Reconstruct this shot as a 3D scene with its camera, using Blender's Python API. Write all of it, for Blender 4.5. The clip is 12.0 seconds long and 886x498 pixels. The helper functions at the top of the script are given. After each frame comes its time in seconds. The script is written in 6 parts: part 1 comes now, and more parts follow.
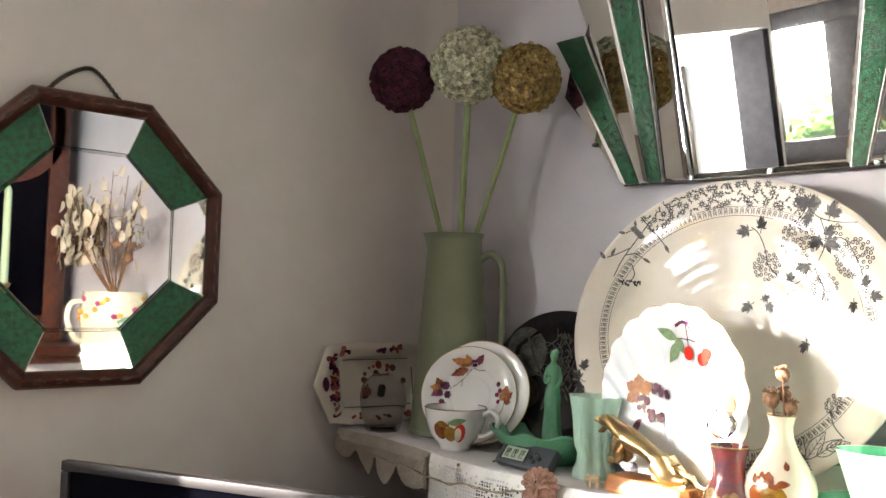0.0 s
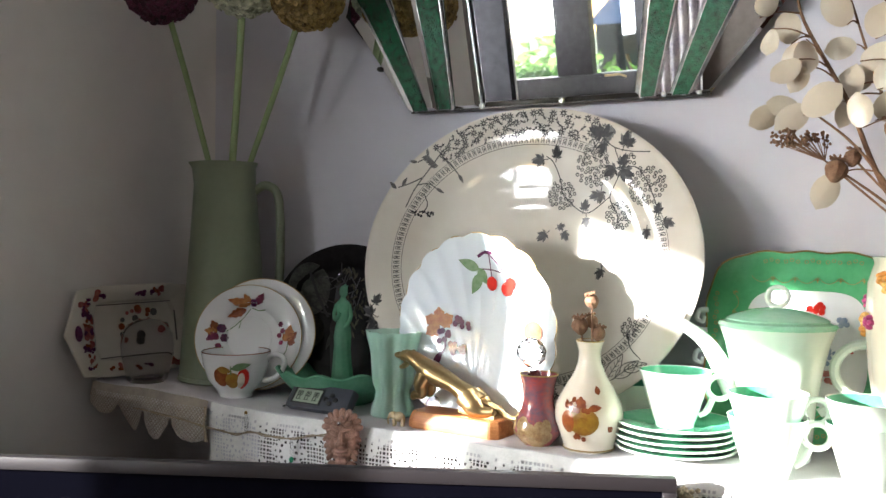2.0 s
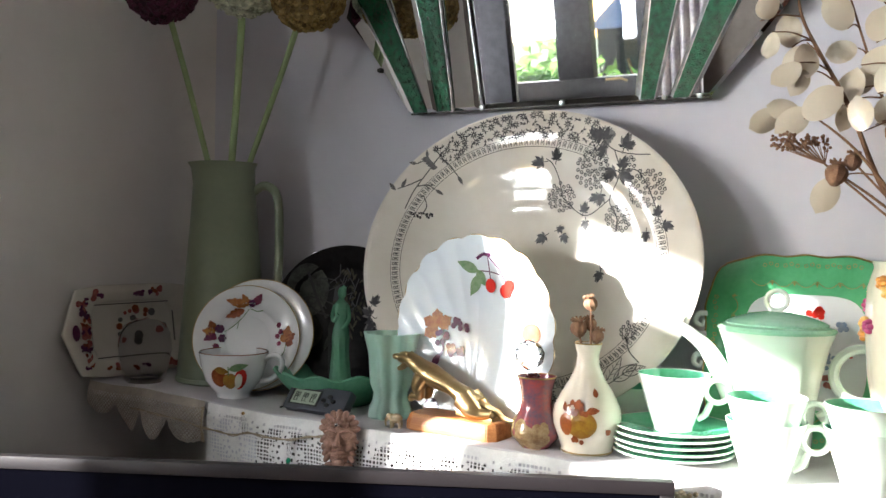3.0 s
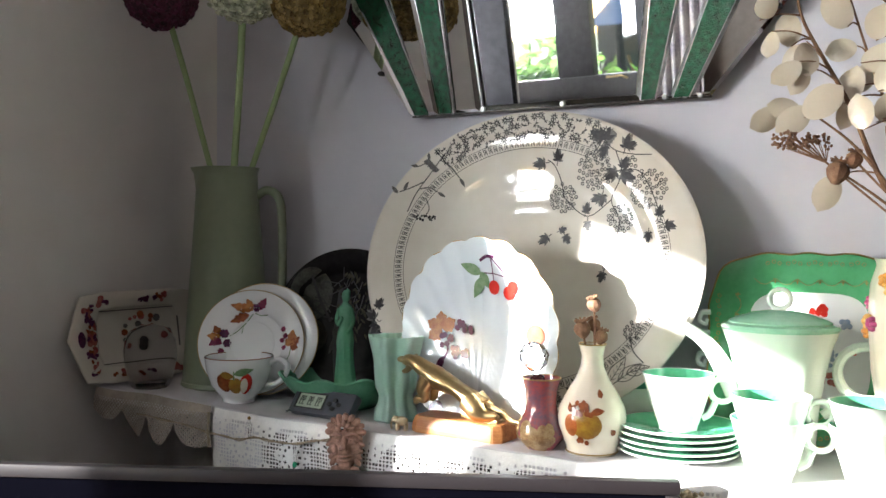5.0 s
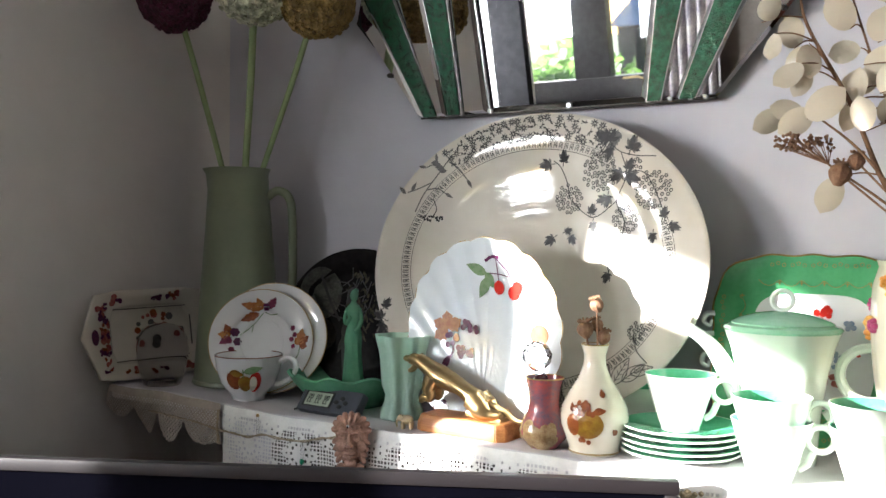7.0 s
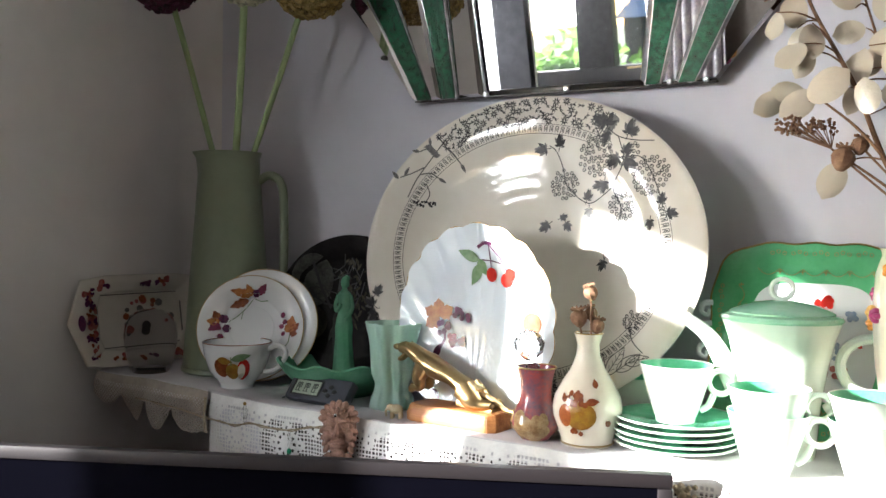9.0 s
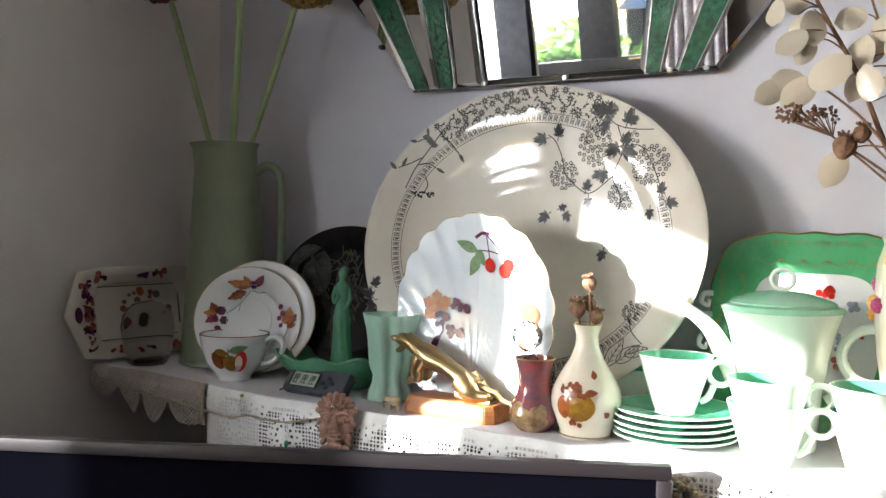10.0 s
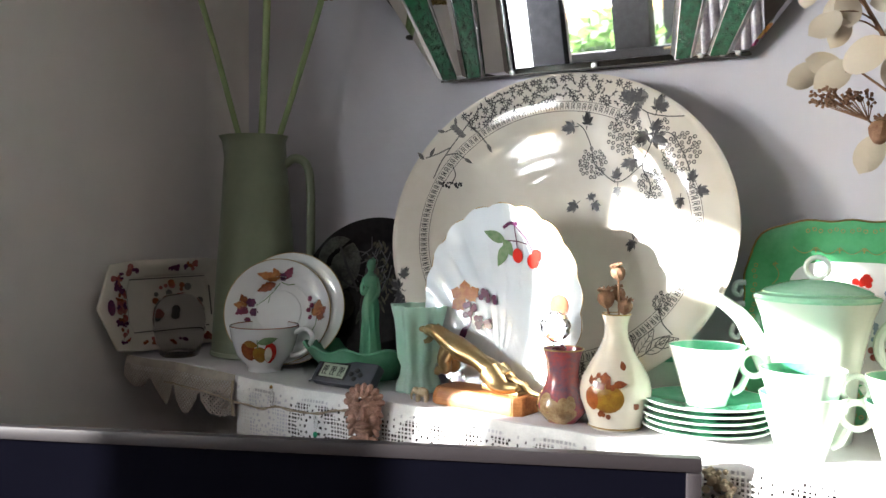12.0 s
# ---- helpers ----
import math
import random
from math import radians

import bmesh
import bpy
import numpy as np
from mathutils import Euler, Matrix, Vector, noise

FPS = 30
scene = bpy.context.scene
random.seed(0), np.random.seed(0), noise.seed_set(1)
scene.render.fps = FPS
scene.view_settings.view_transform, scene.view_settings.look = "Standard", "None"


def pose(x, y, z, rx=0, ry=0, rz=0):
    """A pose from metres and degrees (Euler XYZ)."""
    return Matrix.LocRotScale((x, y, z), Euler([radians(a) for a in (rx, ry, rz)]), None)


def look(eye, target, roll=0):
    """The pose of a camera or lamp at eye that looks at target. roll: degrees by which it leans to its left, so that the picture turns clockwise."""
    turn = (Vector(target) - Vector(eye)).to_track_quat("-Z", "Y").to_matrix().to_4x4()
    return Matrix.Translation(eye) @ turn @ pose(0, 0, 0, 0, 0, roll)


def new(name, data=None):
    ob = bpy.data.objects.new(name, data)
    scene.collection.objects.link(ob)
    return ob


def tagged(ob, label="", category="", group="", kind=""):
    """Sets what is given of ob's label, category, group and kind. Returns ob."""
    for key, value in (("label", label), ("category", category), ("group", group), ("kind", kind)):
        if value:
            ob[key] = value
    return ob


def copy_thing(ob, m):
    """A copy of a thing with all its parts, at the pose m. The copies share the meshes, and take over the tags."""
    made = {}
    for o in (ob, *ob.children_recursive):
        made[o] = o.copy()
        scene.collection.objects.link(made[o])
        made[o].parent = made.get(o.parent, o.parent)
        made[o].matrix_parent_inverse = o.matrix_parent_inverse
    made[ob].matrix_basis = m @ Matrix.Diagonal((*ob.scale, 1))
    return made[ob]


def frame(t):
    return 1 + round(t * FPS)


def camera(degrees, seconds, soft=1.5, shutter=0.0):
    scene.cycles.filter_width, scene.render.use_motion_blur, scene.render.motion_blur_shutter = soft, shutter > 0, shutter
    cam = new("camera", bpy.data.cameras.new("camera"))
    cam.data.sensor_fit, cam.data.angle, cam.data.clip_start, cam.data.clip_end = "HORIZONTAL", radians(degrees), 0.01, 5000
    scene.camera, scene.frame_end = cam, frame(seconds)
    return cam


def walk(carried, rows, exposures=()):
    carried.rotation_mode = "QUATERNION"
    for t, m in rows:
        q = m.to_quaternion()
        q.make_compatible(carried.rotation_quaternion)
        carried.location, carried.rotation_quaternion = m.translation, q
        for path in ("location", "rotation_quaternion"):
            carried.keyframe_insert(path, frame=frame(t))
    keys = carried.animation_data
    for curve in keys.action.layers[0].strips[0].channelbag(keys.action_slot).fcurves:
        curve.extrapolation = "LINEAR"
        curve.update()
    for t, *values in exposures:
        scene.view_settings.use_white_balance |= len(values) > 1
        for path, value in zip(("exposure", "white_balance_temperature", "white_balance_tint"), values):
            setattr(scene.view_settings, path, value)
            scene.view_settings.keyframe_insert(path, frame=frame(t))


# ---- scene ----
cam = camera(52.6, 12.0)
PATH = [
    (0, (0.118, -1.166, 1.43), (-1.342, 0.196, 1.527), 1.7),
    (0.5, (0.102, -1.146, 1.424), (-1.224, 0.349, 1.496), 2.5),
    (1, (0.038, -1.171, 1.426), (-1.051, 0.506, 1.455), 0.2),
    (1.5, (-0.005, -1.163, 1.424), (-0.981, 0.582, 1.4), 0.2),
    (2, (-0.014, -1.169, 1.423), (-0.979, 0.583, 1.391), 0.7),
    (2.5, (-0.011, -1.171, 1.424), (-0.975, 0.581, 1.405), 1.0),
    (3, (-0.014, -1.166, 1.421), (-0.979, 0.586, 1.396), 1.1),
    (5, (-0.013, -1.169, 1.426), (-0.983, 0.58, 1.398), 0.3),
    (5.5, (-0.017, -1.175, 1.426), (-0.978, 0.579, 1.396), 0.2),
    (6, (-0.014, -1.183, 1.425), (-0.967, 0.575, 1.396), -0.0),
    (6.5, (0.008, -1.177, 1.426), (-0.993, 0.554, 1.405), 0.2),
    (8.5, (0.008, -1.145, 1.421), (-1.004, 0.579, 1.382), 0.8),
    (9, (0.008, -1.136, 1.418), (-1.01, 0.585, 1.373), 0.9),
    (9.5, (0.008, -1.131, 1.415), (-1.01, 0.589, 1.362), 0.9),
    (10, (0.008, -1.125, 1.415), (-1.014, 0.593, 1.354), 0.8),
    (10.5, (0.008, -1.123, 1.414), (-1.035, 0.583, 1.35), 0.8),
    (11, (0.007, -1.118, 1.414), (-1.053, 0.577, 1.337), 0.5),
    (11.5, (0.007, -1.114, 1.413), (-1.062, 0.575, 1.336), 0.4),
    (12, (0.013, -1.113, 1.411), (-1.077, 0.563, 1.335), 0.4),
]
EXPOSURE = [(0, 3.4, 7000, 12), (0.5, 3.28, 6850, 11), (1, 3.08, 6650, 11), (1.5, 2.83, 6450, 10), (2, 2.71, 6300, 10), (2.5, 2.68, 6300, 10), (12, 2.67, 6300, 10)]
walk(cam, [(t, look(e, g, r)) for t, e, g, r in PATH], EXPOSURE)

# ---- light ----
SUN_AZ, SUN_EL = radians(43), radians(12)   # measured from the mantel wall's normal towards the left wall
to_sun = Vector((-math.sin(SUN_AZ) * math.cos(SUN_EL), -math.cos(SUN_AZ) * math.cos(SUN_EL), math.sin(SUN_EL)))
world = bpy.data.worlds.new("world")
scene.world = world
world.use_nodes = True
wn = world.node_tree
sky = wn.nodes.new("ShaderNodeTexSky")
sky.sky_type = 'NISHITA'
sky.sun_disc = False
sky.sun_elevation = SUN_EL
sky.sun_rotation = math.atan2(to_sun.x, to_sun.y)
wn.links.new(sky.outputs[0], wn.nodes["Background"].inputs[0])
wn.nodes["Background"].inputs[1].default_value = 0.10
sun_data = bpy.data.lights.new("sun", 'SUN')
sun_data.energy, sun_data.angle, sun_data.color = 5.0, radians(0.6), (1.0, 0.97, 0.92)
sun = new("sun", sun_data)
sun.matrix_world = look(to_sun * 10, (0, 0, 0))


def window_lamp(name, eye, target, w, h, power, colour):
    d = bpy.data.lights.new(name, 'AREA')
    d.shape, d.size, d.size_y, d.energy, d.color = 'RECTANGLE', w, h, power, colour
    ob = new(name, d)
    ob.matrix_world = look(eye, target)
    return ob



# ---- materials ----


def mat(name, colour, rough=0.5, metal=0.0, colour2=None, scale=30.0, bump=0.0, bump_scale=200.0, spec=0.5, coat=0.0, trans=0.0, ior=1.45, sss=0.0, spread=0.12, detail=4.0, vary=0.0):
    """A surface with two scales of colour variation and fine relief."""
    m = bpy.data.materials.new(name)
    m.use_nodes = True
    nt = m.node_tree
    b = nt.nodes["Principled BSDF"]
    tc = nt.nodes.new("ShaderNodeTexCoord")
    n1 = nt.nodes.new("ShaderNodeTexNoise")
    n1.inputs["Scale"].default_value, n1.inputs["Detail"].default_value = scale, detail
    n2 = nt.nodes.new("ShaderNodeTexNoise")
    n2.inputs["Scale"].default_value, n2.inputs["Detail"].default_value = scale * 6, 3
    nt.links.new(tc.outputs["Object"], n1.inputs["Vector"])
    nt.links.new(tc.outputs["Object"], n2.inputs["Vector"])
    add = nt.nodes.new("ShaderNodeMix")
    add.data_type = 'FLOAT'
    add.inputs[0].default_value = 0.35
    nt.links.new(n1.outputs[0], add.inputs[2])
    nt.links.new(n2.outputs[0], add.inputs[3])
    ramp = nt.nodes.new("ShaderNodeValToRGB")
    c2 = colour2 or tuple(c * (1 - spread) for c in colour)
    ramp.color_ramp.elements[0].position, ramp.color_ramp.elements[1].position = 0.38, 0.62
    ramp.color_ramp.elements[0].color, ramp.color_ramp.elements[1].color = (*c2, 1), (*colour, 1)
    nt.links.new(add.outputs[0], ramp.inputs[0])
    last = ramp.outputs[0]
    if vary:
        info = nt.nodes.new("ShaderNodeNewGeometry")
        hsv = nt.nodes.new("ShaderNodeHueSaturation")
        mp = nt.nodes.new("ShaderNodeMapRange")
        mp.inputs[3].default_value, mp.inputs[4].default_value = 1 - vary, 1 + vary
        nt.links.new(info.outputs["Random Per Island"], mp.inputs[0])
        nt.links.new(mp.outputs[0], hsv.inputs["Value"])
        nt.links.new(last, hsv.inputs["Color"])
        last = hsv.outputs[0]
    nt.links.new(last, b.inputs["Base Color"])
    b.inputs["Roughness"].default_value, b.inputs["Metallic"].default_value = rough, metal
    b.inputs["Specular IOR Level"].default_value, b.inputs["Coat Weight"].default_value = spec, coat
    b.inputs["Coat Roughness"].default_value = 0.04
    b.inputs["Transmission Weight"].default_value, b.inputs["IOR"].default_value = trans, ior
    if sss:
        b.inputs["Subsurface Weight"].default_value = sss
        b.inputs["Subsurface Radius"].default_value = (0.01, 0.01, 0.01)
    if bump:
        bn = nt.nodes.new("ShaderNodeTexNoise")
        bn.inputs["Scale"].default_value, bn.inputs["Detail"].default_value = bump_scale, 4
        nt.links.new(tc.outputs["Object"], bn.inputs["Vector"])
        bp = nt.nodes.new("ShaderNodeBump")
        bp.inputs["Strength"].default_value, bp.inputs["Distance"].default_value = min(1, bump), 0.002
        nt.links.new(bn.outputs[0], bp.inputs["Height"])
        nt.links.new(bp.outputs[0], b.inputs["Normal"])
        nt.links.new(bp.outputs[0], b.inputs["Coat Normal"])
    return m


M_WALL = mat("plaster", (0.62, 0.61, 0.665), 0.9, scale=3, spread=0.06, bump=0.35, bump_scale=60)
M_WALL_L = mat("plaster_cream", (0.75, 0.72, 0.69), 0.9, scale=3, spread=0.07, bump=0.35, bump_scale=50)
# dark colour chosen to hold back bounced light from the south wall
M_WALL_DARK = mat("bounce_cut_dark", (0.15, 0.12, 0.10), 0.7, 0.0, (0.10, 0.08, 0.065), 6, bump=0.2)
M_CEIL = mat("ceiling_paint", (0.75, 0.74, 0.72), 0.9, scale=4, bump=0.2)
# ceiling colour lowered to weaken the bounce onto the left wall and corner
M_CEIL_DIM = mat("dimmed_ceiling_paint", (0.50, 0.46, 0.41), 0.9, scale=4, bump=0.2)
M_FLOOR = mat("carpet", (0.12, 0.09, 0.07), 0.95, scale=40, spread=0.4, bump=0.8, bump_scale=400)
M_SHELF = mat("shelf_paint", (0.62, 0.60, 0.62), 0.55, scale=20, spread=0.1, bump=0.1)
M_LACE = mat("lace_cotton", (0.86, 0.85, 0.825), 0.95, scale=60, spread=0.12, bump=0.6, bump_scale=900)
# near-black colour stands in for the shade under the shelf, behind the lace holes
M_RECESS_SHADE = mat("recess_shade", (0.035, 0.028, 0.024), 0.9, scale=10, spread=0.3, bump=0.3)
M_MIRROR = mat("mirror_silver", (0.86, 0.87, 0.87), 0.015, 1.0, scale=8, spread=0.03)
M_MIRROR_OLD = mat("mirror_silver_old", (0.80, 0.82, 0.80), 0.03, 1.0, scale=14, spread=0.06)
M_GREENGLASS = mat("green_hammered_glass", (0.012, 0.13, 0.055), 0.16, 0.25, (0.004, 0.05, 0.02), 120, bump=1.0, bump_scale=380, coat=0.5)
M_GREENFOIL = mat("green_ribbed_glass", (0.02, 0.20, 0.085), 0.2, 0.4, (0.008, 0.09, 0.04), 120, bump=1.0, bump_scale=420, coat=0.8)
M_EDGE = mat("ground_glass_edge", (0.80, 0.83, 0.82), 0.25, 0.6, scale=90, spread=0.4)
M_CHROME = mat("chrome", (0.75, 0.75, 0.75), 0.12, 1.0, scale=50)
M_BRONZE = mat("dark_fixing", (0.05, 0.045, 0.04), 0.4, 0.7, scale=50)
M_FRAMEWOOD = mat("mahogany", (0.085, 0.024, 0.013), 0.32, 0.0, (0.045, 0.012, 0.007), 45, bump=0.25, bump_scale=120, coat=0.3)
M_TVBEZ = mat("tv_bezel", (0.022, 0.018, 0.020), 0.48, 0.15, scale=80, spread=0.06, coat=0.1)
M_SCREEN = mat("tv_screen", (0.002, 0.002, 0.004), 0.16, 0.0, scale=5, spec=0.05)
M_PEACH = mat("painted_peach_skin", (0.46, 0.14, 0.07), 0.3, 0.0, (0.40, 0.10, 0.04), 90, coat=0.1)
M_BLACK = mat("black_plastic", (0.02, 0.02, 0.022), 0.4, scale=100, spread=0.2)
M_CREAM = mat("ivory_earthenware", (0.69, 0.645, 0.57), 0.045, 0.0, (0.65, 0.60, 0.515), 9, spec=0.55, bump=0.20, bump_scale=26)
M_INK = mat("transfer_ink", (0.014, 0.013, 0.015), 0.35, 0.0, (0.035, 0.033, 0.032), 260, spec=0.25)
M_INKMID = mat("transfer_ink_grey", (0.07, 0.066, 0.062), 0.35, 0.0, (0.14, 0.13, 0.12), 300, spec=0.25)
M_VASE = mat("cream_china", (0.74, 0.69, 0.59), 0.14, 0.0, (0.70, 0.63, 0.52), 12, coat=0.5)
M_WHITE = mat("bone_china", (0.80, 0.81, 0.82), 0.10, scale=12, spread=0.03, coat=0.6, sss=0.05)
M_SHELL = mat("pale_blue_china", (0.74, 0.80, 0.84), 0.12, scale=12, spread=0.03, coat=0.7, sss=0.05)
M_GOLD = mat("gilt", (0.45, 0.30, 0.11), 0.35, 1.0, scale=100, spread=0.3)
M_JUG = mat("sage_enamel", (0.225, 0.265, 0.175), 0.38, scale=18, spread=0.1, bump=0.05, coat=0.15)
M_GDECO = mat("green_white_china", (0.74, 0.83, 0.73), 0.12, scale=10, spread=0.05, coat=0.6, sss=0.05)
M_GRIM = mat("jade_glaze", (0.10, 0.50, 0.28), 0.12, 0.0, (0.16, 0.58, 0.36), 40, coat=0.6)
M_GLID = mat("pale_jade_glaze", (0.30, 0.64, 0.42), 0.13, 0.0, (0.38, 0.70, 0.50), 30, coat=0.6)
M_GPLATE = mat("green_ground", (0.08, 0.36, 0.15), 0.14, 0.0, (0.11, 0.43, 0.20), 25, coat=0.6)
M_GGLASS = mat("frosted_green_glass", (0.66, 0.88, 0.77), 0.30, 0.0, (0.60, 0.84, 0.71), 30, trans=0.62, ior=1.22, sss=0.2, bump=0.1)
M_GGLASS2 = mat("deep_green_glass", (0.32, 0.70, 0.48), 0.22, 0.0, (0.24, 0.60, 0.39), 30, trans=0.55, ior=1.22, sss=0.2, bump=0.1)
M_BLACKPLATE = mat("black_picture_plate", (0.005, 0.005, 0.006), 0.16, 0.0, (0.012, 0.011, 0.012), 18, spec=0.22)
M_BRASS = mat("brass", (0.55, 0.41, 0.21), 0.30, 1.0, (0.50, 0.35, 0.16), 35, bump=0.06, bump_scale=90)
M_STEM = mat("artificial_stem", (0.32, 0.42, 0.20), 0.55, scale=60)
M_PURPLE = mat("plum_florets", (0.12, 0.022, 0.055), 0.75, 0.0, (0.06, 0.012, 0.028), 60, vary=0.45)
M_PALE = mat("pale_florets", (0.66, 0.66, 0.52), 0.75, 0.0, (0.40, 0.42, 0.28), 60, vary=0.4)
M_OCHRE = mat("ochre_florets", (0.34, 0.24, 0.09), 0.75, 0.0, (0.24, 0.16, 0.05), 60, vary=0.45)
M_RED = mat("cherry_red", (0.62, 0.03, 0.02), 0.2, scale=200, coat=0.4)
M_LEAF = mat("painted_leaf", (0.13, 0.24, 0.11), 0.25, 0.0, (0.22, 0.32, 0.18), 160, coat=0.4)
M_RUST = mat("painted_rust_leaf", (0.30, 0.09, 0.03), 0.25, 0.0, (0.18, 0.045, 0.02), 200, coat=0.4)
M_BERRY = mat("painted_berry", (0.07, 0.02, 0.07), 0.2, 0.0, (0.14, 0.03, 0.08), 300, coat=0.4)
M_AMBER = mat("painted_amber_leaf", (0.50, 0.22, 0.07), 0.25, 0.0, (0.36, 0.12, 0.04), 160, coat=0.3)
M_CLARET = mat("painted_claret_leaf", (0.26, 0.04, 0.09), 0.25, 0.0, (0.16, 0.03, 0.07), 200, coat=0.3)
M_ORANGE = mat("painted_orange_fruit", (0.36, 0.10, 0.02), 0.3, 0.0, (0.26, 0.06, 0.015), 120, coat=0.1)
M_YELLOW = mat("painted_yellow_fruit", (0.32, 0.19, 0.02), 0.3, 0.0, (0.24, 0.10, 0.015), 110, coat=0.1)
M_PINK = mat("painted_pink_flower", (0.30, 0.05, 0.06), 0.25, 0.0, (0.42, 0.18, 0.14), 160, coat=0.4)

# ---- mesh helpers ----


def finish(bm, smooth=True, angle=40):
    bmesh.ops.recalc_face_normals(bm, faces=bm.faces[:])
    if smooth:
        for f in bm.faces:
            f.smooth = True
        for e in bm.edges:
            if len(e.link_faces) == 2 and e.calc_face_angle(0) > radians(angle):
                e.smooth = False


def part(name, bm, material, parent=None, label="", smooth=True, angle=40):
    finish(bm, smooth, angle)
    me = bpy.data.meshes.new(name)
    bm.to_mesh(me)
    bm.free()
    me.materials.append(material)
    ob = new(name, me)
    if parent is not None:
        ob.parent = parent
    if label:
        ob["label"] = label
    return ob


def thing(name, m, label, category, group=""):
    ob = new(name)
    ob.empty_display_size = 0.05
    ob.matrix_basis = m
    return tagged(ob, label, category, group)


def structure(name, bm, material, label, smooth=False):
    return tagged(part(name, bm, material, None, "", smooth), label, name.split("_")[0], "", "structure")


def add_lathe(bm, prof, segs=40, m=Matrix(), sx=1.0, sy=1.0, shape=None):
    """Turns a profile of (radius, height) round z; shape(angle, radius) may change the radius."""
    rings = []
    for r, z in prof:
        if r < 1e-6:
            rings.append([bm.verts.new(m @ Vector((0, 0, z)))])
            continue
        ring = []
        for i in range(segs):
            a = 2 * math.pi * i / segs
            k = shape(a, r, z) if shape else 1.0
            ring.append(bm.verts.new(m @ Vector((r * k * sx * math.cos(a), r * k * sy * math.sin(a), z))))
        rings.append(ring)
    for a, b in zip(rings, rings[1:]):
        if len(a) == 1 and len(b) == 1:
            continue
        for i in range(segs):
            j = (i + 1) % segs
            if len(a) == 1:
                bm.faces.new((a[0], b[i], b[j]))
            elif len(b) == 1:
                bm.faces.new((a[i], a[j], b[0]))
            else:
                bm.faces.new((a[i], a[j], b[j], b[i]))
    return bm


def lathe(prof, segs=40, **kw):
    return add_lathe(bmesh.new(), prof, segs, **kw)


def add_box(bm, size, at=(0, 0, 0), bevel=0.0, rot=(0, 0, 0), seg=2):
    got = bmesh.ops.create_cube(bm, size=1.0)["verts"]
    m = pose(*at, *rot) @ Matrix.Diagonal((*size, 1))
    for v in got:
        v.co = m @ v.co
    if bevel:
        edges = list({e for v in got for e in v.link_edges})
        bmesh.ops.bevel(bm, geom=edges, offset=bevel, segments=seg, affect='EDGES', profile=0.6)
    return bm


def box(size, at=(0, 0, 0), bevel=0.0, rot=(0, 0, 0)):
    return add_box(bmesh.new(), size, at, bevel, rot)


def smooth_path(pts, n=6):
    """A Catmull-Rom line through the points."""
    P = [Vector(p) for p in pts]
    P = [P[0] * 2 - P[1]] + P + [P[-1] * 2 - P[-2]]
    out = []
    for i in range(1, len(P) - 2):
        for k in range(n):
            t = k / n
            a, b, c, d = P[i - 1], P[i], P[i + 1], P[i + 2]
            out.append(0.5 * ((2 * b) + (c - a) * t + (2 * a - 5 * b + 4 * c - d) * t * t + (3 * b - a - 3 * c + d) * t ** 3))
    out.append(P[-2].copy())
    return out


def add_tube(bm, pts, radii, segs=10, flat=1.0, closed=False, cap=True):
    """A tube along points; radii one number or one a point."""
    P = [Vector(p) for p in pts]
    n = len(P)
    R = [radii] * n if isinstance(radii, (int, float)) else list(radii)
    if len(R) != n:
        R = [R[0] + (R[-1] - R[0]) * i / (n - 1) for i in range(n)] if len(R) == 2 else [float(np.interp(i / (n - 1), np.linspace(0, 1, len(R)), R)) for i in range(n)]
    up = Vector((0, 0, 1))
    d0 = (P[1] - P[0]).normalized()
    side = d0.cross(up)
    if side.length < 0.05:
        side = d0.cross(Vector((1, 0, 0)))
    side.normalize()
    rings = []
    for i in range(n):
        if closed:
            d = (P[(i + 1) % n] - P[i - 1]).normalized()
        else:
            d = (P[min(i + 1, n - 1)] - P[max(i - 1, 0)]).normalized()
        side = (side - d * side.dot(d)).normalized()
        oth = d.cross(side)
        rings.append([bm.verts.new(P[i] + R[i] * (math.cos(2 * math.pi * k / segs) * side + flat * math.sin(2 * math.pi * k / segs) * oth)) for k in range(segs)])
    pairs = list(zip(rings, rings[1:])) + ([(rings[-1], rings[0])] if closed else [])
    for a, b in pairs:
        for k in range(segs):
            j = (k + 1) % segs
            bm.faces.new((a[k], a[j], b[j], b[k]))
    if cap and not closed:
        bm.faces.new(rings[0][::-1])
        bm.faces.new(rings[-1])
    return bm


def tube(pts, radii, segs=10, **kw):
    return add_tube(bmesh.new(), pts, radii, segs, **kw)


def add_prism(bm, outline, z0, z1, m=Matrix()):
    """A flat outline of (x, y) given thickness from z0 to z1."""
    lo = [bm.verts.new(m @ Vector((x, y, z0))) for x, y in outline]
    hi = [bm.verts.new(m @ Vector((x, y, z1))) for x, y in outline]
    n = len(outline)
    bm.faces.new(lo[::-1])
    bm.faces.new(hi)
    for i in range(n):
        j = (i + 1) % n
        bm.faces.new((lo[i], lo[j], hi[j], hi[i]))
    return bm


def prism(outline, z0, z1, m=Matrix()):
    return add_prism(bmesh.new(), outline, z0, z1, m)


def add_blob(bm, at, r, sub=1, squash=(1, 1, 1), m=Matrix()):
    got = bmesh.ops.create_icosphere(bm, subdivisions=sub, radius=1.0)["verts"]
    for v in got:
        v.co = m @ (Vector(at) + Vector((v.co.x * r * squash[0], v.co.y * r * squash[1], v.co.z * r * squash[2])))
    return bm


# flat painted shapes, as outlines in a plane


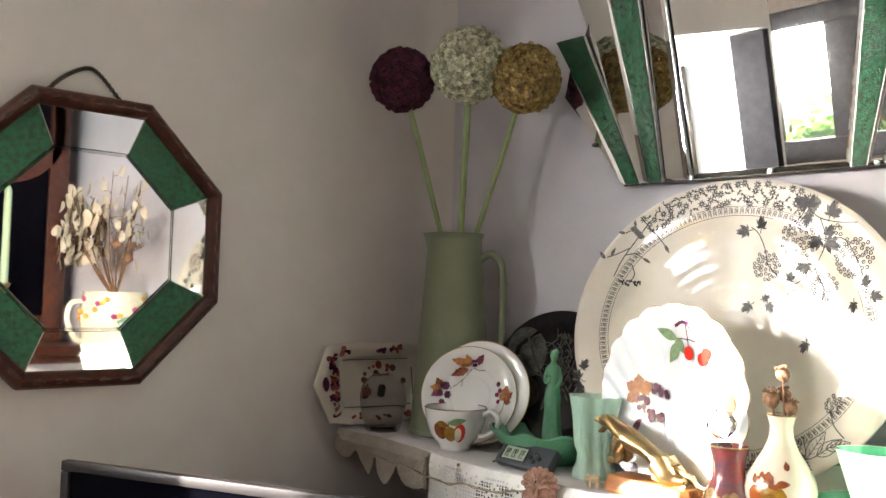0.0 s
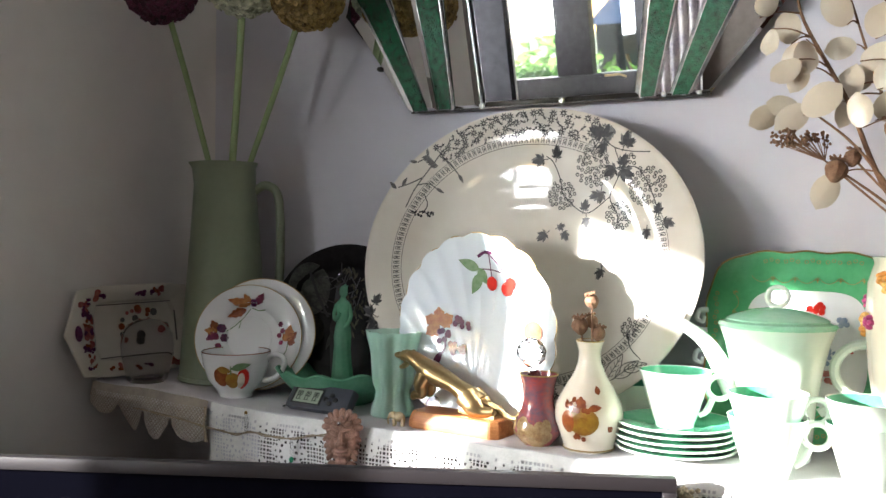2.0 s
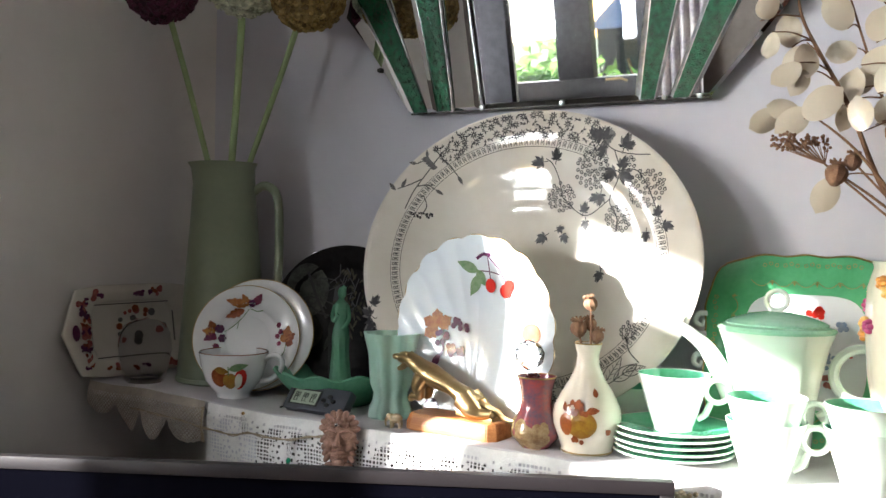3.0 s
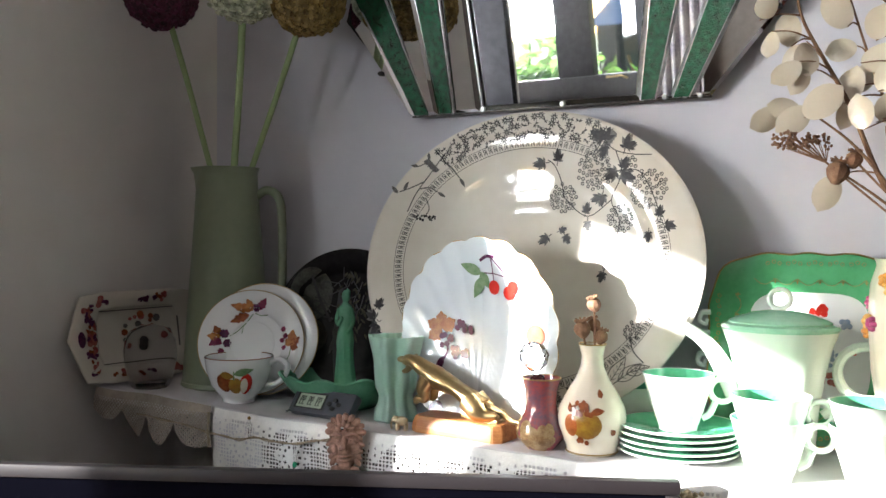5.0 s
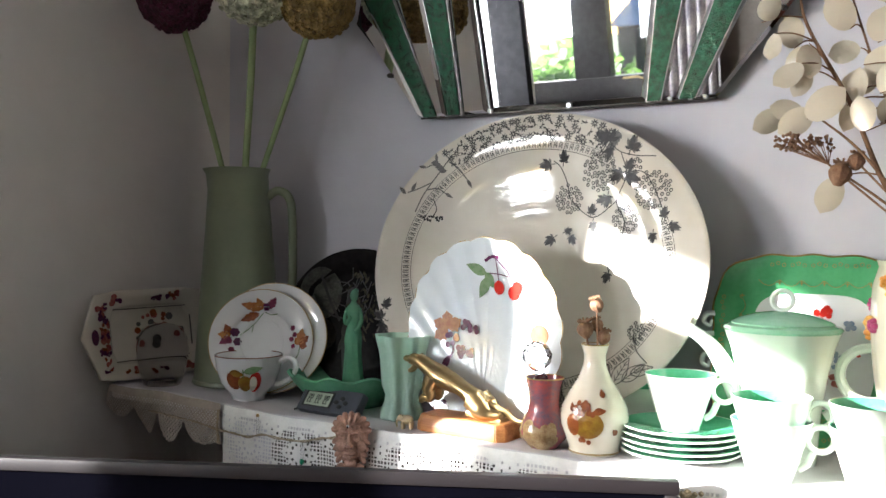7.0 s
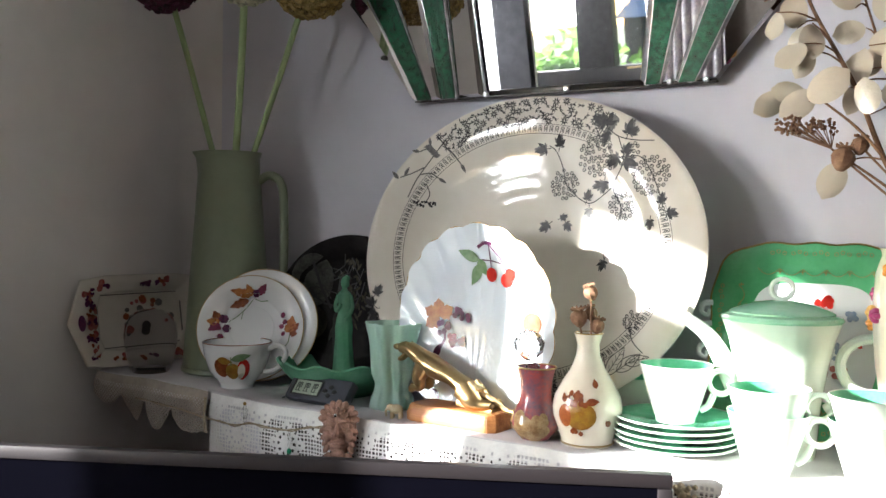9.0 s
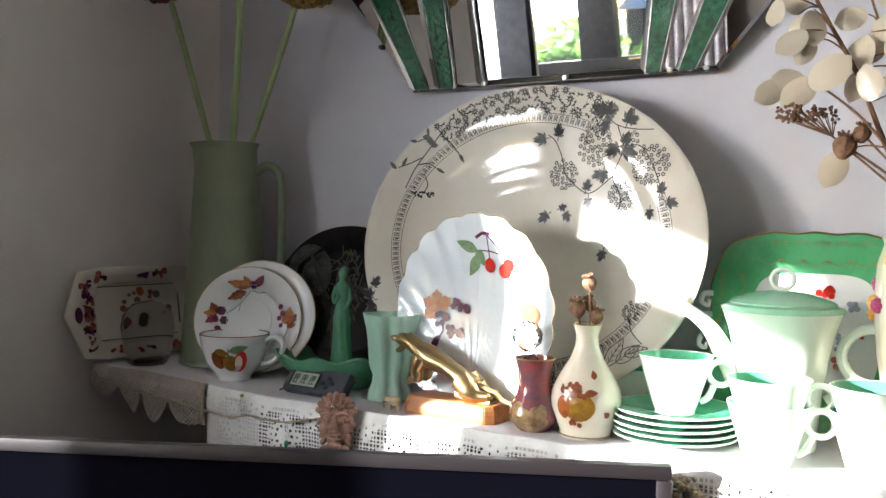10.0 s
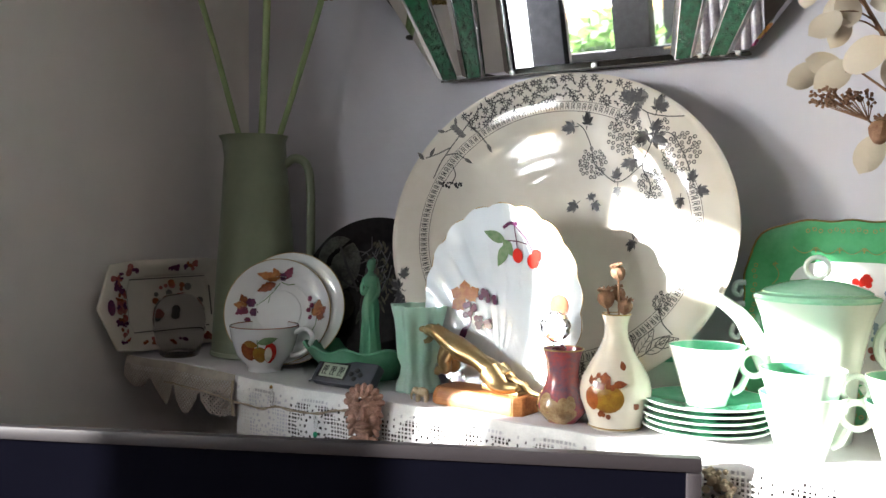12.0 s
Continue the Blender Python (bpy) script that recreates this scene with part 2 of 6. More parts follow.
def leaf2d(x, y, length, width, ang, n=6, lobes=0):
    c, s = math.cos(ang), math.sin(ang)
    up, dn = [], []
    for i in range(1, n):
        t = i / n
        w = width / 2 * math.sin(math.pi * t ** 0.8) * (1 + (0.35 if lobes and i % 2 else 0))
        up.append((t * length, w))
        dn.append((t * length, -w))
    pts = [(0, 0)] + up + [(length, 0)] + dn[::-1]
    return [(x + c * a - s * b, y + s * a + c * b) for a, b in pts]


def disc2d(x, y, r, n=10, sx=1.0, sy=1.0):
    return [(x + r * sx * math.cos(2 * math.pi * i / n), y + r * sy * math.sin(2 * math.pi * i / n)) for i in range(n)]


def line2d(pts, w):
    """Thin strips along a line."""
    out = []
    for (x0, y0), (x1, y1) in zip(pts, pts[1:]):
        d = math.hypot(x1 - x0, y1 - y0) or 1
        nx, ny = -(y1 - y0) / d * w / 2, (x1 - x0) / d * w / 2
        out.append([(x0 + nx, y0 + ny), (x1 + nx, y1 + ny), (x1 - nx, y1 - ny), (x0 - nx, y0 - ny)])
    return out


def ring2d(x, y, r, w, n=10):
    pts = disc2d(x, y, r, n)
    return line2d(pts + pts[:1], w)


def decal(polys, place, lift=0.0005):
    """Thin painted shapes laid on a surface; place(x, y) gives a point and its normal."""
    bm = bmesh.new()
    for poly in polys:
        n = len(poly)
        cx, cy = sum(p[0] for p in poly) / n, sum(p[1] for p in poly) / n
        rings = []
        for k in ((1.0, 0.66, 0.33) if n > 5 and max(math.hypot(x - cx, y - cy) for x, y in poly) > 0.004 else (1.0,)):
            vs = []
            for x, y in poly:
                p, nrm = place(cx + k * (x - cx), cy + k * (y - cy))
                vs.append(bm.verts.new(p + nrm * lift))
            rings.append(vs)
        try:
            for A, B in zip(rings, rings[1:]):
                for i in range(n):
                    bm.faces.new((A[i], A[(i + 1) % n], B[(i + 1) % n], B[i]))
            bm.faces.new(rings[-1])
        except ValueError:
            pass
    return bm


def on_lathe(prof, sx=1.0, sy=1.0):
    """A place() for the inside of an open dish: x, y seen from above."""
    rs, zs = [p[0] for p in prof], [p[1] for p in prof]

    def place(x, y):
        r = math.hypot(x / sx, y / sy)
        z = float(np.interp(r, rs, zs))
        return Vector((x, y, z)), Vector((0, 0, 1))
    return place


def on_side(prof, push=0.0):
    """A place() for the outside of an upright vessel: x is the way round in metres at the widest part, y the height; round angle 0 faces -y."""
    zs, rs = [p[1] for p in prof], [p[0] for p in prof]
    big = max(rs)

    def place(x, y):
        r = float(np.interp(y, zs, rs))
        a = x / big - math.pi / 2
        return Vector((r * math.cos(a), r * math.sin(a), y)), Vector((math.cos(a), math.sin(a), 0))
    return place

# ---- the room ----
SH = 1.183          # top of the mantel shelf
LEAN = 0.0          # the wall beside the mantel stands square to it
LX = -1.16          # corner of the two walls
BAY_LEAN, BAY_X = radians(6), -1.27   # beyond the pier the wall steps back and opens outwards


def shelf_z(x):
    """Top of the shelf, which rises a little towards its end."""
    return SH + 0.010 * min(1.0, max(0.0, (-0.80 - x) / 0.2))


def bay_wall(d, z, out=0.0):
    """A point d metres along the set-back wall with the window."""
    return Vector((BAY_X - math.sin(BAY_LEAN) * d + math.cos(BAY_LEAN) * out, -math.cos(BAY_LEAN) * d - math.sin(BAY_LEAN) * out, z))


def left_wall(d, z, out=0.0):
    """A point d metres along the left wall from the corner; out is away from the wall into the room."""
    return Vector((LX - math.sin(LEAN) * d + math.cos(LEAN) * out, -math.cos(LEAN) * d - math.sin(LEAN) * out, z))


ROOM_D, ROOM_R, ROOM_H = 2.75, 2.3, 2.35
structure("floor", box((4.5, 3.4, 0.1), (0.35, -1.4, -0.05)), M_FLOOR, "brown carpet over the whole room")
structure("ceiling", box((4.5, 3.4, 0.1), (0.35, -1.4, ROOM_H + 0.05)), M_CEIL_DIM, "unseen buff ceiling, darkened to cut bounced light")
structure("wall_north", box((4.3, 0.2, ROOM_H), (0.35, 0.1, ROOM_H / 2)), M_WALL, "pale lilac-grey plastered wall above the mantel")
structure("wall_east", box((0.2, 2.748, ROOM_H), (ROOM_R + 0.1, -1.375, ROOM_H / 2)), M_WALL_L, "plain plastered wall")


def wall_with_holes(length, height, thick, holes):
    """A wall along x from 0, outside at -thick in y, with right-angled openings (x0, x1, z0, z1)."""
    bm = bmesh.new()
    xs = sorted({0, length, *[h[0] for h in holes], *[h[1] for h in holes]})
    zs = sorted({0, height, *[h[2] for h in holes], *[h[3] for h in holes]})
    for x0, x1 in zip(xs, xs[1:]):
        for z0, z1 in zip(zs, zs[1:]):
            cx, cz = (x0 + x1) / 2, (z0 + z1) / 2
            if any(h[0] < cx < h[1] and h[2] < cz < h[3] for h in holes):
                continue
            add_box(bm, (x1 - x0, thick, z1 - z0), (cx, -thick / 2, cz))
    return bm


# left wall: its window stands out of the camera's view and lets the sun in
WIN_L = (1.12, 2.19, 1.12, 1.88)
bm = wall_with_holes(2.22, ROOM_H, 0.30, [WIN_L])
wall_w = structure("wall_west", bm, M_WALL_L, "cream plastered wall with a window beside the mantel")
frame_w = Matrix.Translation((BAY_X, 0, 0)) @ pose(0, 0, 0, 0, 0, -90 - math.degrees(BAY_LEAN))
wall_w.matrix_basis = frame_w @ Matrix.Diagonal((1, 1, 1, 1))

# pier between the mantel and the window
structure("wall_pier", prism([(LX, 0.0), (LX, -0.868), (LX - 0.012, -0.88), (BAY_X - math.tan(BAY_LEAN) * 0.88 + 0.002, -0.88), (BAY_X + 0.002, 0.0)], 0, ROOM_H), M_WALL_L, "cream plastered pier of wall beside the mantel")

# beyond it the wall turns outwards
end = bay_wall(2.21, 0)
wall_sw = structure("wall_southwest", wall_with_holes(0.95, ROOM_H, 0.05, []), M_WALL_L, "plain pale plastered wall in shade")
wall_sw.matrix_basis = Matrix.Translation(end) @ pose(0, 0, 0, 0, 0, -90 - 48)

# far wall behind the camera, with the casement that the fan mirror shows
WIN_S = (0.165, 1.365, 1.28, 1.96)
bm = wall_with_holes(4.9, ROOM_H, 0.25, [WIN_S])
# darkened so that less light bounces back to the mantel corner
wall_s = structure("wall_south", bm, M_WALL_DARK, "plain wall darkened to cut bounced light, with a dark casement window")
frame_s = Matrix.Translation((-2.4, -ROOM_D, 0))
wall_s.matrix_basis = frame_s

# rounded inner corner of old plaster
bm = bmesh.new()
R = 0.05
pts = []
half = (math.pi / 2 + LEAN) / 2
cdist = R / math.sin(half)
mid = Vector((math.cos(half), -math.sin(half), 0))
cen = Vector((LX, 0, 0)) + mid * cdist
sweep = math.pi - 2 * half
for i in range(13):
    a = math.pi / 2 + sweep * i / 12
    pts.append((cen.x + R * math.cos(a), cen.y + R * math.sin(a)))
outline = [(LX - 0.02, 0.02)] + pts
add_prism(bm, outline, 0, ROOM_H)
tagged(part("corner_plaster", bm, M_WALL_L, None, "", True, 30), "rounded corner of old pale plaster", "wall", "", "structure")


# ---- mantel shelf ----
SX = [-1.158, -1.150, -1.135, -1.11, -0.95, -0.75, -0.55, -0.245, 0.55]
SY = [-0.190, -0.214, -0.226, -0.231, -0.233, -0.237, -0.243, -0.256, -0.290]


def shelf_front(x):
    return float(np.interp(x, SX, SY))


def shelf_slab(inset, x0, x1, back, lo, hi):
    """A slab that follows the shelf's front line and its rise."""
    bm = bmesh.new()
    rows = []
    for x in [x0] + [q for q in SX + [-1.0, -0.9, -0.8] if x0 < q < x1] + [x1]:
        rows.append((x, shelf_front(x) + inset, shelf_z(x)))
    rows.sort()
    ring = [[bm.verts.new(c) for c in ((x, yf, z + lo), (x, yf - 0.003 * (inset == 0), z + (lo + hi) / 2), (x, yf, z + hi), (x, back, z + hi), (x, back, z + lo))] for x, yf, z in rows]
    for A, B in zip(ring, ring[1:]):
        for i in range(5):
            j = (i + 1) % 5
            bm.faces.new((A[i], A[j], B[j], B[i]))
    bm.faces.new(ring[0][::-1])
    bm.faces.new(ring[-1])
    return bm


bm = shelf_slab(0, -1.158, 0.34, 0.0, -0.020, 0.0)
tagged(part("mantel_shelf", bm, M_SHELF, None, "", False), "off-white painted mantel shelf fixed along the wall", "shelf", "", "structure")
# chimney breast, with the shade below the shelf put into its colour
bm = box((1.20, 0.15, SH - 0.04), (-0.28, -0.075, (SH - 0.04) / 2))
structure("chimney_breast", bm, M_RECESS_SHADE, "chimney breast below the mantel shelf, coloured dark for the recess's shade")

# ---- television in front of the mantel ----


def television():
    a, b = Vector((-0.231, -0.300, 0)), Vector((-1.115, -0.700, 0))
    w = (a - b).length
    yaw = math.degrees(math.atan2(a.y - b.y, a.x - b.x))
    top, h = 1.191, 0.56
    tv = thing("television", pose(b.x, b.y, top - h, 0, 0, yaw), "flat black television with a grey-brown bezel, switched off", "television")
    bz = 0.014
    part("back_shell", box((w - 0.06, 0.035, h - 0.03), (w / 2, 0.0255, h / 2 - 0.010), 0.006), M_BLACK, tv)
    for nm, size, at in (("top_bezel", (w, 0.014, bz), (w / 2, 0.0, h - bz / 2)), ("bottom_bezel", (w, 0.014, bz), (w / 2, 0.0, bz / 2)),
                         ("side_bezel", (bz, 0.014, h - 2 * bz), (bz / 2, 0.0, h / 2)), ("side_bezel", (bz, 0.014, h - 2 * bz), (w - bz / 2, 0.0, h / 2))):
        part(nm, box(size, at, 0.003), M_TVBEZ, tv)
    part("screen", box((w - 2 * bz, 0.006, h - 2 * bz), (w / 2, 0.001, h / 2)), M_SCREEN, tv, "dark glossy screen")
    part("neck", box((0.12, 0.04, 0.12), (w / 2, 0.04, -0.05), 0.008), M_BLACK, tv)
    part("foot", box((0.5, 0.24, 0.02), (w / 2, 0.02, -0.11), 0.006), M_BLACK, tv)
    z0 = top - h - 0.12
    st = thing("television_stand", pose(b.x, b.y, 0, 0, 0, yaw), "plain dark wooden cabinet that carries the television", "cabinet")
    part("body", box((w * 0.9, 0.30, z0 - 0.03), (w / 2, 0.05, (z0 - 0.03) / 2), 0.004), M_FRAMEWOOD, st)
    part("top", box((w * 0.94, 0.34, 0.03), (w / 2, 0.05, z0 - 0.015), 0.006), M_FRAMEWOOD, st)


television()

# ---- fan mirror of clear and green strips above the mantel ----


def fan_mirror():
    tilt = 8.0
    o = Vector((-0.485, -0.016, 1.606))
    mi = thing("fan_mirror", pose(o.x, o.y, o.z, 90 + tilt, 0, 0), "frameless fan-shaped mirror of clear and deep green hammered glass strips", "mirror")
    # outline in the mirror's plane, x along the wall and y upwards from the lower edge
    base, top = 0.0, 0.46
    # rays: lower x, and slope of x per metre of height
    rays = [(-0.218, -0.74), (-0.209, -0.53), (-0.188, -0.37), (-0.169, -0.19), (-0.148, -0.085), (-0.101, -0.095), (0.129, 0.13), (0.148, 0.25), (0.171, 0.40), (0.192, 0.53), (0.219, 0.86)]
    mats = [M_MIRROR, M_GREENGLASS, M_MIRROR, M_GREENGLASS, M_MIRROR, M_MIRROR, M_GREENGLASS, M_MIRROR, M_GREENGLASS, M_MIRROR]
    names = ["clear_strip", "green_strip", "clear_strip", "green_strip", "clear_strip", "centre_pane", "green_strip", "clear_strip", "green_strip", "clear_strip"]

    def tops(i):
        # the fan's upper edge steps down to the sides
        return [0.16, 0.24, 0.33, 0.40, 0.44, 0.46, 0.44, 0.40, 0.33, 0.26][i]
    part("backing_board", prism([(-0.214, 0.002), (0.214, 0.002), (0.33, 0.15), (0.25, 0.30), (0.12, 0.43), (-0.12, 0.43), (-0.25, 0.30), (-0.33, 0.15)], -0.010, -0.004), M_BLACK, mi)
    for i in range(10):
        (xa, sa), (xb, sb) = rays[i], rays[i + 1]
        g = 0.0006
        hL, hR = tops(i), tops(i)
        if i == 0:
            pts = [(xa, base), (xb - g, base), (xb + sb * 0.20 - g, 0.20), (xa + sa * 0.155, 0.155)]
        elif i == 9:
            pts = [(xa + g, base), (xb, base), (xb + sb * 0.155, 0.155), (xa + sa * 0.20 + g, 0.20)]
        else:
            pts = [(xa + g, base), (xb - g, base), (xb + sb * hR - g, hR), (xa + sa * hL + g, hL)]
        z = 0.004 if mats[i] is M_MIRROR else 0.006
        bm = prism(pts, -0.0035, z)
        if mats[i] is M_MIRROR:
            bmesh.ops.bevel(bm, geom=[e for e in bm.edges if all(v.co.z > z - 1e-5 for v in e.verts)], offset=0.004 if i != 5 else 0.007, segments=1, affect='EDGES')
        # the narrow clear pieces are set a few degrees off the flat
        xm = sum(q[0] for q in pts) / 4
        bm.transform(Matrix.Translation((xm, 0, 0.001)) @ pose(0, 0, 0, 0, {0: -10.0, 1: -4.0, 2: -11.0, 3: -5.0, 4: -13.0, 7: 1.5, 9: 2.0}.get(i, 0), 0) @ Matrix.Translation((-xm, 0, 0)))
        part(names[i], bm, mats[i], mi, "" if i != 5 else "wide clear mirror pane in the middle", smooth=False)
    # bright ground edges between the strips
    for i in range(1, 10):
        x, s = rays[i]
        h = min(tops(i - 1), tops(i))
        bm = prism([(x - 0.0006, 0), (x + 0.0006, 0), (x + s * h + 0.0006, h), (x + s * h - 0.0006, h)], 0.0, 0.0064)
        part("ground_edge", bm, M_EDGE, mi)
    part("lower_edge", box((0.437, 0.003, 0.010), (0, -0.0017, 0), 0.0008), M_BRONZE, mi, "dark chipped lower edge")
    for x in (-0.209, -0.188, -0.174, -0.15, -0.101, 0.02, 0.131, 0.16, 0.186, 0.205):
        part("scallop", lathe([(0, 0.0070), (0.0030, 0.0069), (0.0042, 0.0055), (0.0045, 0.003)], 12, m=Matrix.Translation((x, 0.002, 0))), M_EDGE, mi)
    for x, y in ((-0.268, 0.066), (0.30, 0.10)):
        part("clip", lathe([(0, 0.011), (0.003, 0.010), (0.004, 0.006), (0.004, -0.006)], 10, m=Matrix.Translation((x, y, 0))), M_BRONZE, mi, "dark metal clip")
    bm = tube(smooth_path([(-0.10, 0.40, -0.008), (-0.05, 0.52, -0.035), (0, 0.58, -0.055), (0.05, 0.52, -0.035), (0.10, 0.40, -0.008)], 5), 0.0025, 6)
    part("chain", bm, M_BRONZE, mi)


fan_mirror()

# ---- octagonal mirror on the left wall ----


def octagon_mirror():
    ctr = left_wall(0.672, 1.489, 0.010)
    # local x runs along the wall towards the corner, y up, z out of the wall
    m = Matrix.Translation(ctr) @ pose(0, 0, 0, 0, 0, 90 - math.degrees(LEAN)) @ pose(0, 0, 0, 90, 0, 0) @ Matrix.Scale(0.858, 4)
    om = thing("octagonal_mirror", m, "octagonal mirror in carved mahogany frame with green glass panels", "mirror")
    def octo(r):
        return [(r * math.cos(radians(22.5 + 45 * i)) / math.cos(radians(22.5)), r * math.sin(radians(22.5 + 45 * i)) / math.cos(radians(22.5))) for i in range(8)]
    O, I, C = octo(0.240), octo(0.212), octo(0.150)
    for i in range(8):
        j = (i + 1) % 8
        bm = bmesh.new()
        # moulded rail with a rounded front
        rows = []
        for k, (r, z) in enumerate(((0.240, -0.01), (0.240, 0.008), (0.234, 0.017), (0.226, 0.020), (0.218, 0.016), (0.212, 0.008), (0.212, -0.004))):
            q = octo(r)
            rows.append([bm.verts.new((*[a + (b - a) * t for a, b in zip(q[i], q[j])], z + (0.0012 * math.sin(t * 21 + i) if 1 < k < 5 else 0))) for t in np.linspace(0, 1, 12)])
        for a, b in zip(rows, rows[1:]):
            for k in range(11):
                bm.faces.new((a[k], a[k + 1], b[k + 1], b[k]))
        part("frame_rail", bm, M_FRAMEWOOD, om)
        # carved beads along the rail
        bm = bmesh.new()
        q0, q1 = octo(0.2275)[i], octo(0.2275)[j]
        ang = math.atan2(q1[1] - q0[1], q1[0] - q0[0])
        for t in np.linspace(0.12, 0.88, 5):
            add_blob(bm, (0, 0, 0), 1.0, 1, (0.013, 0.0045, 0.0045), pose(q0[0] + (q1[0] - q0[0]) * t, q0[1] + (q1[1] - q0[1]) * t, 0.019, 0, 0, math.degrees(ang)))
        part("carving", bm, M_FRAMEWOOD, om)
        g = 0.001
        green = i in (0, 2, 4, 6)
        bm = prism([I[i], I[j], C[j], C[i]], 0.0, 0.0045)
        part("green_panel" if green else "clear_panel", bm, M_GREENFOIL if green else M_MIRROR_OLD, om, smooth=False)
        part("lead_line", add_tube(bmesh.new(), [(*I[i], 0.004), (*C[i], 0.004)], 0.0013, 6), M_EDGE, om)
    bm = prism(octo(0.149), 0.0, 0.005)
    bmesh.ops.bevel(bm, geom=[e for e in bm.edges if all(v.co.z > 0.0049 for v in e.verts)], offset=0.006, segments=1, affect='EDGES')
    part("centre_glass", bm, M_MIRROR, om, "clear centre glass", smooth=False)
    part("backing", prism(octo(0.236), -0.011, -0.001), M_BLACK, om)
    # twisted chain
    pts = smooth_path([(-0.078, 0.232, 0.0), (-0.05, 0.262, -0.002), (-0.012, 0.285, -0.008), (0.01, 0.278, -0.004), (0.045, 0.24, 0.0)], 12)
    bm = bmesh.new()
    for i in range(0, len(pts) - 1):
        p, q = pts[i], pts[i + 1]
        c = (p + q) / 2
        d = (q - p).normalized()
        nrm = Vector((0, 0, 1)) if i % 2 else d.cross(Vector((0, 0, 1)))
        L = (q - p).length * 0.78
        s = nrm.cross(d)
        ring = [c + d * L * math.cos(2 * math.pi * k / 10) + s * 0.0032 * math.sin(2 * math.pi * k / 10) for k in range(10)]
        add_tube(bm, ring, 0.0012, 5, closed=True)
    part("chain", bm, M_BRONZE, om, "dark twisted chain")


octagon_mirror()

# ---- crockery helpers ----


def plate_profile(r, depth, thick, well=0.62, foot=0.5):
    top = [(0, 0.0), (r * well * 0.94, 0.0), (r * well, depth * 0.12), (r * (well + 0.07), depth * 0.62), (r * 0.93, depth * 0.93), (r * 0.985, depth)]
    under = [(r, depth - thick * 0.3), (r * 0.985, depth - thick), (r * (well + 0.09), depth * 0.55 - thick), (r * (well + 0.02), -thick), (r * foot, -thick), (r * foot, -thick - 0.003), (r * (foot - 0.04), -thick - 0.003), (r * (foot - 0.04), -thick), (0, -thick)]
    return top, under


def dish(name, parent, r, depth, thick, material, well=0.62, segs=72, sx=1.0, sy=1.0, shape=None, rimmat=None):
    top, under = plate_profile(r, depth, thick, well)
    part(name, lathe(top + under, segs, sx=sx, sy=sy, shape=shape), material, parent)
    if rimmat:
        rim = [(r * sx * math.cos(2 * math.pi * i / segs) * (shape(2 * math.pi * i / segs, r, 0) if shape else 1), r * sy * math.sin(2 * math.pi * i / segs) * (shape(2 * math.pi * i / segs, r, 0) if shape else 1), depth - thick * 0.25) for i in range(segs)]
        part("gilt_rim", tube(rim, 0.0007, 6, closed=True), rimmat, parent, "thin gilt rim")
    return on_lathe(top, sx, sy)


def leaning(x, y, z, tilt, yaw=0.0):
    """A pose for a dish that leans back by tilt; local y is up its face, local z out of it."""
    return pose(x, y, z) @ pose(0, 0, 0, 0, 0, yaw) @ pose(0, 0, 0, 90 - tilt, 0, 0)


# ---- great oval platter ----
PA, PB = 0.238, 0.204


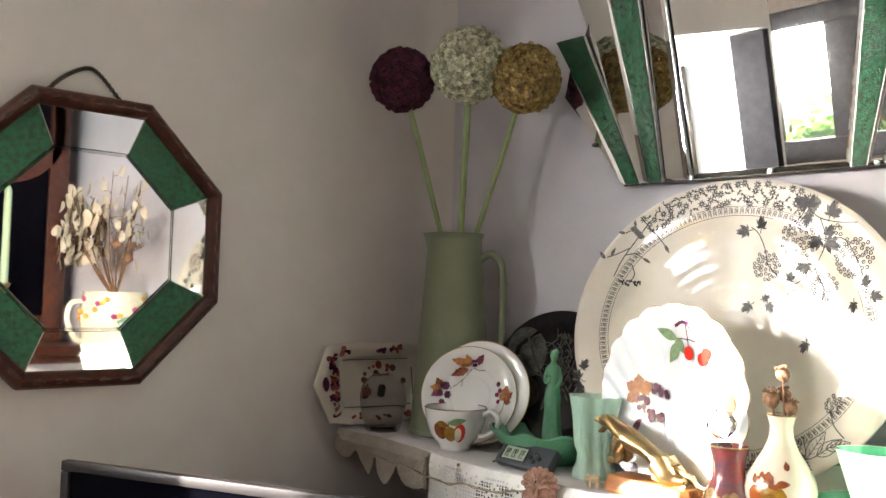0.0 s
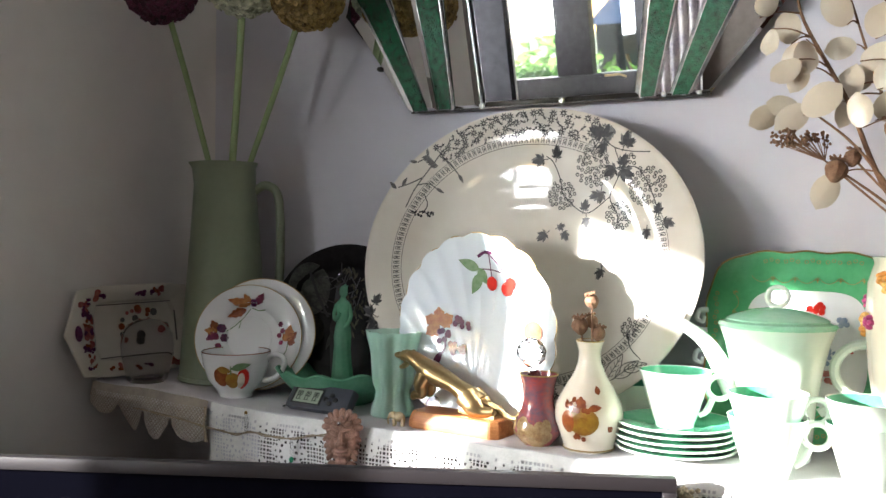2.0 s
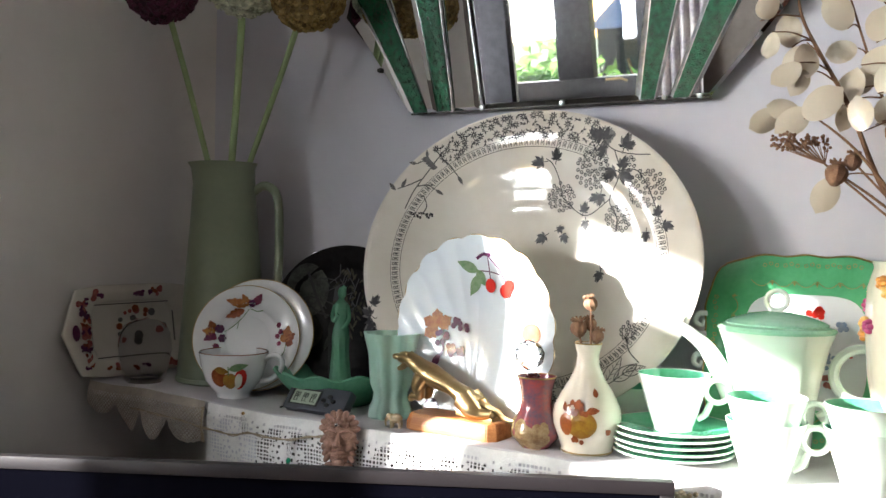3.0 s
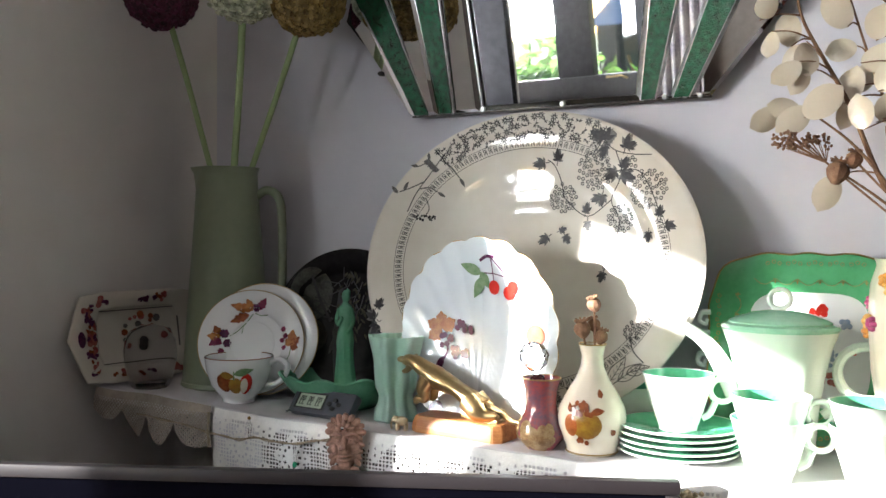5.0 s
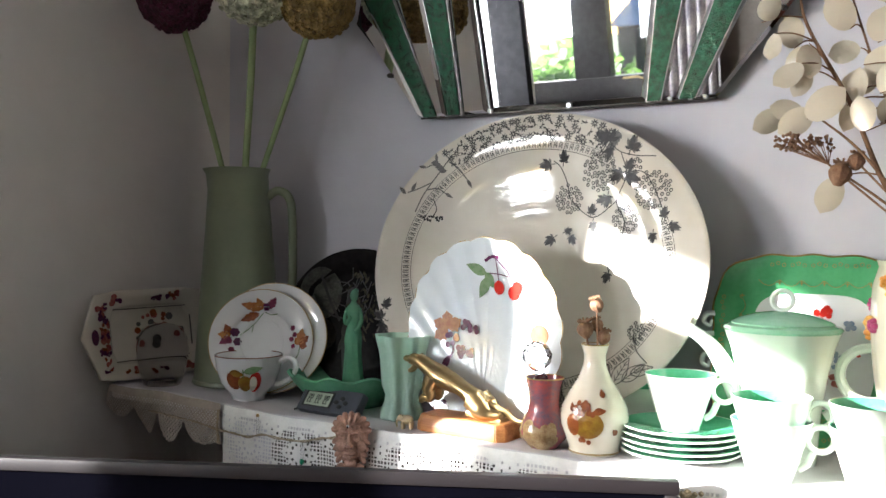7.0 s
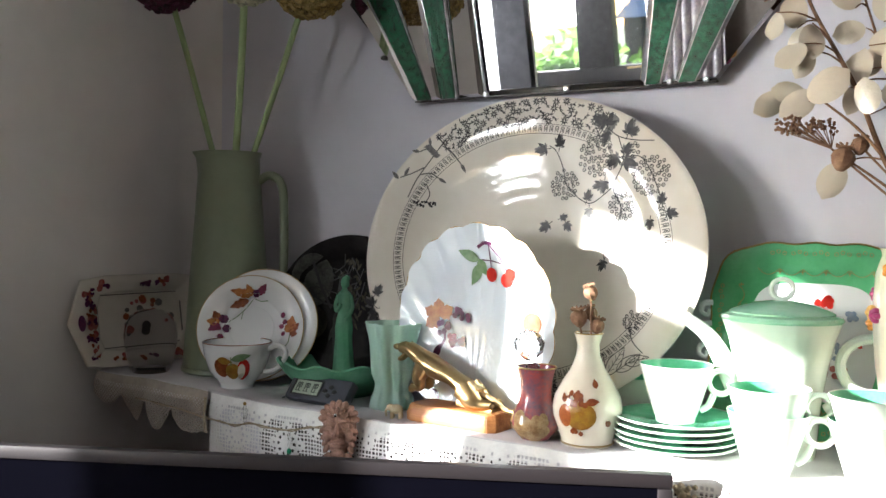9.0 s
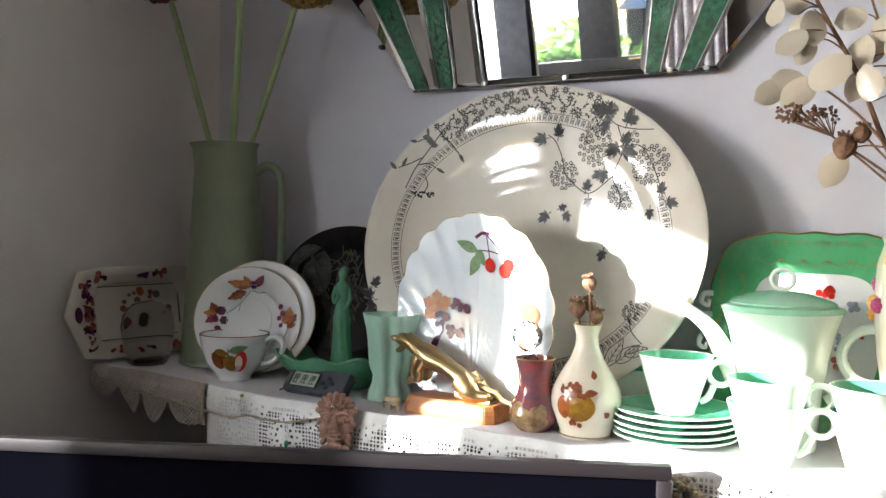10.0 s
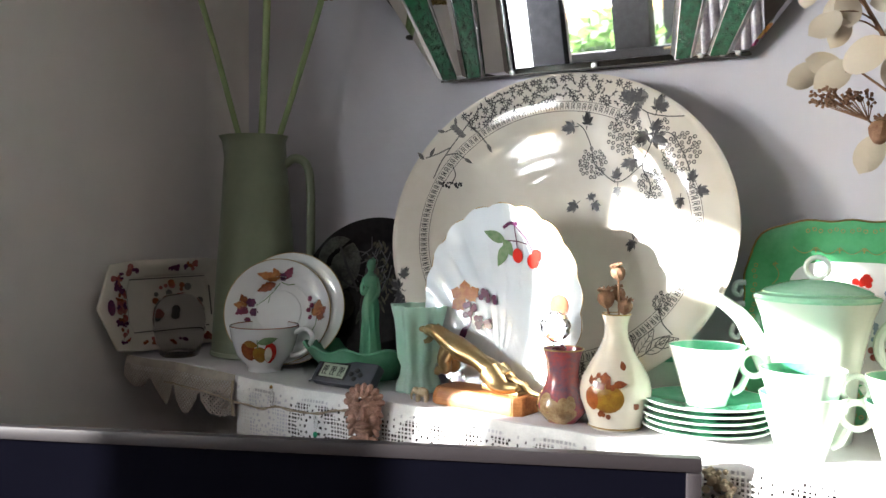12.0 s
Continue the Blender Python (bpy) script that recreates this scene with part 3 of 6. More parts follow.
def oval_platter():
    tilt = 10.5
    c = Vector((-0.4905, -0.072, SH + PB * math.cos(radians(tilt)) + 0.004))
    pl = thing("oval_platter", leaning(c.x, c.y, c.z, tilt), "large oval ivory platter with dark floral transfer print", "platter")
    prof = [(q, q * q / 1.7 + 0.00007 * math.sin(q * 290) * min(1, q / 0.05)) for q in [0.0031 * i for i in range(51)]] + [(0.166, 0.0165), (0.176, 0.0205), (0.182, 0.0225), (0.210, 0.0265), (0.229, 0.029), (0.234, 0.030), (PA, 0.0285)]
    under = [(PA, 0.0265), (0.231, 0.0225), (0.186, 0.015), (0.17, 0.004), (0.14, -0.004), (0, -0.006)]
    ry = PB / PA
    part("body", lathe(prof + under, 96, sy=ry), M_CREAM, pl)
    place = on_lathe(prof, 1.0, ry)
    rnd = random.Random(4)

    def P(a, r):
        """Angle in degrees and radius in the long axis's metres to x, y."""
        return (r * math.cos(radians(a)), r * ry * math.sin(radians(a)))
    dark, mid = [], []
    # key-pattern line round the well
    for i in range(150):
        a = 360 * i / 150
        if 20 < a < 55:
            continue
        p0, p1, p2, p3 = P(a, 0.184), P(a + 1.2, 0.184), P(a + 1.2, 0.193), P(a, 0.193)
        mid += line2d([p0, p3, p2, p1], 0.0011)
        dark += line2d([P(a + 0.5, 0.186), P(a + 0.5, 0.191)], 0.0012)
    for r in (0.1815, 0.1955):
        for i in range(180):
            if 20 < 2 * i < 55:
                continue
            mid += line2d([P(2 * i, r), P(2 * i + 2, r)], 0.0008)
    # daisy band between two corners of the rim, above and below
    for lo, hi in ((62, 128), (238, 300)):
        spots = []
        for _ in range(7000):
            a, r = rnd.uniform(lo, hi), rnd.uniform(0.1990, 0.2310)
            p = P(a, r)
            if all((p[0] - q[0]) ** 2 + (p[1] - q[1]) ** 2 > 0.0080 ** 2 for q in spots):
                spots.append(p)
        for k, (x, y) in enumerate(spots):
            a0 = rnd.random() * 6
            if k % 2 == 0:
                for j in range(8):
                    dark.append(leaf2d(x + 0.0006 * math.cos(a0 + j * 0.785), y + 0.0006 * math.sin(a0 + j * 0.785), 0.0056, 0.0020, a0 + j * 0.785, 3))
            else:
                for j in range(2):
                    ang = a0 + j * 2.2
                    dark.append(leaf2d(x, y, 0.0056, 0.0024, ang, 4))
                mid += line2d([(x - 0.005 * math.cos(a0), y - 0.005 * math.sin(a0)), (x + 0.005 * math.cos(a0 + .5), y + 0.005 * math.sin(a0 + .5))], 0.0008)
        for a in (lo, hi):
            dark += line2d([P(a, 0.196), P(a, 0.2325)], 0.0014)
            for k in range(5):
                mid.append(leaf2d(*P(a + (4 if a == hi else -4), 0.203 + 0.005 * k), 0.013, 0.006, radians(a + 60), 4))

    def stem(pts, w=0.0013):
        dark.extend(line2d([(p.x, p.y) for p in smooth_path([(x, y, 0) for x, y in pts], 5)], w))

    def leaf(x, y, L, ang, w=0.5):
        """A lobed leaf: three broad lobes and two small ones, with veins left pale."""
        ca, sa = math.cos(radians(ang)), math.sin(radians(ang))
        for side in (-1, 1):
            for da, k, off in ((4, 1.12, 0.10), (38, 0.80, 0.16), (82, 0.50, 0.12)):
                t = radians(ang + side * da)
                px, py = x + off * L * ca - side * 0.03 * L * sa, y + off * L * sa + side * 0.03 * L * ca
                (dark if (side > 0) == (da != 38) else mid).append(leaf2d(px, py, 0.82 * L * k, 0.82 * L * k * 0.42, t, 6))
        dark.extend(line2d([(x - 0.25 * L * ca, y - 0.25 * L * sa), (x + 0.2 * L * ca, y + 0.2 * L * sa)], 0.0012))

    def umbel(x, y, r, n):
        got = []
        for _ in range(500):
            a, q = rnd.random() * 6.283, r * math.sqrt(rnd.random())
            p = (x + q * math.cos(a), y + q * math.sin(a))
            if len(got) < n and all((p[0] - g[0]) ** 2 + (p[1] - g[1]) ** 2 > 0.0047 ** 2 for g in got):
                got.append(p)
        for p in got:
            dark.extend(ring2d(*p, 0.0021, 0.0012, 7))
            dark.append(disc2d(*p, 0.0006, 5))
    # the large spray with umbels
    stem([(0.165, 0.138), (0.140, 0.140), (0.118, 0.146), (0.102, 0.158)])
    stem([(0.118, 0.146), (0.126, 0.116), (0.112, 0.085), (0.124, 0.058), (0.118, 0.030)])
    stem([(0.112, 0.085), (0.085, 0.066), (0.068, 0.070), (0.048, 0.088)])
    stem([(0.022, 0.140), (0.032, 0.132), (0.042, 0.110), (0.045, 0.090)])
    stem([(0.124, 0.120), (0.150, 0.118), (0.170, 0.085), (0.180, 0.056)])
    stem([(0.112, 0.030), (0.104, 0.010), (0.106, -0.008)])
    for x, y, r, n in ((0.088, 0.122, 0.024, 70), (0.162, 0.096, 0.024, 70), (0.045, 0.089, 0.019, 46), (0.125, 0.060, 0.017, 38), (0.138, 0.128, 0.009, 9)):
        umbel(x, y, r, n)
    for x, y, L, an in ((0.102, 0.160, 0.024, 140), (0.102, 0.158, 0.020, 60), (0.104, 0.154, 0.018, 250), (0.130, 0.146, 0.022, 70), (0.132, 0.148, 0.015, 20), (0.122, 0.120, 0.022, 200), (0.124, 0.118, 0.024, 330), (0.126, 0.122, 0.018, 60),
                        (0.100, 0.094, 0.018, 260), (0.098, 0.090, 0.016, 200), (0.020, 0.136, 0.020, 185), (0.036, 0.136, 0.018, 80), (0.076, 0.068, 0.016, 75), (0.080, 0.060, 0.015, 270), (0.026, 0.040, 0.018, 215), (0.048, 0.042, 0.015, 300), (0.040, 0.046, 0.012, 20),
                        (0.117, 0.030, 0.014, 280), (0.098, 0.010, 0.015, 160), (0.106, -0.006, 0.016, 250), (0.108, 0.002, 0.012, 330), (0.176, 0.060, 0.016, 75), (0.184, 0.052, 0.017, 340), (0.164, 0.044, 0.015, 265)):
        leaf(x, y, L, an)
    # small sprays
    for pts in ([(-0.182, 0.070), (-0.170, 0.096), (-0.148, 0.126), (-0.128, 0.152)], [(-0.196, 0.098), (-0.178, 0.104), (-0.160, 0.112)], [(-0.142, 0.132), (-0.156, 0.138), (-0.168, 0.134)], [(-0.134, 0.142), (-0.120, 0.134), (-0.106, 0.118)], [(-0.166, 0.102), (-0.150, 0.104), (-0.138, 0.098)]):
        line = [(p.x, p.y) for p in smooth_path([(x, y, 0) for x, y in pts], 5)]
        mid.extend(line2d(line, 0.0018))
    for x, y, L, an in ((-0.198, 0.096, 0.017, 140), (-0.190, 0.100, 0.015, 60), (-0.168, 0.134, 0.014, 170), (-0.152, 0.142, 0.013, 100), (-0.138, 0.098, 0.013, 330), (-0.106, 0.118, 0.014, 300)):
        mid.append(leaf2d(x, y, L, L * 0.36, radians(an), 6))
    for k in range(26):
        dark.append(disc2d(-0.157 + rnd.uniform(-.015, .015), 0.062 + rnd.uniform(-.004, .004), 0.0017, 6))
    stem([(-0.157, 0.062), (-0.150, 0.075), (-0.155, 0.09)])
    for x, y, L, an in ((-0.212, -0.085, 0.022, 150), (-0.208, -0.09, 0.022, 230), (-0.215, -0.07, 0.018, 60), (-0.21, -0.1, 0.016, 300)):
        leaf(x, y, L, an)
    umbel(0.152, -0.080, 0.011, 16)
    stem([(0.150, -0.088), (0.156, -0.105), (0.170, -0.118)])
    for x, y, L, an in ((0.128, -0.148, 0.040, 62), (0.140, -0.142, 0.036, 40), (0.118, -0.158, 0.036, 88), (0.150, -0.132, 0.030, 20)):
        out = leaf2d(x, y, L, L * 0.42, radians(an), 8)
        mid.extend(line2d(out + out[:1], 0.0011))
        mid.extend(line2d([(x, y), (x + L * 0.9 * math.cos(radians(an)), y + L * 0.9 * math.sin(radians(an)))], 0.0009))
        for k in range(1, 5):
            px, py = x + L * 0.18 * k * math.cos(radians(an)), y + L * 0.18 * k * math.sin(radians(an))
            for e in (-1, 1):
                mid.extend(line2d([(px, py), (px + L * 0.16 * math.cos(radians(an + 40 * e)), py + L * 0.16 * math.sin(radians(an + 40 * e)))], 0.0007))
    part("transfer_print", decal(dark, place, 0.0006), M_INK, pl, "dark grey floral transfer print", smooth=False)
    part("transfer_shading", decal(mid, place, 0.0004), M_INKMID, pl, "grey transfer border", smooth=False)


oval_platter()

# ---- scalloped shell-fluted plate ----


def shell_plate():
    tilt = 3.0
    R0 = 0.1225
    c = Vector((-0.518, -0.154, SH + R0 * math.cos(radians(tilt)) - 0.004))
    sp = thing("shell_plate", leaning(c.x, c.y, c.z, tilt, -9), "pale fluted scallop-edged china plate with cherries and grapes, gilt rim", "plate")

    def flute(a, r, z):
        return 1 + 0.034 * (r / R0) ** 3 * abs(math.sin(a * 9)) - 0.018
    top = [(0, 0)] + [(float(q), float(np.interp(q, [0, 0.03, 0.055, 0.083, 0.107, 0.1225], [0, 0.0005, 0.003, 0.008, 0.012, 0.0155]))) for q in np.linspace(0.008, 0.1225, 24)]
    under = [(0.1225, 0.0135), (0.11, 0.009), (0.085, 0.005), (0.055, -0.001), (0.03, -0.004), (0, -0.004)]
    bm = bmesh.new()
    segs = 320
    rings = []
    hub = Vector((0.0, -0.095))  # the flutes fan out from low on the plate
    for r, z in top + under:
        if r == 0:
            rings.append([bm.verts.new((0, 0, z))])
            continue
        ring = []
        for i in range(segs):
            a = 2 * math.pi * i / segs
            k = flute(a, r, z)
            x, y = r * k * math.cos(a), r * k * math.sin(a)
            fa = math.atan2(y - hub.y, x - hub.x)
            dz = 0.0015 * abs(math.cos(fa * 19)) * min(1, (r / 0.05)) * min(1, max(0, (Vector((x, y)) - hub).length / 0.06))
            ring.append(bm.verts.new((x * 0.98, y, z + dz)))
        rings.append(ring)
    for A, B in zip(rings, rings[1:]):
        for i in range(segs):
            j = (i + 1) % segs
            if len(A) == 1:
                bm.faces.new((A[0], B[i], B[j]))
            elif len(B) == 1:
                bm.faces.new((A[i], A[j], B[0]))
            else:
                bm.faces.new((A[i], A[j], B[j], B[i]))
    part("body", bm, M_SHELL, sp)
    rim = [(0.98 * R0 * flute(2 * math.pi * i / segs, R0, 0) * math.cos(2 * math.pi * i / segs), R0 * flute(2 * math.pi * i / segs, R0, 0) * math.sin(2 * math.pi * i / segs), 0.0158) for i in range(segs)]
    part("gilt_rim", tube(rim, 0.0006, 6, closed=True), M_GOLD, sp, "thin gilt rim")
    place = on_lathe(top, 0.98, 1.0)
    L = 0.0024
    for polys in ([disc2d(0.020, 0.061, 0.0082, 14, 1.0, 1.1)], [disc2d(0.043, 0.055, 0.0088, 14), disc2d(0.049, 0.062, 0.0078, 14)]):
        part("cherry", decal(polys, place, L), M_RED, sp, "painted red cherry", smooth=False)
    tw = line2d([(0.020, 0.069), (0.019, 0.082), (0.017, 0.098)], 0.0014) + line2d([(0.044, 0.066), (0.034, 0.082), (0.017, 0.098)], 0.0014) + line2d([(0.000, 0.094), (0.010, 0.100), (0.022, 0.099)], 0.0042) + line2d([(0.006, 0.079), (0.022, 0.078), (0.036, 0.075)], 0.0014)
    part("cherry_stalks", decal(tw, place, L), M_BERRY, sp, "painted dark red stalks", smooth=False)
    for q in (leaf2d(0.002, 0.078, 0.034, 0.014, radians(160), 7), leaf2d(0.004, 0.074, 0.032, 0.015, radians(240), 7), leaf2d(0.000, 0.080, 0.024, 0.014, radians(302), 7)):
        part("green_leaf", decal([q], place, L), M_LEAF, sp, "painted green leaf", smooth=False)
    part("vine_leaf", decal([leaf2d(-0.060, 0.004, 0.024, 0.017, radians(g), 7, 1) for g in (35, 95, 155, 215)], place, L), M_AMBER, sp, "painted russet vine leaf", smooth=False)
    part("vine_twig", decal([leaf2d(-0.056, -0.030, 0.026, 0.010, radians(250), 6)] + line2d([(-0.052, -0.012), (-0.050, -0.024), (-0.056, -0.036)], 0.003), place, L), M_BERRY, sp, "painted dark twig", smooth=False)
    rnd = random.Random(8)
    for k in range(24):
        u = rnd.random()
        x0, y0 = ((-0.026, 0.010), (-0.050, -0.012), (-0.030, -0.022))[k % 3]
        part("grape", decal([disc2d(x0 + rnd.uniform(-.011, .011), y0 + rnd.uniform(-.009, .009), 0.0040, 9)], place, L + 0.0002 + 0.00002 * k), M_BERRY, sp, "painted dark grape", smooth=False)
    part("peach", decal([disc2d(0.085, 0.006, 0.0130, 16, 1.15, 1.0)], place, L), M_PEACH, sp, "small painted peach", smooth=False)
    part("plum", decal([disc2d(-0.058, -0.098, 0.011, 14)], place, L), M_BERRY, sp, "painted dark plum", smooth=False)


shell_plate()

# ---- tall jug with three round flower heads ----


def tall_jug():
    j = thing("tall_jug", pose(-0.990, -0.104, shelf_z(-0.99), 0, 0, 32) @ Matrix.Scale(0.985, 4), "tall tapering sage-green enamel jug with a long handle", "jug")
    prof = [(0, 0.004), (0.066, 0.004), (0.0685, 0.0), (0.0695, 0.006), (0.0665, 0.05), (0.0605, 0.14), (0.0530, 0.24), (0.0475, 0.31), (0.0465, 0.335), (0.0490, 0.343), (0.0500, 0.344), (0.0490, 0.341), (0.045, 0.33), (0.046, 0.30), (0.055, 0.18), (0.064, 0.02), (0, 0.012)]

    def lip(a, r, z):
        d = (a - math.pi + math.pi) % (2 * math.pi) - math.pi
        return 1 + (0.18 * math.exp(-(d / 0.30) ** 2) * max(0, (z - 0.30) / 0.044) if z > 0.30 else 0)
    part("body", lathe(prof, 64, shape=lip), M_JUG, j)
    h = smooth_path([(0.044, 0, 0.298), (0.062, 0, 0.309), (0.080, 0, 0.298), (0.086, 0, 0.26), (0.086, 0, 0.16), (0.078, 0, 0.10), (0.061, 0, 0.072)], 8)
    part("handle", tube(h, 0.0078, 12, flat=0.9), M_JUG, j)
    part("foot_ring", lathe([(0.0695, 0.0), (0.072, 0.003), (0.071, 0.008), (0.0675, 0.010)], 48), M_JUG, j)


def flower_head(name, base, mouth, head, r, material, label, seed):
    f = thing(name, Matrix.Translation(base), label, "flower", "three artificial flowers in the jug")
    hd = Vector(head) - Vector(base)
    mid = Vector(mouth) - Vector(base)
    part("stem", tube(smooth_path([mid - (hd - mid) * 0.25, mid, mid.lerp(hd, 0.5) + Vector((0.002, 0, 0)), hd], 6), 0.0055 if r > 0.062 else 0.0045, 10), M_STEM, f)
    rnd = random.Random(seed)
    verts, faces = [], []
    n = 1500
    ga = math.pi * (3 - math.sqrt(5))
    for i in range(n):
        z = 1 - 2 * (i + 0.5) / n
        q = math.sqrt(1 - z * z)
        d = Vector((q * math.cos(ga * i), q * math.sin(ga * i), z)) + Vector([rnd.uniform(-.04, .04) for _ in range(3)])
        d.normalize()
        lump = 0.93 + 0.07 * noise.noise(d * 5 + Vector((seed, 0, 0)))
        c = hd + d * r * lump * rnd.uniform(0.93, 1.02)
        u = d.orthogonal().normalized()
        w = d.cross(u)
        turn = rnd.random() * 6.28
        s = 0.0042 * rnd.uniform(0.8, 1.25)
        k0 = len(verts)
        verts.append(c - d * 0.010)
        for k in range(5):
            a = turn + k * 2 * math.pi / 5
            verts.append(c + s * (math.cos(a) * u + math.sin(a) * w) + d * rnd.uniform(0, 0.0025))
        verts.append(c - d * 0.001)
        for k in range(5):
            b1, b2 = k0 + 1 + k, k0 + 1 + (k + 1) % 5
            faces += [(k0, b2, b1), (k0 + 6, b1, b2)]
    me = bpy.data.meshes.new("floret_mass")
    me.from_pydata([tuple(v) for v in verts], [], faces)
    me.materials.append(material)
    ob = tagged(new("floret_mass", me), "", "", "", "stuff")
    ob.parent = f
    core = bmesh.new()
    add_blob(core, hd, r * 0.90, 2)
    part("core", core, material, f)


tall_jug()
JZ = shelf_z(-0.99) + 0.03
flower_head("allium_flower", (-0.990, -0.104, JZ), (-0.966, -0.116, 1.530), (-0.892, -0.178, 1.793), 0.064, M_PALE, "round pale cream-green artificial allium head on a green stem", 1)
flower_head("allium_flower", (-0.980, -0.100, JZ), (-1.012, -0.118, 1.530), (-1.054, -0.180, 1.794), 0.058, M_PURPLE, "round dark plum artificial allium head on a green stem", 2)
flower_head("allium_flower", (-0.996, -0.108, JZ), (-0.950, -0.094, 1.530), (-0.814, -0.130, 1.768), 0.057, M_OCHRE, "round ochre artificial allium head on a green stem", 3)

# ---- blackberry plates and fruit teacup ----


def cup_profile(r, h, foot, t=0.0022, flare=0.12):
    out = [(0, 0.003), (foot * 0.9, 0.003), (foot, 0.0), (foot, 0.004), (foot * 1.12, 0.008), (r * 0.80, h * 0.38), (r * 0.94, h * 0.72), (r, h)]
    inn = [(r - t, h), (r * 0.94 - t, h * 0.72), (r * 0.80 - t, h * 0.40), (foot, 0.011), (0, 0.009)]
    return out, inn


def painted_sprays(place, parent):
    """Three autumn sprays: leaves, blackberries and the twigs that join them."""
    def between(x0, y0, x1, y1, w):
        return leaf2d(x0, y0, math.hypot(x1 - x0, y1 - y0), w, math.atan2(y1 - y0, x1 - x0), 8, 1)
    for pts, w in (([(0.002, 0.045), (0.012, 0.041), (0.022, 0.042)], 0.0013), ([(0.000, 0.044), (-0.010, 0.030), (-0.022, 0.018), (-0.034, 0.010)], 0.0013),
                   ([(-0.014, 0.025), (-0.016, 0.014)], 0.0011), ([(0.058, -0.008), (0.056, -0.020), (0.050, -0.030)], 0.0014)):
        part("painted_twig", decal(line2d(pts, w), place, 0.0005), M_LEAF, parent, "painted grey-green twig", smooth=False)
    for q, m_ in ((between(-0.002, 0.049, -0.033, 0.056, 0.011), M_AMBER), (between(-0.001, 0.048, -0.009, 0.065, 0.010), M_AMBER), (between(-0.006, 0.043, -0.034, 0.031, 0.011), M_RUST), (between(0.009, 0.049, 0.020, 0.066, 0.010), M_CLARET),
                  (between(-0.047, 0.009, -0.055, 0.025, 0.011), M_RUST), (between(-0.047, 0.008, -0.065, 0.010, 0.010), M_AMBER), (between(-0.046, 0.006, -0.062, -0.005, 0.010), M_CLARET), (between(-0.046, 0.004, -0.052, -0.004, 0.007), M_CLARET),
                  (between(0.057, -0.006, 0.061, 0.019, 0.013), M_AMBER), (between(0.057, -0.006, 0.071, 0.008, 0.010), M_RUST), (between(0.057, -0.007, 0.069, -0.008, 0.009), M_RUST), (between(0.056, -0.006, 0.050, 0.006, 0.008), M_AMBER)):
        part("painted_leaf", decal([q], place, 0.0006), m_, parent, "painted autumn leaf", smooth=False)
    for x, y, r, m_ in ((0.005, 0.052, 0.0058, M_BERRY), (-0.041, 0.014, 0.0070, M_BERRY), (-0.037, 0.000, 0.0066, M_BERRY), (-0.045, -0.012, 0.0045, M_CLARET),
                        (0.046, 0.020, 0.0042, M_CLARET), (0.044, 0.004, 0.0040, M_CLARET), (0.049, 0.010, 0.0042, M_CLARET), (0.047, -0.007, 0.0038, M_CLARET)):
        drupes = [disc2d(x + 0.55 * r * math.cos(k * 1.05), y + 0.55 * r * math.sin(k * 1.05), 0.46 * r, 7) for k in range(6)] + [disc2d(x, y, 0.5 * r, 7)]
        part("painted_berry", decal(drupes, place, 0.0008), m_, parent, "painted blackberry", smooth=False)


def blackberry_plate(x, y, r, tilt, yaw, painted, label):
    p = thing("side_plate", leaning(x, y, shelf_z(x) + r * math.cos(radians(tilt)) + 0.002, tilt, yaw), label, "plate", "white plates stood behind the teacup")
    place = dish("body", p, r, 0.013, 0.003, M_WHITE, 0.60, 72, rimmat=M_GOLD)
    part("well_line", tube([(r * 0.42 * math.cos(2 * math.pi * i / 40), r * 0.42 * math.sin(2 * math.pi * i / 40), 0.0006) for i in range(40)], 0.0006, 4, closed=True), M_WHITE, p)
    if painted:
        painted_sprays(place, p)


blackberry_plate(-0.897, -0.125, 0.083, 15, 26, False, "plain white china plate with a gilt rim behind another")
blackberry_plate(-0.907, -0.141, 0.078, 15, 32, True, "white china plate painted with blackberries and autumn leaves")


def ring_handle(r, t, at, tail=None):
    bm = bmesh.new()
    pts = [(at[0] + r * math.cos(2 * math.pi * i / 28), 0, at[2] + r * math.sin(2 * math.pi * i / 28)) for i in range(28)]
    add_tube(bm, pts, t, 8, closed=True)
    if tail:
        add_tube(bm, smooth_path(tail, 6), [t * 1.1, t * 1.2, t], 8)
    return bm


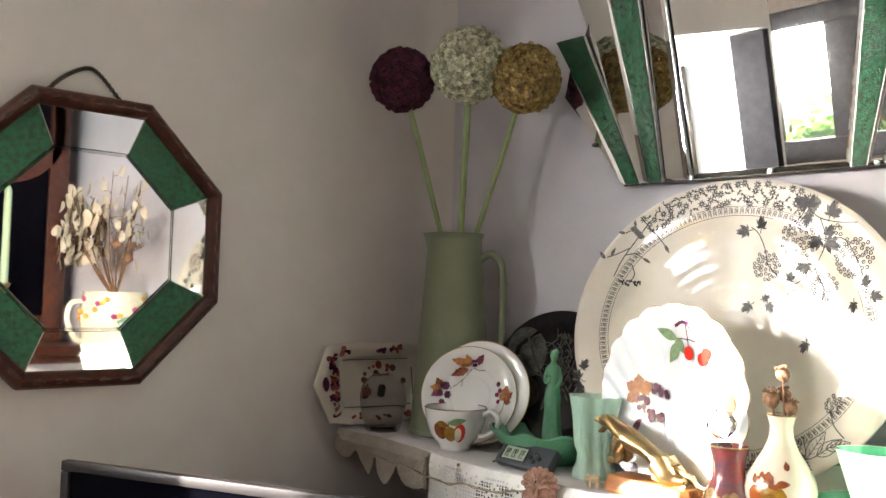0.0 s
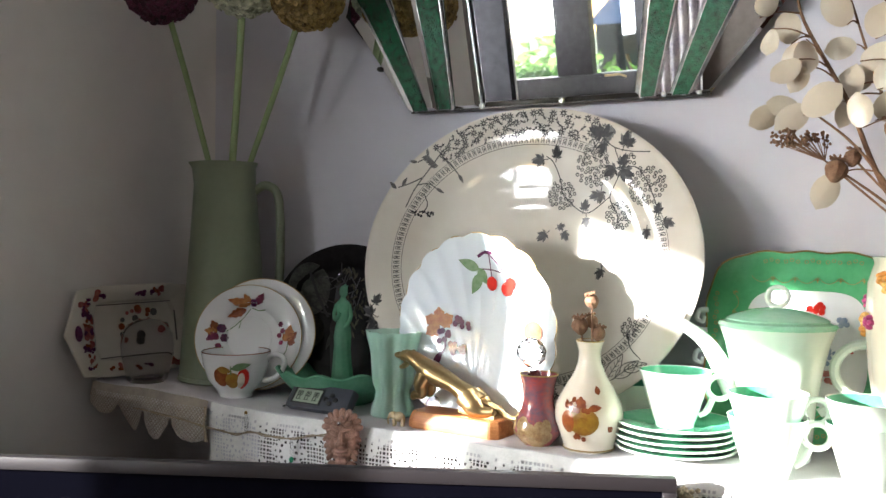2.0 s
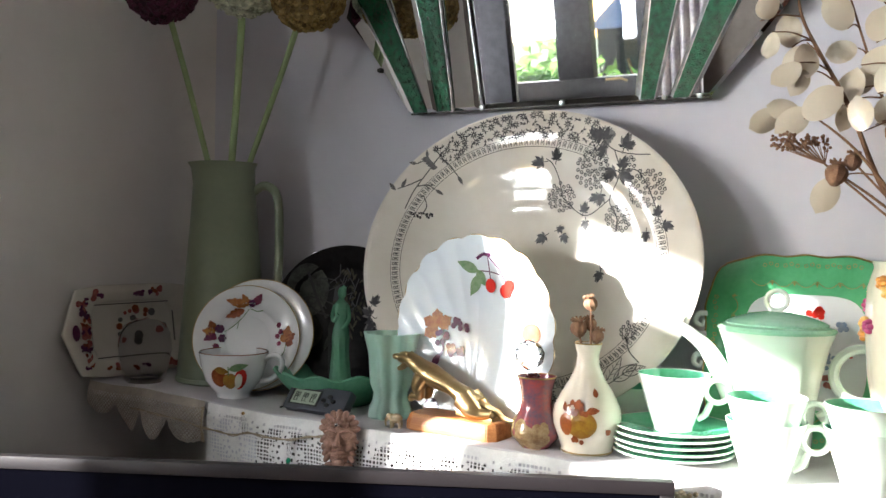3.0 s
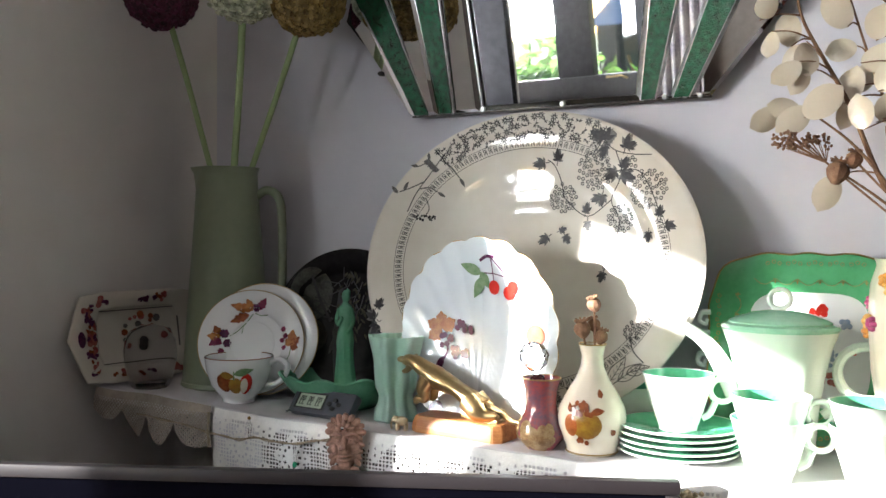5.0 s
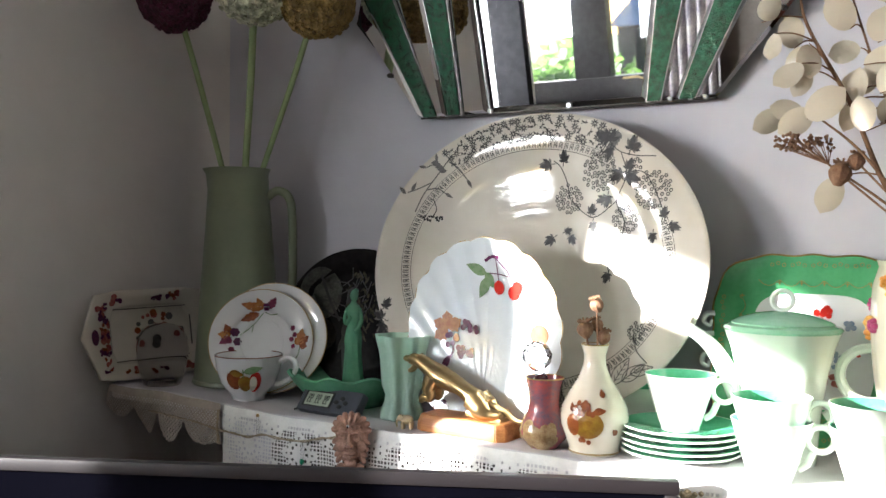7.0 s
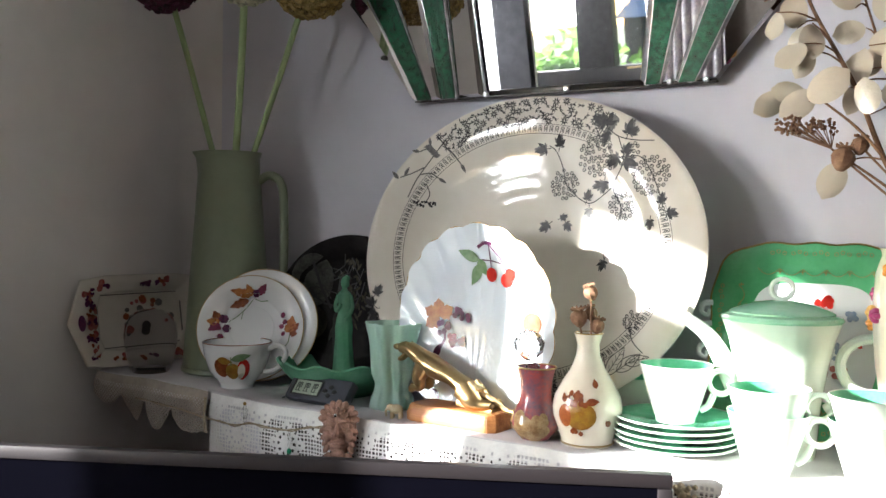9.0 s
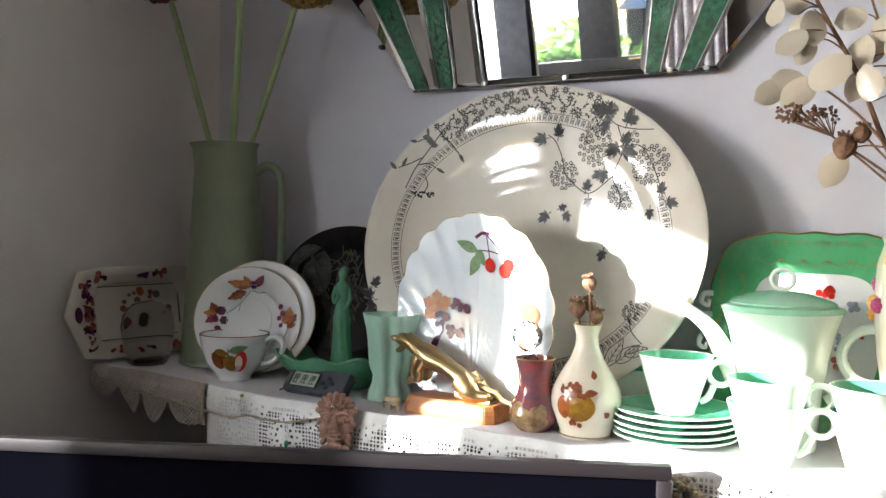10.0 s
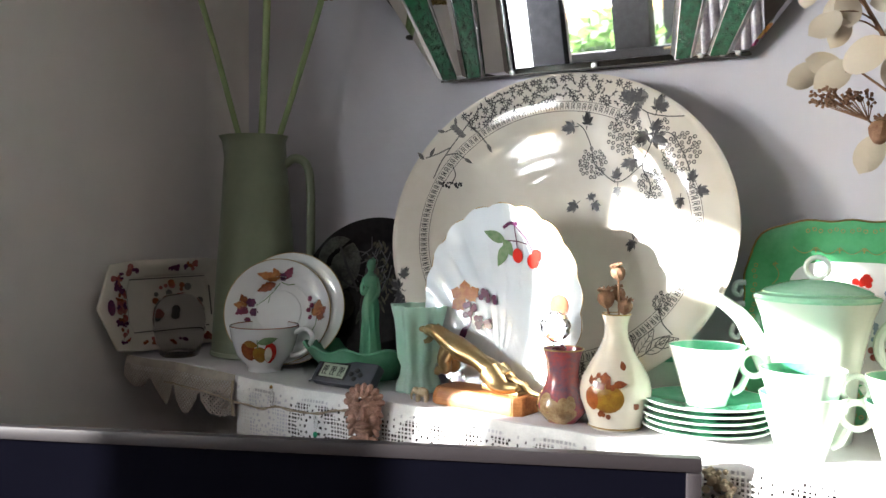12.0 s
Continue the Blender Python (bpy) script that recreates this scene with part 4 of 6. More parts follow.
def fruit_teacup():
    c = thing("teacup", pose(-0.894, -0.184, shelf_z(-0.894), 0, 0, 40) @ Matrix.Scale(1.07, 4), "white china teacup painted with apples, standing before the plates", "teacup")
    out, inn = cup_profile(0.046, 0.060, 0.022)
    part("bowl", lathe(out + inn, 56), M_WHITE, c)
    part("rim_line", tube([(0.0452 * math.cos(2 * math.pi * i / 56), 0.0452 * math.sin(2 * math.pi * i / 56), 0.0602) for i in range(56)], 0.0009, 5, closed=True), M_RUST, c, "dark gilt rim line")
    part("handle", tube(smooth_path([(0.040, -0.016, 0.052), (0.053, -0.021, 0.058), (0.063, -0.025, 0.051), (0.061, -0.024, 0.038), (0.050, -0.020, 0.026), (0.036, -0.014, 0.022)], 8), 0.0036, 10), M_WHITE, c)
    place = on_side(out[2:])
    part("painted_apple", decal([disc2d(-0.022, 0.030, 0.0125, 14)], place, 0.0006), M_RUST, c, "painted orange apple", smooth=False)
    part("painted_pear", decal([disc2d(-0.004, 0.026, 0.011, 14), leaf2d(-0.026, 0.042, 0.022, 0.010, radians(-10), 6)], place, 0.0009), M_YELLOW, c, "painted yellow pear", smooth=False)
    part("painted_half_apple", decal([disc2d(0.012, 0.028, 0.013, 14, 0.75, 1.1)], place, 0.0006), M_RED, c, "painted red apple", smooth=False)
    part("painted_flesh", decal([disc2d(0.009, 0.026, 0.0095, 14, 0.6, 1.1)], place, 0.0012), M_CREAM, c, "pale apple flesh", smooth=False)
    part("painted_leaf", decal([leaf2d(-0.006, 0.042, 0.028, 0.010, radians(12), 7)] + line2d([(-0.006, 0.034), (-0.006, 0.046)], 0.0015), place, 0.0012), M_LEAF, c, "painted green leaf", smooth=False)


fruit_teacup()

# ---- floral dish in the corner and small glass before it ----


def corner_dish():
    tilt = 9
    d = thing("handled_dish", leaning(-1.138, -0.151, shelf_z(-1.13) + 0.073, tilt, 86) @ Matrix.Diagonal((1.08, 0.93, 1, 1)), "cream six-sided dish with dark red roses, leaning in the corner", "dish")
    shape = [(-0.125, 0.0), (-0.100, 0.070), (-0.06, 0.076), (0.06, 0.076), (0.10, 0.070), (0.125, 0.0), (0.10, -0.070), (0.06, -0.076), (-0.06, -0.076), (-0.10, -0.070)]
    bm = bmesh.new()
    rows = []
    for k, z in ((1.0, 0.014), (0.985, 0.017), (0.80, 0.012), (0.66, 0.008), (0.62, 0.002), (0.0, 0.0)):
        rows.append([bm.verts.new((x * k, y * k, z)) for x, y in shape])
    low = [[bm.verts.new((x * k, y * k, z)) for x, y in shape] for k, z in ((0.985, 0.010), (0.64, -0.003))]
    n = len(shape)
    for A, B in list(zip(rows[:5], rows[1:5])) + [(low[0], rows[0]), (low[1], low[0])]:
        for i in range(n):
            j = (i + 1) % n
            bm.faces.new((A[i], A[j], B[j], B[i]))
    bmesh.ops.delete(bm, geom=rows[5], context='VERTS')
    bm.faces.new(rows[4])
    bm.faces.new(low[1][::-1])
    bmesh.ops.bevel(bm, geom=[e for e in bm.edges if e.is_boundary is False and e.calc_length() < 0.08], offset=0.001, segments=1, affect='EDGES')
    part("body", bm, M_CREAM, d, smooth=True, angle=60)
    rnd = random.Random(3)

    def place(x, y):
        k = max(abs(x) / 0.115, abs(y) / 0.076)
        return Vector((x, y, float(np.interp(k, [0.6, 0.66, 0.8, 1.0], [0.003, 0.009, 0.0135, 0.017])))), Vector((0, 0, 1))
    for nm, m_, n_, r_ in (("painted_rose", M_PINK, 16, 0.0080), ("painted_dark_leaf", M_BERRY, 20, 0.0055), ("painted_bud", M_RUST, 16, 0.005)):
        for i in range(n_):
            polys = []
            if i % 3:
                u, v = rnd.uniform(-0.092, -0.076), rnd.uniform(-0.058, 0.058)
            else:
                u, v = rnd.uniform(-0.07, 0.08), rnd.choice((0.060, 0.064, -0.062))
            for q in range(4):
                polys.append(disc2d(u + rnd.uniform(-r_, r_) * .7, v + rnd.uniform(-r_, r_) * .7, r_ * rnd.uniform(.35, .7), 7))
            part(nm, decal(polys, place, 0.0008 + 0.0002 * n_ / 10), m_, d, "", smooth=False)
    for i in range(26):
        q = disc2d(rnd.uniform(-0.03, 0.06), rnd.uniform(-0.03, 0.035), rnd.uniform(.003, .007), 7)
        part("painted_petal", decal([q], lambda x, y: (Vector((x, y, 0.0025)), Vector((0, 0, 1))), 0.0006 + 0.00002 * i), (M_PINK, M_INKMID, M_RUST)[i % 3], d, "", smooth=False)
    fr = [(-0.072, 0.044), (0.072, 0.044), (0.072, -0.044), (-0.072, -0.044)]
    part("border_line", decal(line2d(fr + fr[:1], 0.0018), place, 0.0012), M_INKMID, d, "thin beaded border line", smooth=False)
    part("handle_hole", decal([disc2d(-0.103, 0.0, 0.011, 14, 0.6, 1.2)], place, 0.001), M_BERRY, d, "dark pierced hand hole", smooth=False)


corner_dish()

M_GLASS = mat("clear_glass", (0.95, 0.96, 0.96), 0.03, 0.0, scale=20, spread=0.02, trans=1.0, ior=1.45)
M_SMOKE = mat("clear_smoky_glass", (0.88, 0.87, 0.88), 0.02, 0.0, scale=20, spread=0.05, trans=1.0, ior=1.03)
g = thing("glass_dome", pose(-1.066, -0.190, shelf_z(-1.066)), "egg-shaped smoky glass ornament with a flat foot", "ornament")
egg = [(0.026, 0.0), (0.0285, 0.003), (0.034, 0.020), (0.0385, 0.042), (0.0395, 0.058), (0.037, 0.074), (0.030, 0.087), (0.018, 0.0945), (0, 0.097)]
part("shell", lathe([(0, 0.0)] + egg + [(0, 0.094), (0.017, 0.0915), (0.028, 0.084), (0.0345, 0.072), (0.037, 0.057), (0.036, 0.042), (0.031, 0.020), (0.022, 0.006), (0, 0.006)], 40), M_SMOKE, g)
part("foot", lathe([(0, 0.0005), (0.024, 0.0005), (0.0255, 0.004), (0.020, 0.0075), (0, 0.008)], 32), M_SMOKE, g, "clear thick glass foot")

# ---- black picture plate ----
bp = thing("picture_plate", leaning(-0.800, -0.045, SH + 0.112, 14, 22), "round black plate with a faint tree picture, behind the glass figure", "plate")
place = dish("body", bp, 0.113, 0.010, 0.004, M_BLACKPLATE, 0.70, 72)
rnd = random.Random(12)
M_GREYPAINT = mat("grey_paint", (0.075, 0.08, 0.068), 0.3, 0.0, (0.018, 0.018, 0.016), 40, spec=0.3)
M_DULLGREEN = mat("dark_painted_green", (0.06, 0.055, 0.035), 0.25, 0.0, (0.012, 0.013, 0.010), 90, coat=0.1)
part("painted_sky", decal([disc2d(-0.060, 0.042, 0.036, 22, 0.9, 1.15)], place, 0.0004), M_GREYPAINT, bp, "painted grey sky", smooth=False)
M_FIELD = mat("painted_field", (0.05, 0.042, 0.03), 0.3, 0.0, (0.014, 0.012, 0.010), 40, spec=0.3)
part("painted_field", decal([disc2d(-0.066, -0.022, 0.034, 20, 1.0, 0.85)], place, 0.0004), M_FIELD, bp, "painted dark field", smooth=False)
part("painted_water", decal([disc2d(0.062, -0.030, 0.028, 18, 1.0, 0.9)], place, 0.0004), mat("painted_night_blue", (0.018, 0.026, 0.045), 0.3, 0.0, (0.008, 0.010, 0.016), 40, spec=0.3), bp, "painted dark blue water", smooth=False)
part("painted_statue", decal([leaf2d(-0.020, -0.030, 0.040, 0.014, radians(80), 7), leaf2d(-0.018, -0.022, 0.030, 0.008, radians(250), 6)], place, 0.0012), mat("painted_pale_stone", (0.05, 0.048, 0.042), 0.3, 0.0, (0.02, 0.02, 0.018), 60, spec=0.3), bp, "painted pale stone shape", smooth=False)
tw = line2d([(-0.085, 0.018), (-0.06, 0.022), (-0.04, 0.008), (-0.024, 0.004)], 0.003) + line2d([(-0.075, 0.012), (-0.055, 0.012)], 0.002) + line2d([(-0.06, 0.07), (-0.045, 0.03), (-0.028, 0.0)], 0.004)
for k in range(16):
    a, q = rnd.uniform(0.3, 2.9), rnd.uniform(0.02, 0.05)
    x0, y0 = -0.015 + rnd.uniform(-.02, .03), rnd.uniform(0.0, 0.06)
    tw += line2d([(x0, y0), (x0 + q * .6 * math.cos(a), y0 + q * .6 * math.sin(a)), (x0 + q * math.cos(a + .4), y0 + q * math.sin(a + .4))], 0.0016)
part("painted_tree", decal(tw + line2d([(-0.01, -0.09), (-0.018, -0.03), (-0.012, 0.05)], 0.012), place, 0.0008), M_BLACK, bp, "painted bare tree", smooth=False)
part("painted_leaves", decal([leaf2d(rnd.uniform(-.02, .07), rnd.uniform(-.02, .085), rnd.uniform(.008, .018), .004, rnd.uniform(3.6, 5.6), 4) for _ in range(90)], place, 0.0010), M_DULLGREEN, bp, "painted hanging leaves", smooth=False)

# ---- green glass: bowl with figure, and vase ----


def wavy_bowl():
    b = thing("wavy_glass_bowl", pose(-0.757, -0.115, SH), "shallow green frosted glass flower bowl with a wavy rim", "bowl")
    prof = [(0, 0.002), (0.045, 0.0), (0.050, 0.004), (0.066, 0.014), (0.083, 0.032), (0.092, 0.046), (0.089, 0.048), (0.079, 0.036), (0.062, 0.019), (0.045, 0.010), (0, 0.008)]
    bm = bmesh.new()
    add_lathe(bm, prof, 96, shape=lambda a, r, z: 1 + 0.03 * math.cos(10 * a) * min(1, z / 0.045))
    for v in bm.verts:
        a = math.atan2(v.co.y, v.co.x)
        v.co.z += 0.0035 * math.cos(10 * a + 0.4) * max(0, (v.co.z - 0.02) / 0.028)
    part("bowl", bm, M_GGLASS2, b)
    part("flower_block", lathe([(0, 0.026), (0.020, 0.026), (0.026, 0.022), (0.028, 0.010), (0, 0.009)], 32), M_GGLASS2, b)


wavy_bowl()
bm = bmesh.new()
add_lathe(bm, [(0, 0.0), (0.018, 0.0), (0.0185, 0.010), (0.016, 0.035), (0.0145, 0.055), (0.0155, 0.068), (0.0140, 0.082), (0.0105, 0.092), (0.0112, 0.103), (0.0125, 0.112), (0.0115, 0.119), (0.006, 0.123), (0.0045, 0.127), (0, 0.128)], 28, sy=0.85, shape=lambda a, r, z: 1 + (0.07 * math.cos(9 * a + z * 30) if z < 0.08 else 0.03 * math.cos(3 * a)))
add_blob(bm, (0.001, 0, 0.1345), 0.0085, 2, (0.9, 1, 1.15))
add_blob(bm, (0.003, 0.004, 0.140), 0.006, 1)
add_tube(bm, smooth_path([(-0.011, 0, 0.116), (-0.015, -0.004, 0.102), (-0.011, -0.010, 0.094), (-0.003, -0.012, 0.104)], 5), 0.0034, 8)
add_tube(bm, smooth_path([(0.011, 0, 0.116), (0.015, -0.002, 0.100), (0.011, -0.009, 0.088), (0.004, -0.012, 0.082)], 5), 0.0034, 8)
fig = part("glass_statuette", bm, M_GGLASS2)
fig.matrix_basis = pose(-0.757, -0.115, SH + 0.0262, 0, 0, 25) @ Matrix.Diagonal((0.8, 0.8, 0.97, 1))
tagged(fig, "slender green glass statuette standing in the wavy bowl", "figurine")

gv = thing("fluted_glass_vase", pose(-0.640, -0.165, SH, 0, 0, 10), "pale green frosted glass vase with fluted lobed sides", "vase")
prof = [(0, 0.004), (0.024, 0.0), (0.0285, 0.003), (0.028, 0.012), (0.0235, 0.022), (0.022, 0.034), (0.0265, 0.046), (0.0275, 0.056), (0.0290, 0.08), (0.0335, 0.104), (0.0350, 0.112), (0.0325, 0.112), (0.0265, 0.08), (0.025, 0.06), (0.018, 0.03), (0, 0.014)]
part("body", lathe(prof, 72, shape=lambda a, r, z: 1 + 0.085 * math.cos(8 * a) + (0.05 * math.cos(4 * a) if z > 0.09 else 0)), M_GGLASS, gv)

# ---- leaping cat on a wooden plinth ----
M_OAK = mat("varnished_oak", (0.48, 0.21, 0.075), 0.4, 0.0, (0.26, 0.095, 0.03), 25, coat=0.0, spec=0.2, bump=0.1)
nt = M_OAK.node_tree
mapn = nt.nodes.new("ShaderNodeMapping")
mapn.inputs["Scale"].default_value = (0.25, 3.0, 3.0)
tcn = next(n for n in nt.nodes if n.type == 'TEX_COORD')
for n in list(nt.nodes):
    if n.type == 'TEX_NOISE':
        nt.links.new(mapn.outputs[0], n.inputs["Vector"])
nt.links.new(tcn.outputs["Object"], mapn.inputs[0])


def leaping_cat():
    c = thing("leaping_cat_ornament", pose(-0.518, -0.197, SH, 0, 0, -5), "polished brass leaping big cat on a varnished oak plinth", "ornament")
    out = [(-0.068, -0.020), (-0.058, -0.027), (0.052, -0.027), (0.062, -0.018), (0.062, 0.018), (0.052, 0.027), (-0.058, 0.027), (-0.068, 0.020)]
    bm = bmesh.new()
    lo = [bm.verts.new((x, y, 0.0)) for x, y in out]
    mi = [bm.verts.new((x, y, 0.010)) for x, y in out]
    hi = [bm.verts.new((x * 0.95, y * 0.84, 0.021)) for x, y in out]
    for A, B in ((lo, mi), (mi, hi)):
        for i in range(8):
            bm.faces.new((A[i], A[(i + 1) % 8], B[(i + 1) % 8], B[i]))
    bm.faces.new(hi)
    bm.faces.new(lo[::-1])
    bmesh.ops.bevel(bm, geom=bm.edges[:], offset=0.0012, segments=2, affect='EDGES')
    part("plinth", bm, M_OAK, c, "varnished oak plinth with clipped corners", angle=25)
    part("foot_plate", box((0.052, 0.022, 0.007), (0.024, 0, 0.0245), 0.002, (0, 6, 0)), M_BRASS, c)
    body = bmesh.new()
    spine = smooth_path([(-0.088, 0, 0.086), (-0.076, 0, 0.083), (-0.058, 0, 0.073), (-0.038, 0, 0.064), (-0.018, 0, 0.057), (0.004, 0, 0.046), (0.024, 0, 0.036)], 6)
    add_tube(body, spine, [0.0080, 0.0105, 0.0130, 0.0170, 0.0150, 0.0120, 0.0150, 0.0145], 16, flat=0.82)
    # head: skull, muzzle, open jaw, ears
    add_blob(body, (-0.086, 0, 0.0845), 0.0100, 2, (1.25, 0.85, 0.85))
    add_blob(body, (-0.0980, 0, 0.0850), 0.0064, 2, (1.2, 0.9, 0.68))
    add_tube(body, [(-0.084, 0, 0.078), (-0.091, 0, 0.0715), (-0.0965, 0, 0.0695)], [0.0048, 0.0038, 0.0026], 8)
    for s in (-1, 1):
        add_blob(body, (-0.080, 0.0055 * s, 0.0900), 0.0030, 1, (1.3, 0.7, 1))
        # forelegs tucked under the chest
        add_tube(body, smooth_path([(-0.052, 0.007 * s, 0.066), (-0.058, 0.009 * s, 0.052), (-0.056, 0.009 * s, 0.041), (-0.064, 0.009 * s, 0.040), (-0.070, 0.008 * s, 0.036)], 5), [0.0120, 0.0095, 0.0066, 0.0058, 0.0050], 10)
        add_blob(body, (-0.070, 0.008 * s, 0.0355), 0.0048, 1)
        # hind legs stretched back to the plate
        add_tube(body, smooth_path([(0.008, 0.007 * s, 0.044), (0.022, 0.010 * s, 0.033), (0.034, 0.010 * s, 0.029), (0.048, 0.009 * s, 0.030)], 5), [0.0145, 0.0125, 0.0075, 0.0050], 10)
        add_blob(body, (0.046, 0.009 * s, 0.029), 0.0052, 1, (1.5, 0.8, 0.7))
    add_tube(body, smooth_path([(0.026, 0, 0.040), (0.045, 0, 0.034), (0.062, 0, 0.025), (0.073, 0, 0.024), (0.078, 0, 0.030)], 6), [0.005, 0.0035, 0.003, 0.0028], 8)
    part("cat", body, M_BRASS, c, "polished brass cat")


leaping_cat()

# ---- small ivory elephant ----
M_IVORY = mat("carved_bone", (0.66, 0.55, 0.38), 0.45, 0.0, (0.50, 0.38, 0.22), 150, bump=0.2)
bm = bmesh.new()
add_blob(bm, (0, 0, 0.0115), 0.0075, 2, (1.15, 0.8, 0.85))
add_blob(bm, (-0.0085, 0, 0.0135), 0.0045, 2)
add_tube(bm, smooth_path([(-0.011, 0, 0.0125), (-0.0135, 0, 0.008), (-0.0128, 0, 0.002)], 5), [0.0022, 0.0015, 0.001], 8)
for sx in (-0.005, 0.0055):
    for sy in (-0.0035, 0.0035):
        add_tube(bm, [(sx, sy, 0.009), (sx, sy, 0.0)], [0.0026, 0.0022], 8)
for s in (-1, 1):
    add_blob(bm, (-0.0065, 0.0045 * s, 0.0135), 0.0035, 1, (0.8, 0.35, 1.1))
el = part("elephant", bm, M_IVORY)
el.matrix_basis = pose(-0.600, -0.215, SH, 0, 0, 20)
tagged(el, "tiny carved bone elephant at the shelf edge", "ornament")

# ---- vases ----
M_LUSTRE = mat("red_lustre", (0.40, 0.085, 0.085), 0.12, 0.05, (0.16, 0.10, 0.14), 45, coat=0.8)
M_VASEFRUIT = mat("lustre_fruit", (0.46, 0.33, 0.18), 0.18, 0.0, (0.26, 0.15, 0.07), 120, coat=0.7)


def red_vase():
    v = thing("lustre_vase", pose(-0.413, -0.212, SH), "small waisted red lustre vase painted with fruit", "vase")
    prof = [(0, 0.003), (0.0165, 0.0), (0.019, 0.003), (0.0275, 0.013), (0.0288, 0.020), (0.0258, 0.030), (0.0195, 0.042), (0.0178, 0.052), (0.0188, 0.066), (0.0228, 0.081), (0.0218, 0.081), (0.0178, 0.066), (0.0165, 0.052), (0.018, 0.04), (0.024, 0.02), (0, 0.008)]
    part("body", lathe(prof, 48), M_LUSTRE, v)
    part("gilt_rim", tube([(0.0225 * math.cos(2 * math.pi * i / 40), 0.0225 * math.sin(2 * math.pi * i / 40), 0.081) for i in range(40)], 0.0009, 6, closed=True), M_GOLD, v)
    place = on_side(prof[1:10])
    rnd = random.Random(6)
    for k in range(22):
        part("painted_fruit", decal([disc2d(rnd.uniform(-.035, .035), rnd.uniform(.006, .028), rnd.uniform(.0055, .009), 11)], place, 0.0004 + 0.00003 * k), M_VASEFRUIT, v, "painted apple", smooth=False)


red_vase()
cs = thing("glass_stopper", pose(-0.414, -0.209, SH + 0.050, 8, -7, 0), "faceted clear crystal ball stopper stood in the lustre vase", "stopper")
bm = bmesh.new()
add_blob(bm, (0, 0, 0.0565), 0.0180, 2)
part("ball", bm, mat("cut_crystal", (0.97, 0.97, 0.98), 0.0, scale=20, spread=0.02, trans=1.0, ior=1.7), cs, "faceted crystal ball", smooth=False)
part("neck", lathe([(0, 0.042), (0.006, 0.042), (0.0055, 0.035), (0.0090, 0.031), (0.0085, 0.027), (0.0070, 0.0), (0, 0.0)], 8), M_GLASS, cs, smooth=False)


def cream_vase():
    v = thing("fruit_vase", pose(-0.355, -0.203, SH, 0, 0, 12), "ivory china bottle vase painted with orange fruit, gilt foot", "vase")
    prof = [(0, 0.003), (0.0275, 0.0), (0.029, 0.002), (0.0283, 0.006), (0.032, 0.016), (0.0378, 0.032), (0.0385, 0.042), (0.0360, 0.054), (0.0275, 0.070), (0.0185, 0.084), (0.0130, 0.098), (0.0120, 0.110), (0.0155, 0.1225), (0.0142, 0.1225), (0.0105, 0.110), (0.0112, 0.098), (0.018, 0.081), (0.033, 0.045), (0, 0.008)]
    part("body", lathe(prof, 56), M_VASE, v)
    for r, z in ((0.0292, 0.003), (0.0153, 0.1226)):
        part("gilt_line", tube([(r * math.cos(2 * math.pi * i / 44), r * math.sin(2 * math.pi * i / 44), z) for i in range(44)], 0.0008, 6, closed=True), M_GOLD, v)
    place = on_side(prof[1:13])
    part("painted_gourd", decal([disc2d(-0.002, 0.037, 0.0165, 18, 1.1, 0.95)], place, 0.0005), M_YELLOW, v, "painted yellow gourd", smooth=False)
    part("painted_gourd_lobe", decal([disc2d(-0.020, 0.036, 0.0105, 14, 0.8, 1.2)], place, 0.0007), M_ORANGE, v, "painted orange lobe", smooth=False)
    rnd = random.Random(9)
    for k in range(22):
        q = disc2d(rnd.uniform(-.018, .006), rnd.uniform(.048, .062), .0032, 8) if k < 16 else disc2d(rnd.uniform(-.012, .0), rnd.uniform(.017, .022), .003, 8)
        part("painted_berry", decal([q], place, 0.0008 + 0.00003 * k), M_RUST, v, "painted russet berry", smooth=False)
    part("painted_leaves", decal([leaf2d(0.004, 0.052, 0.016, 0.008, radians(5), 6), leaf2d(0.018, 0.066, 0.010, 0.009, radians(100), 6), leaf2d(-0.02, 0.05, 0.012, 0.006, radians(120), 6), leaf2d(0.034, 0.026, 0.010, 0.007, radians(140), 6)], place, 0.001), M_RUST, v, "painted rust leaves", smooth=False)


cream_vase()
M_POPPY = mat("dried_poppy", (0.30, 0.17, 0.10), 0.8, 0.0, (0.18, 0.09, 0.05), 120, bump=0.4, bump_scale=500)


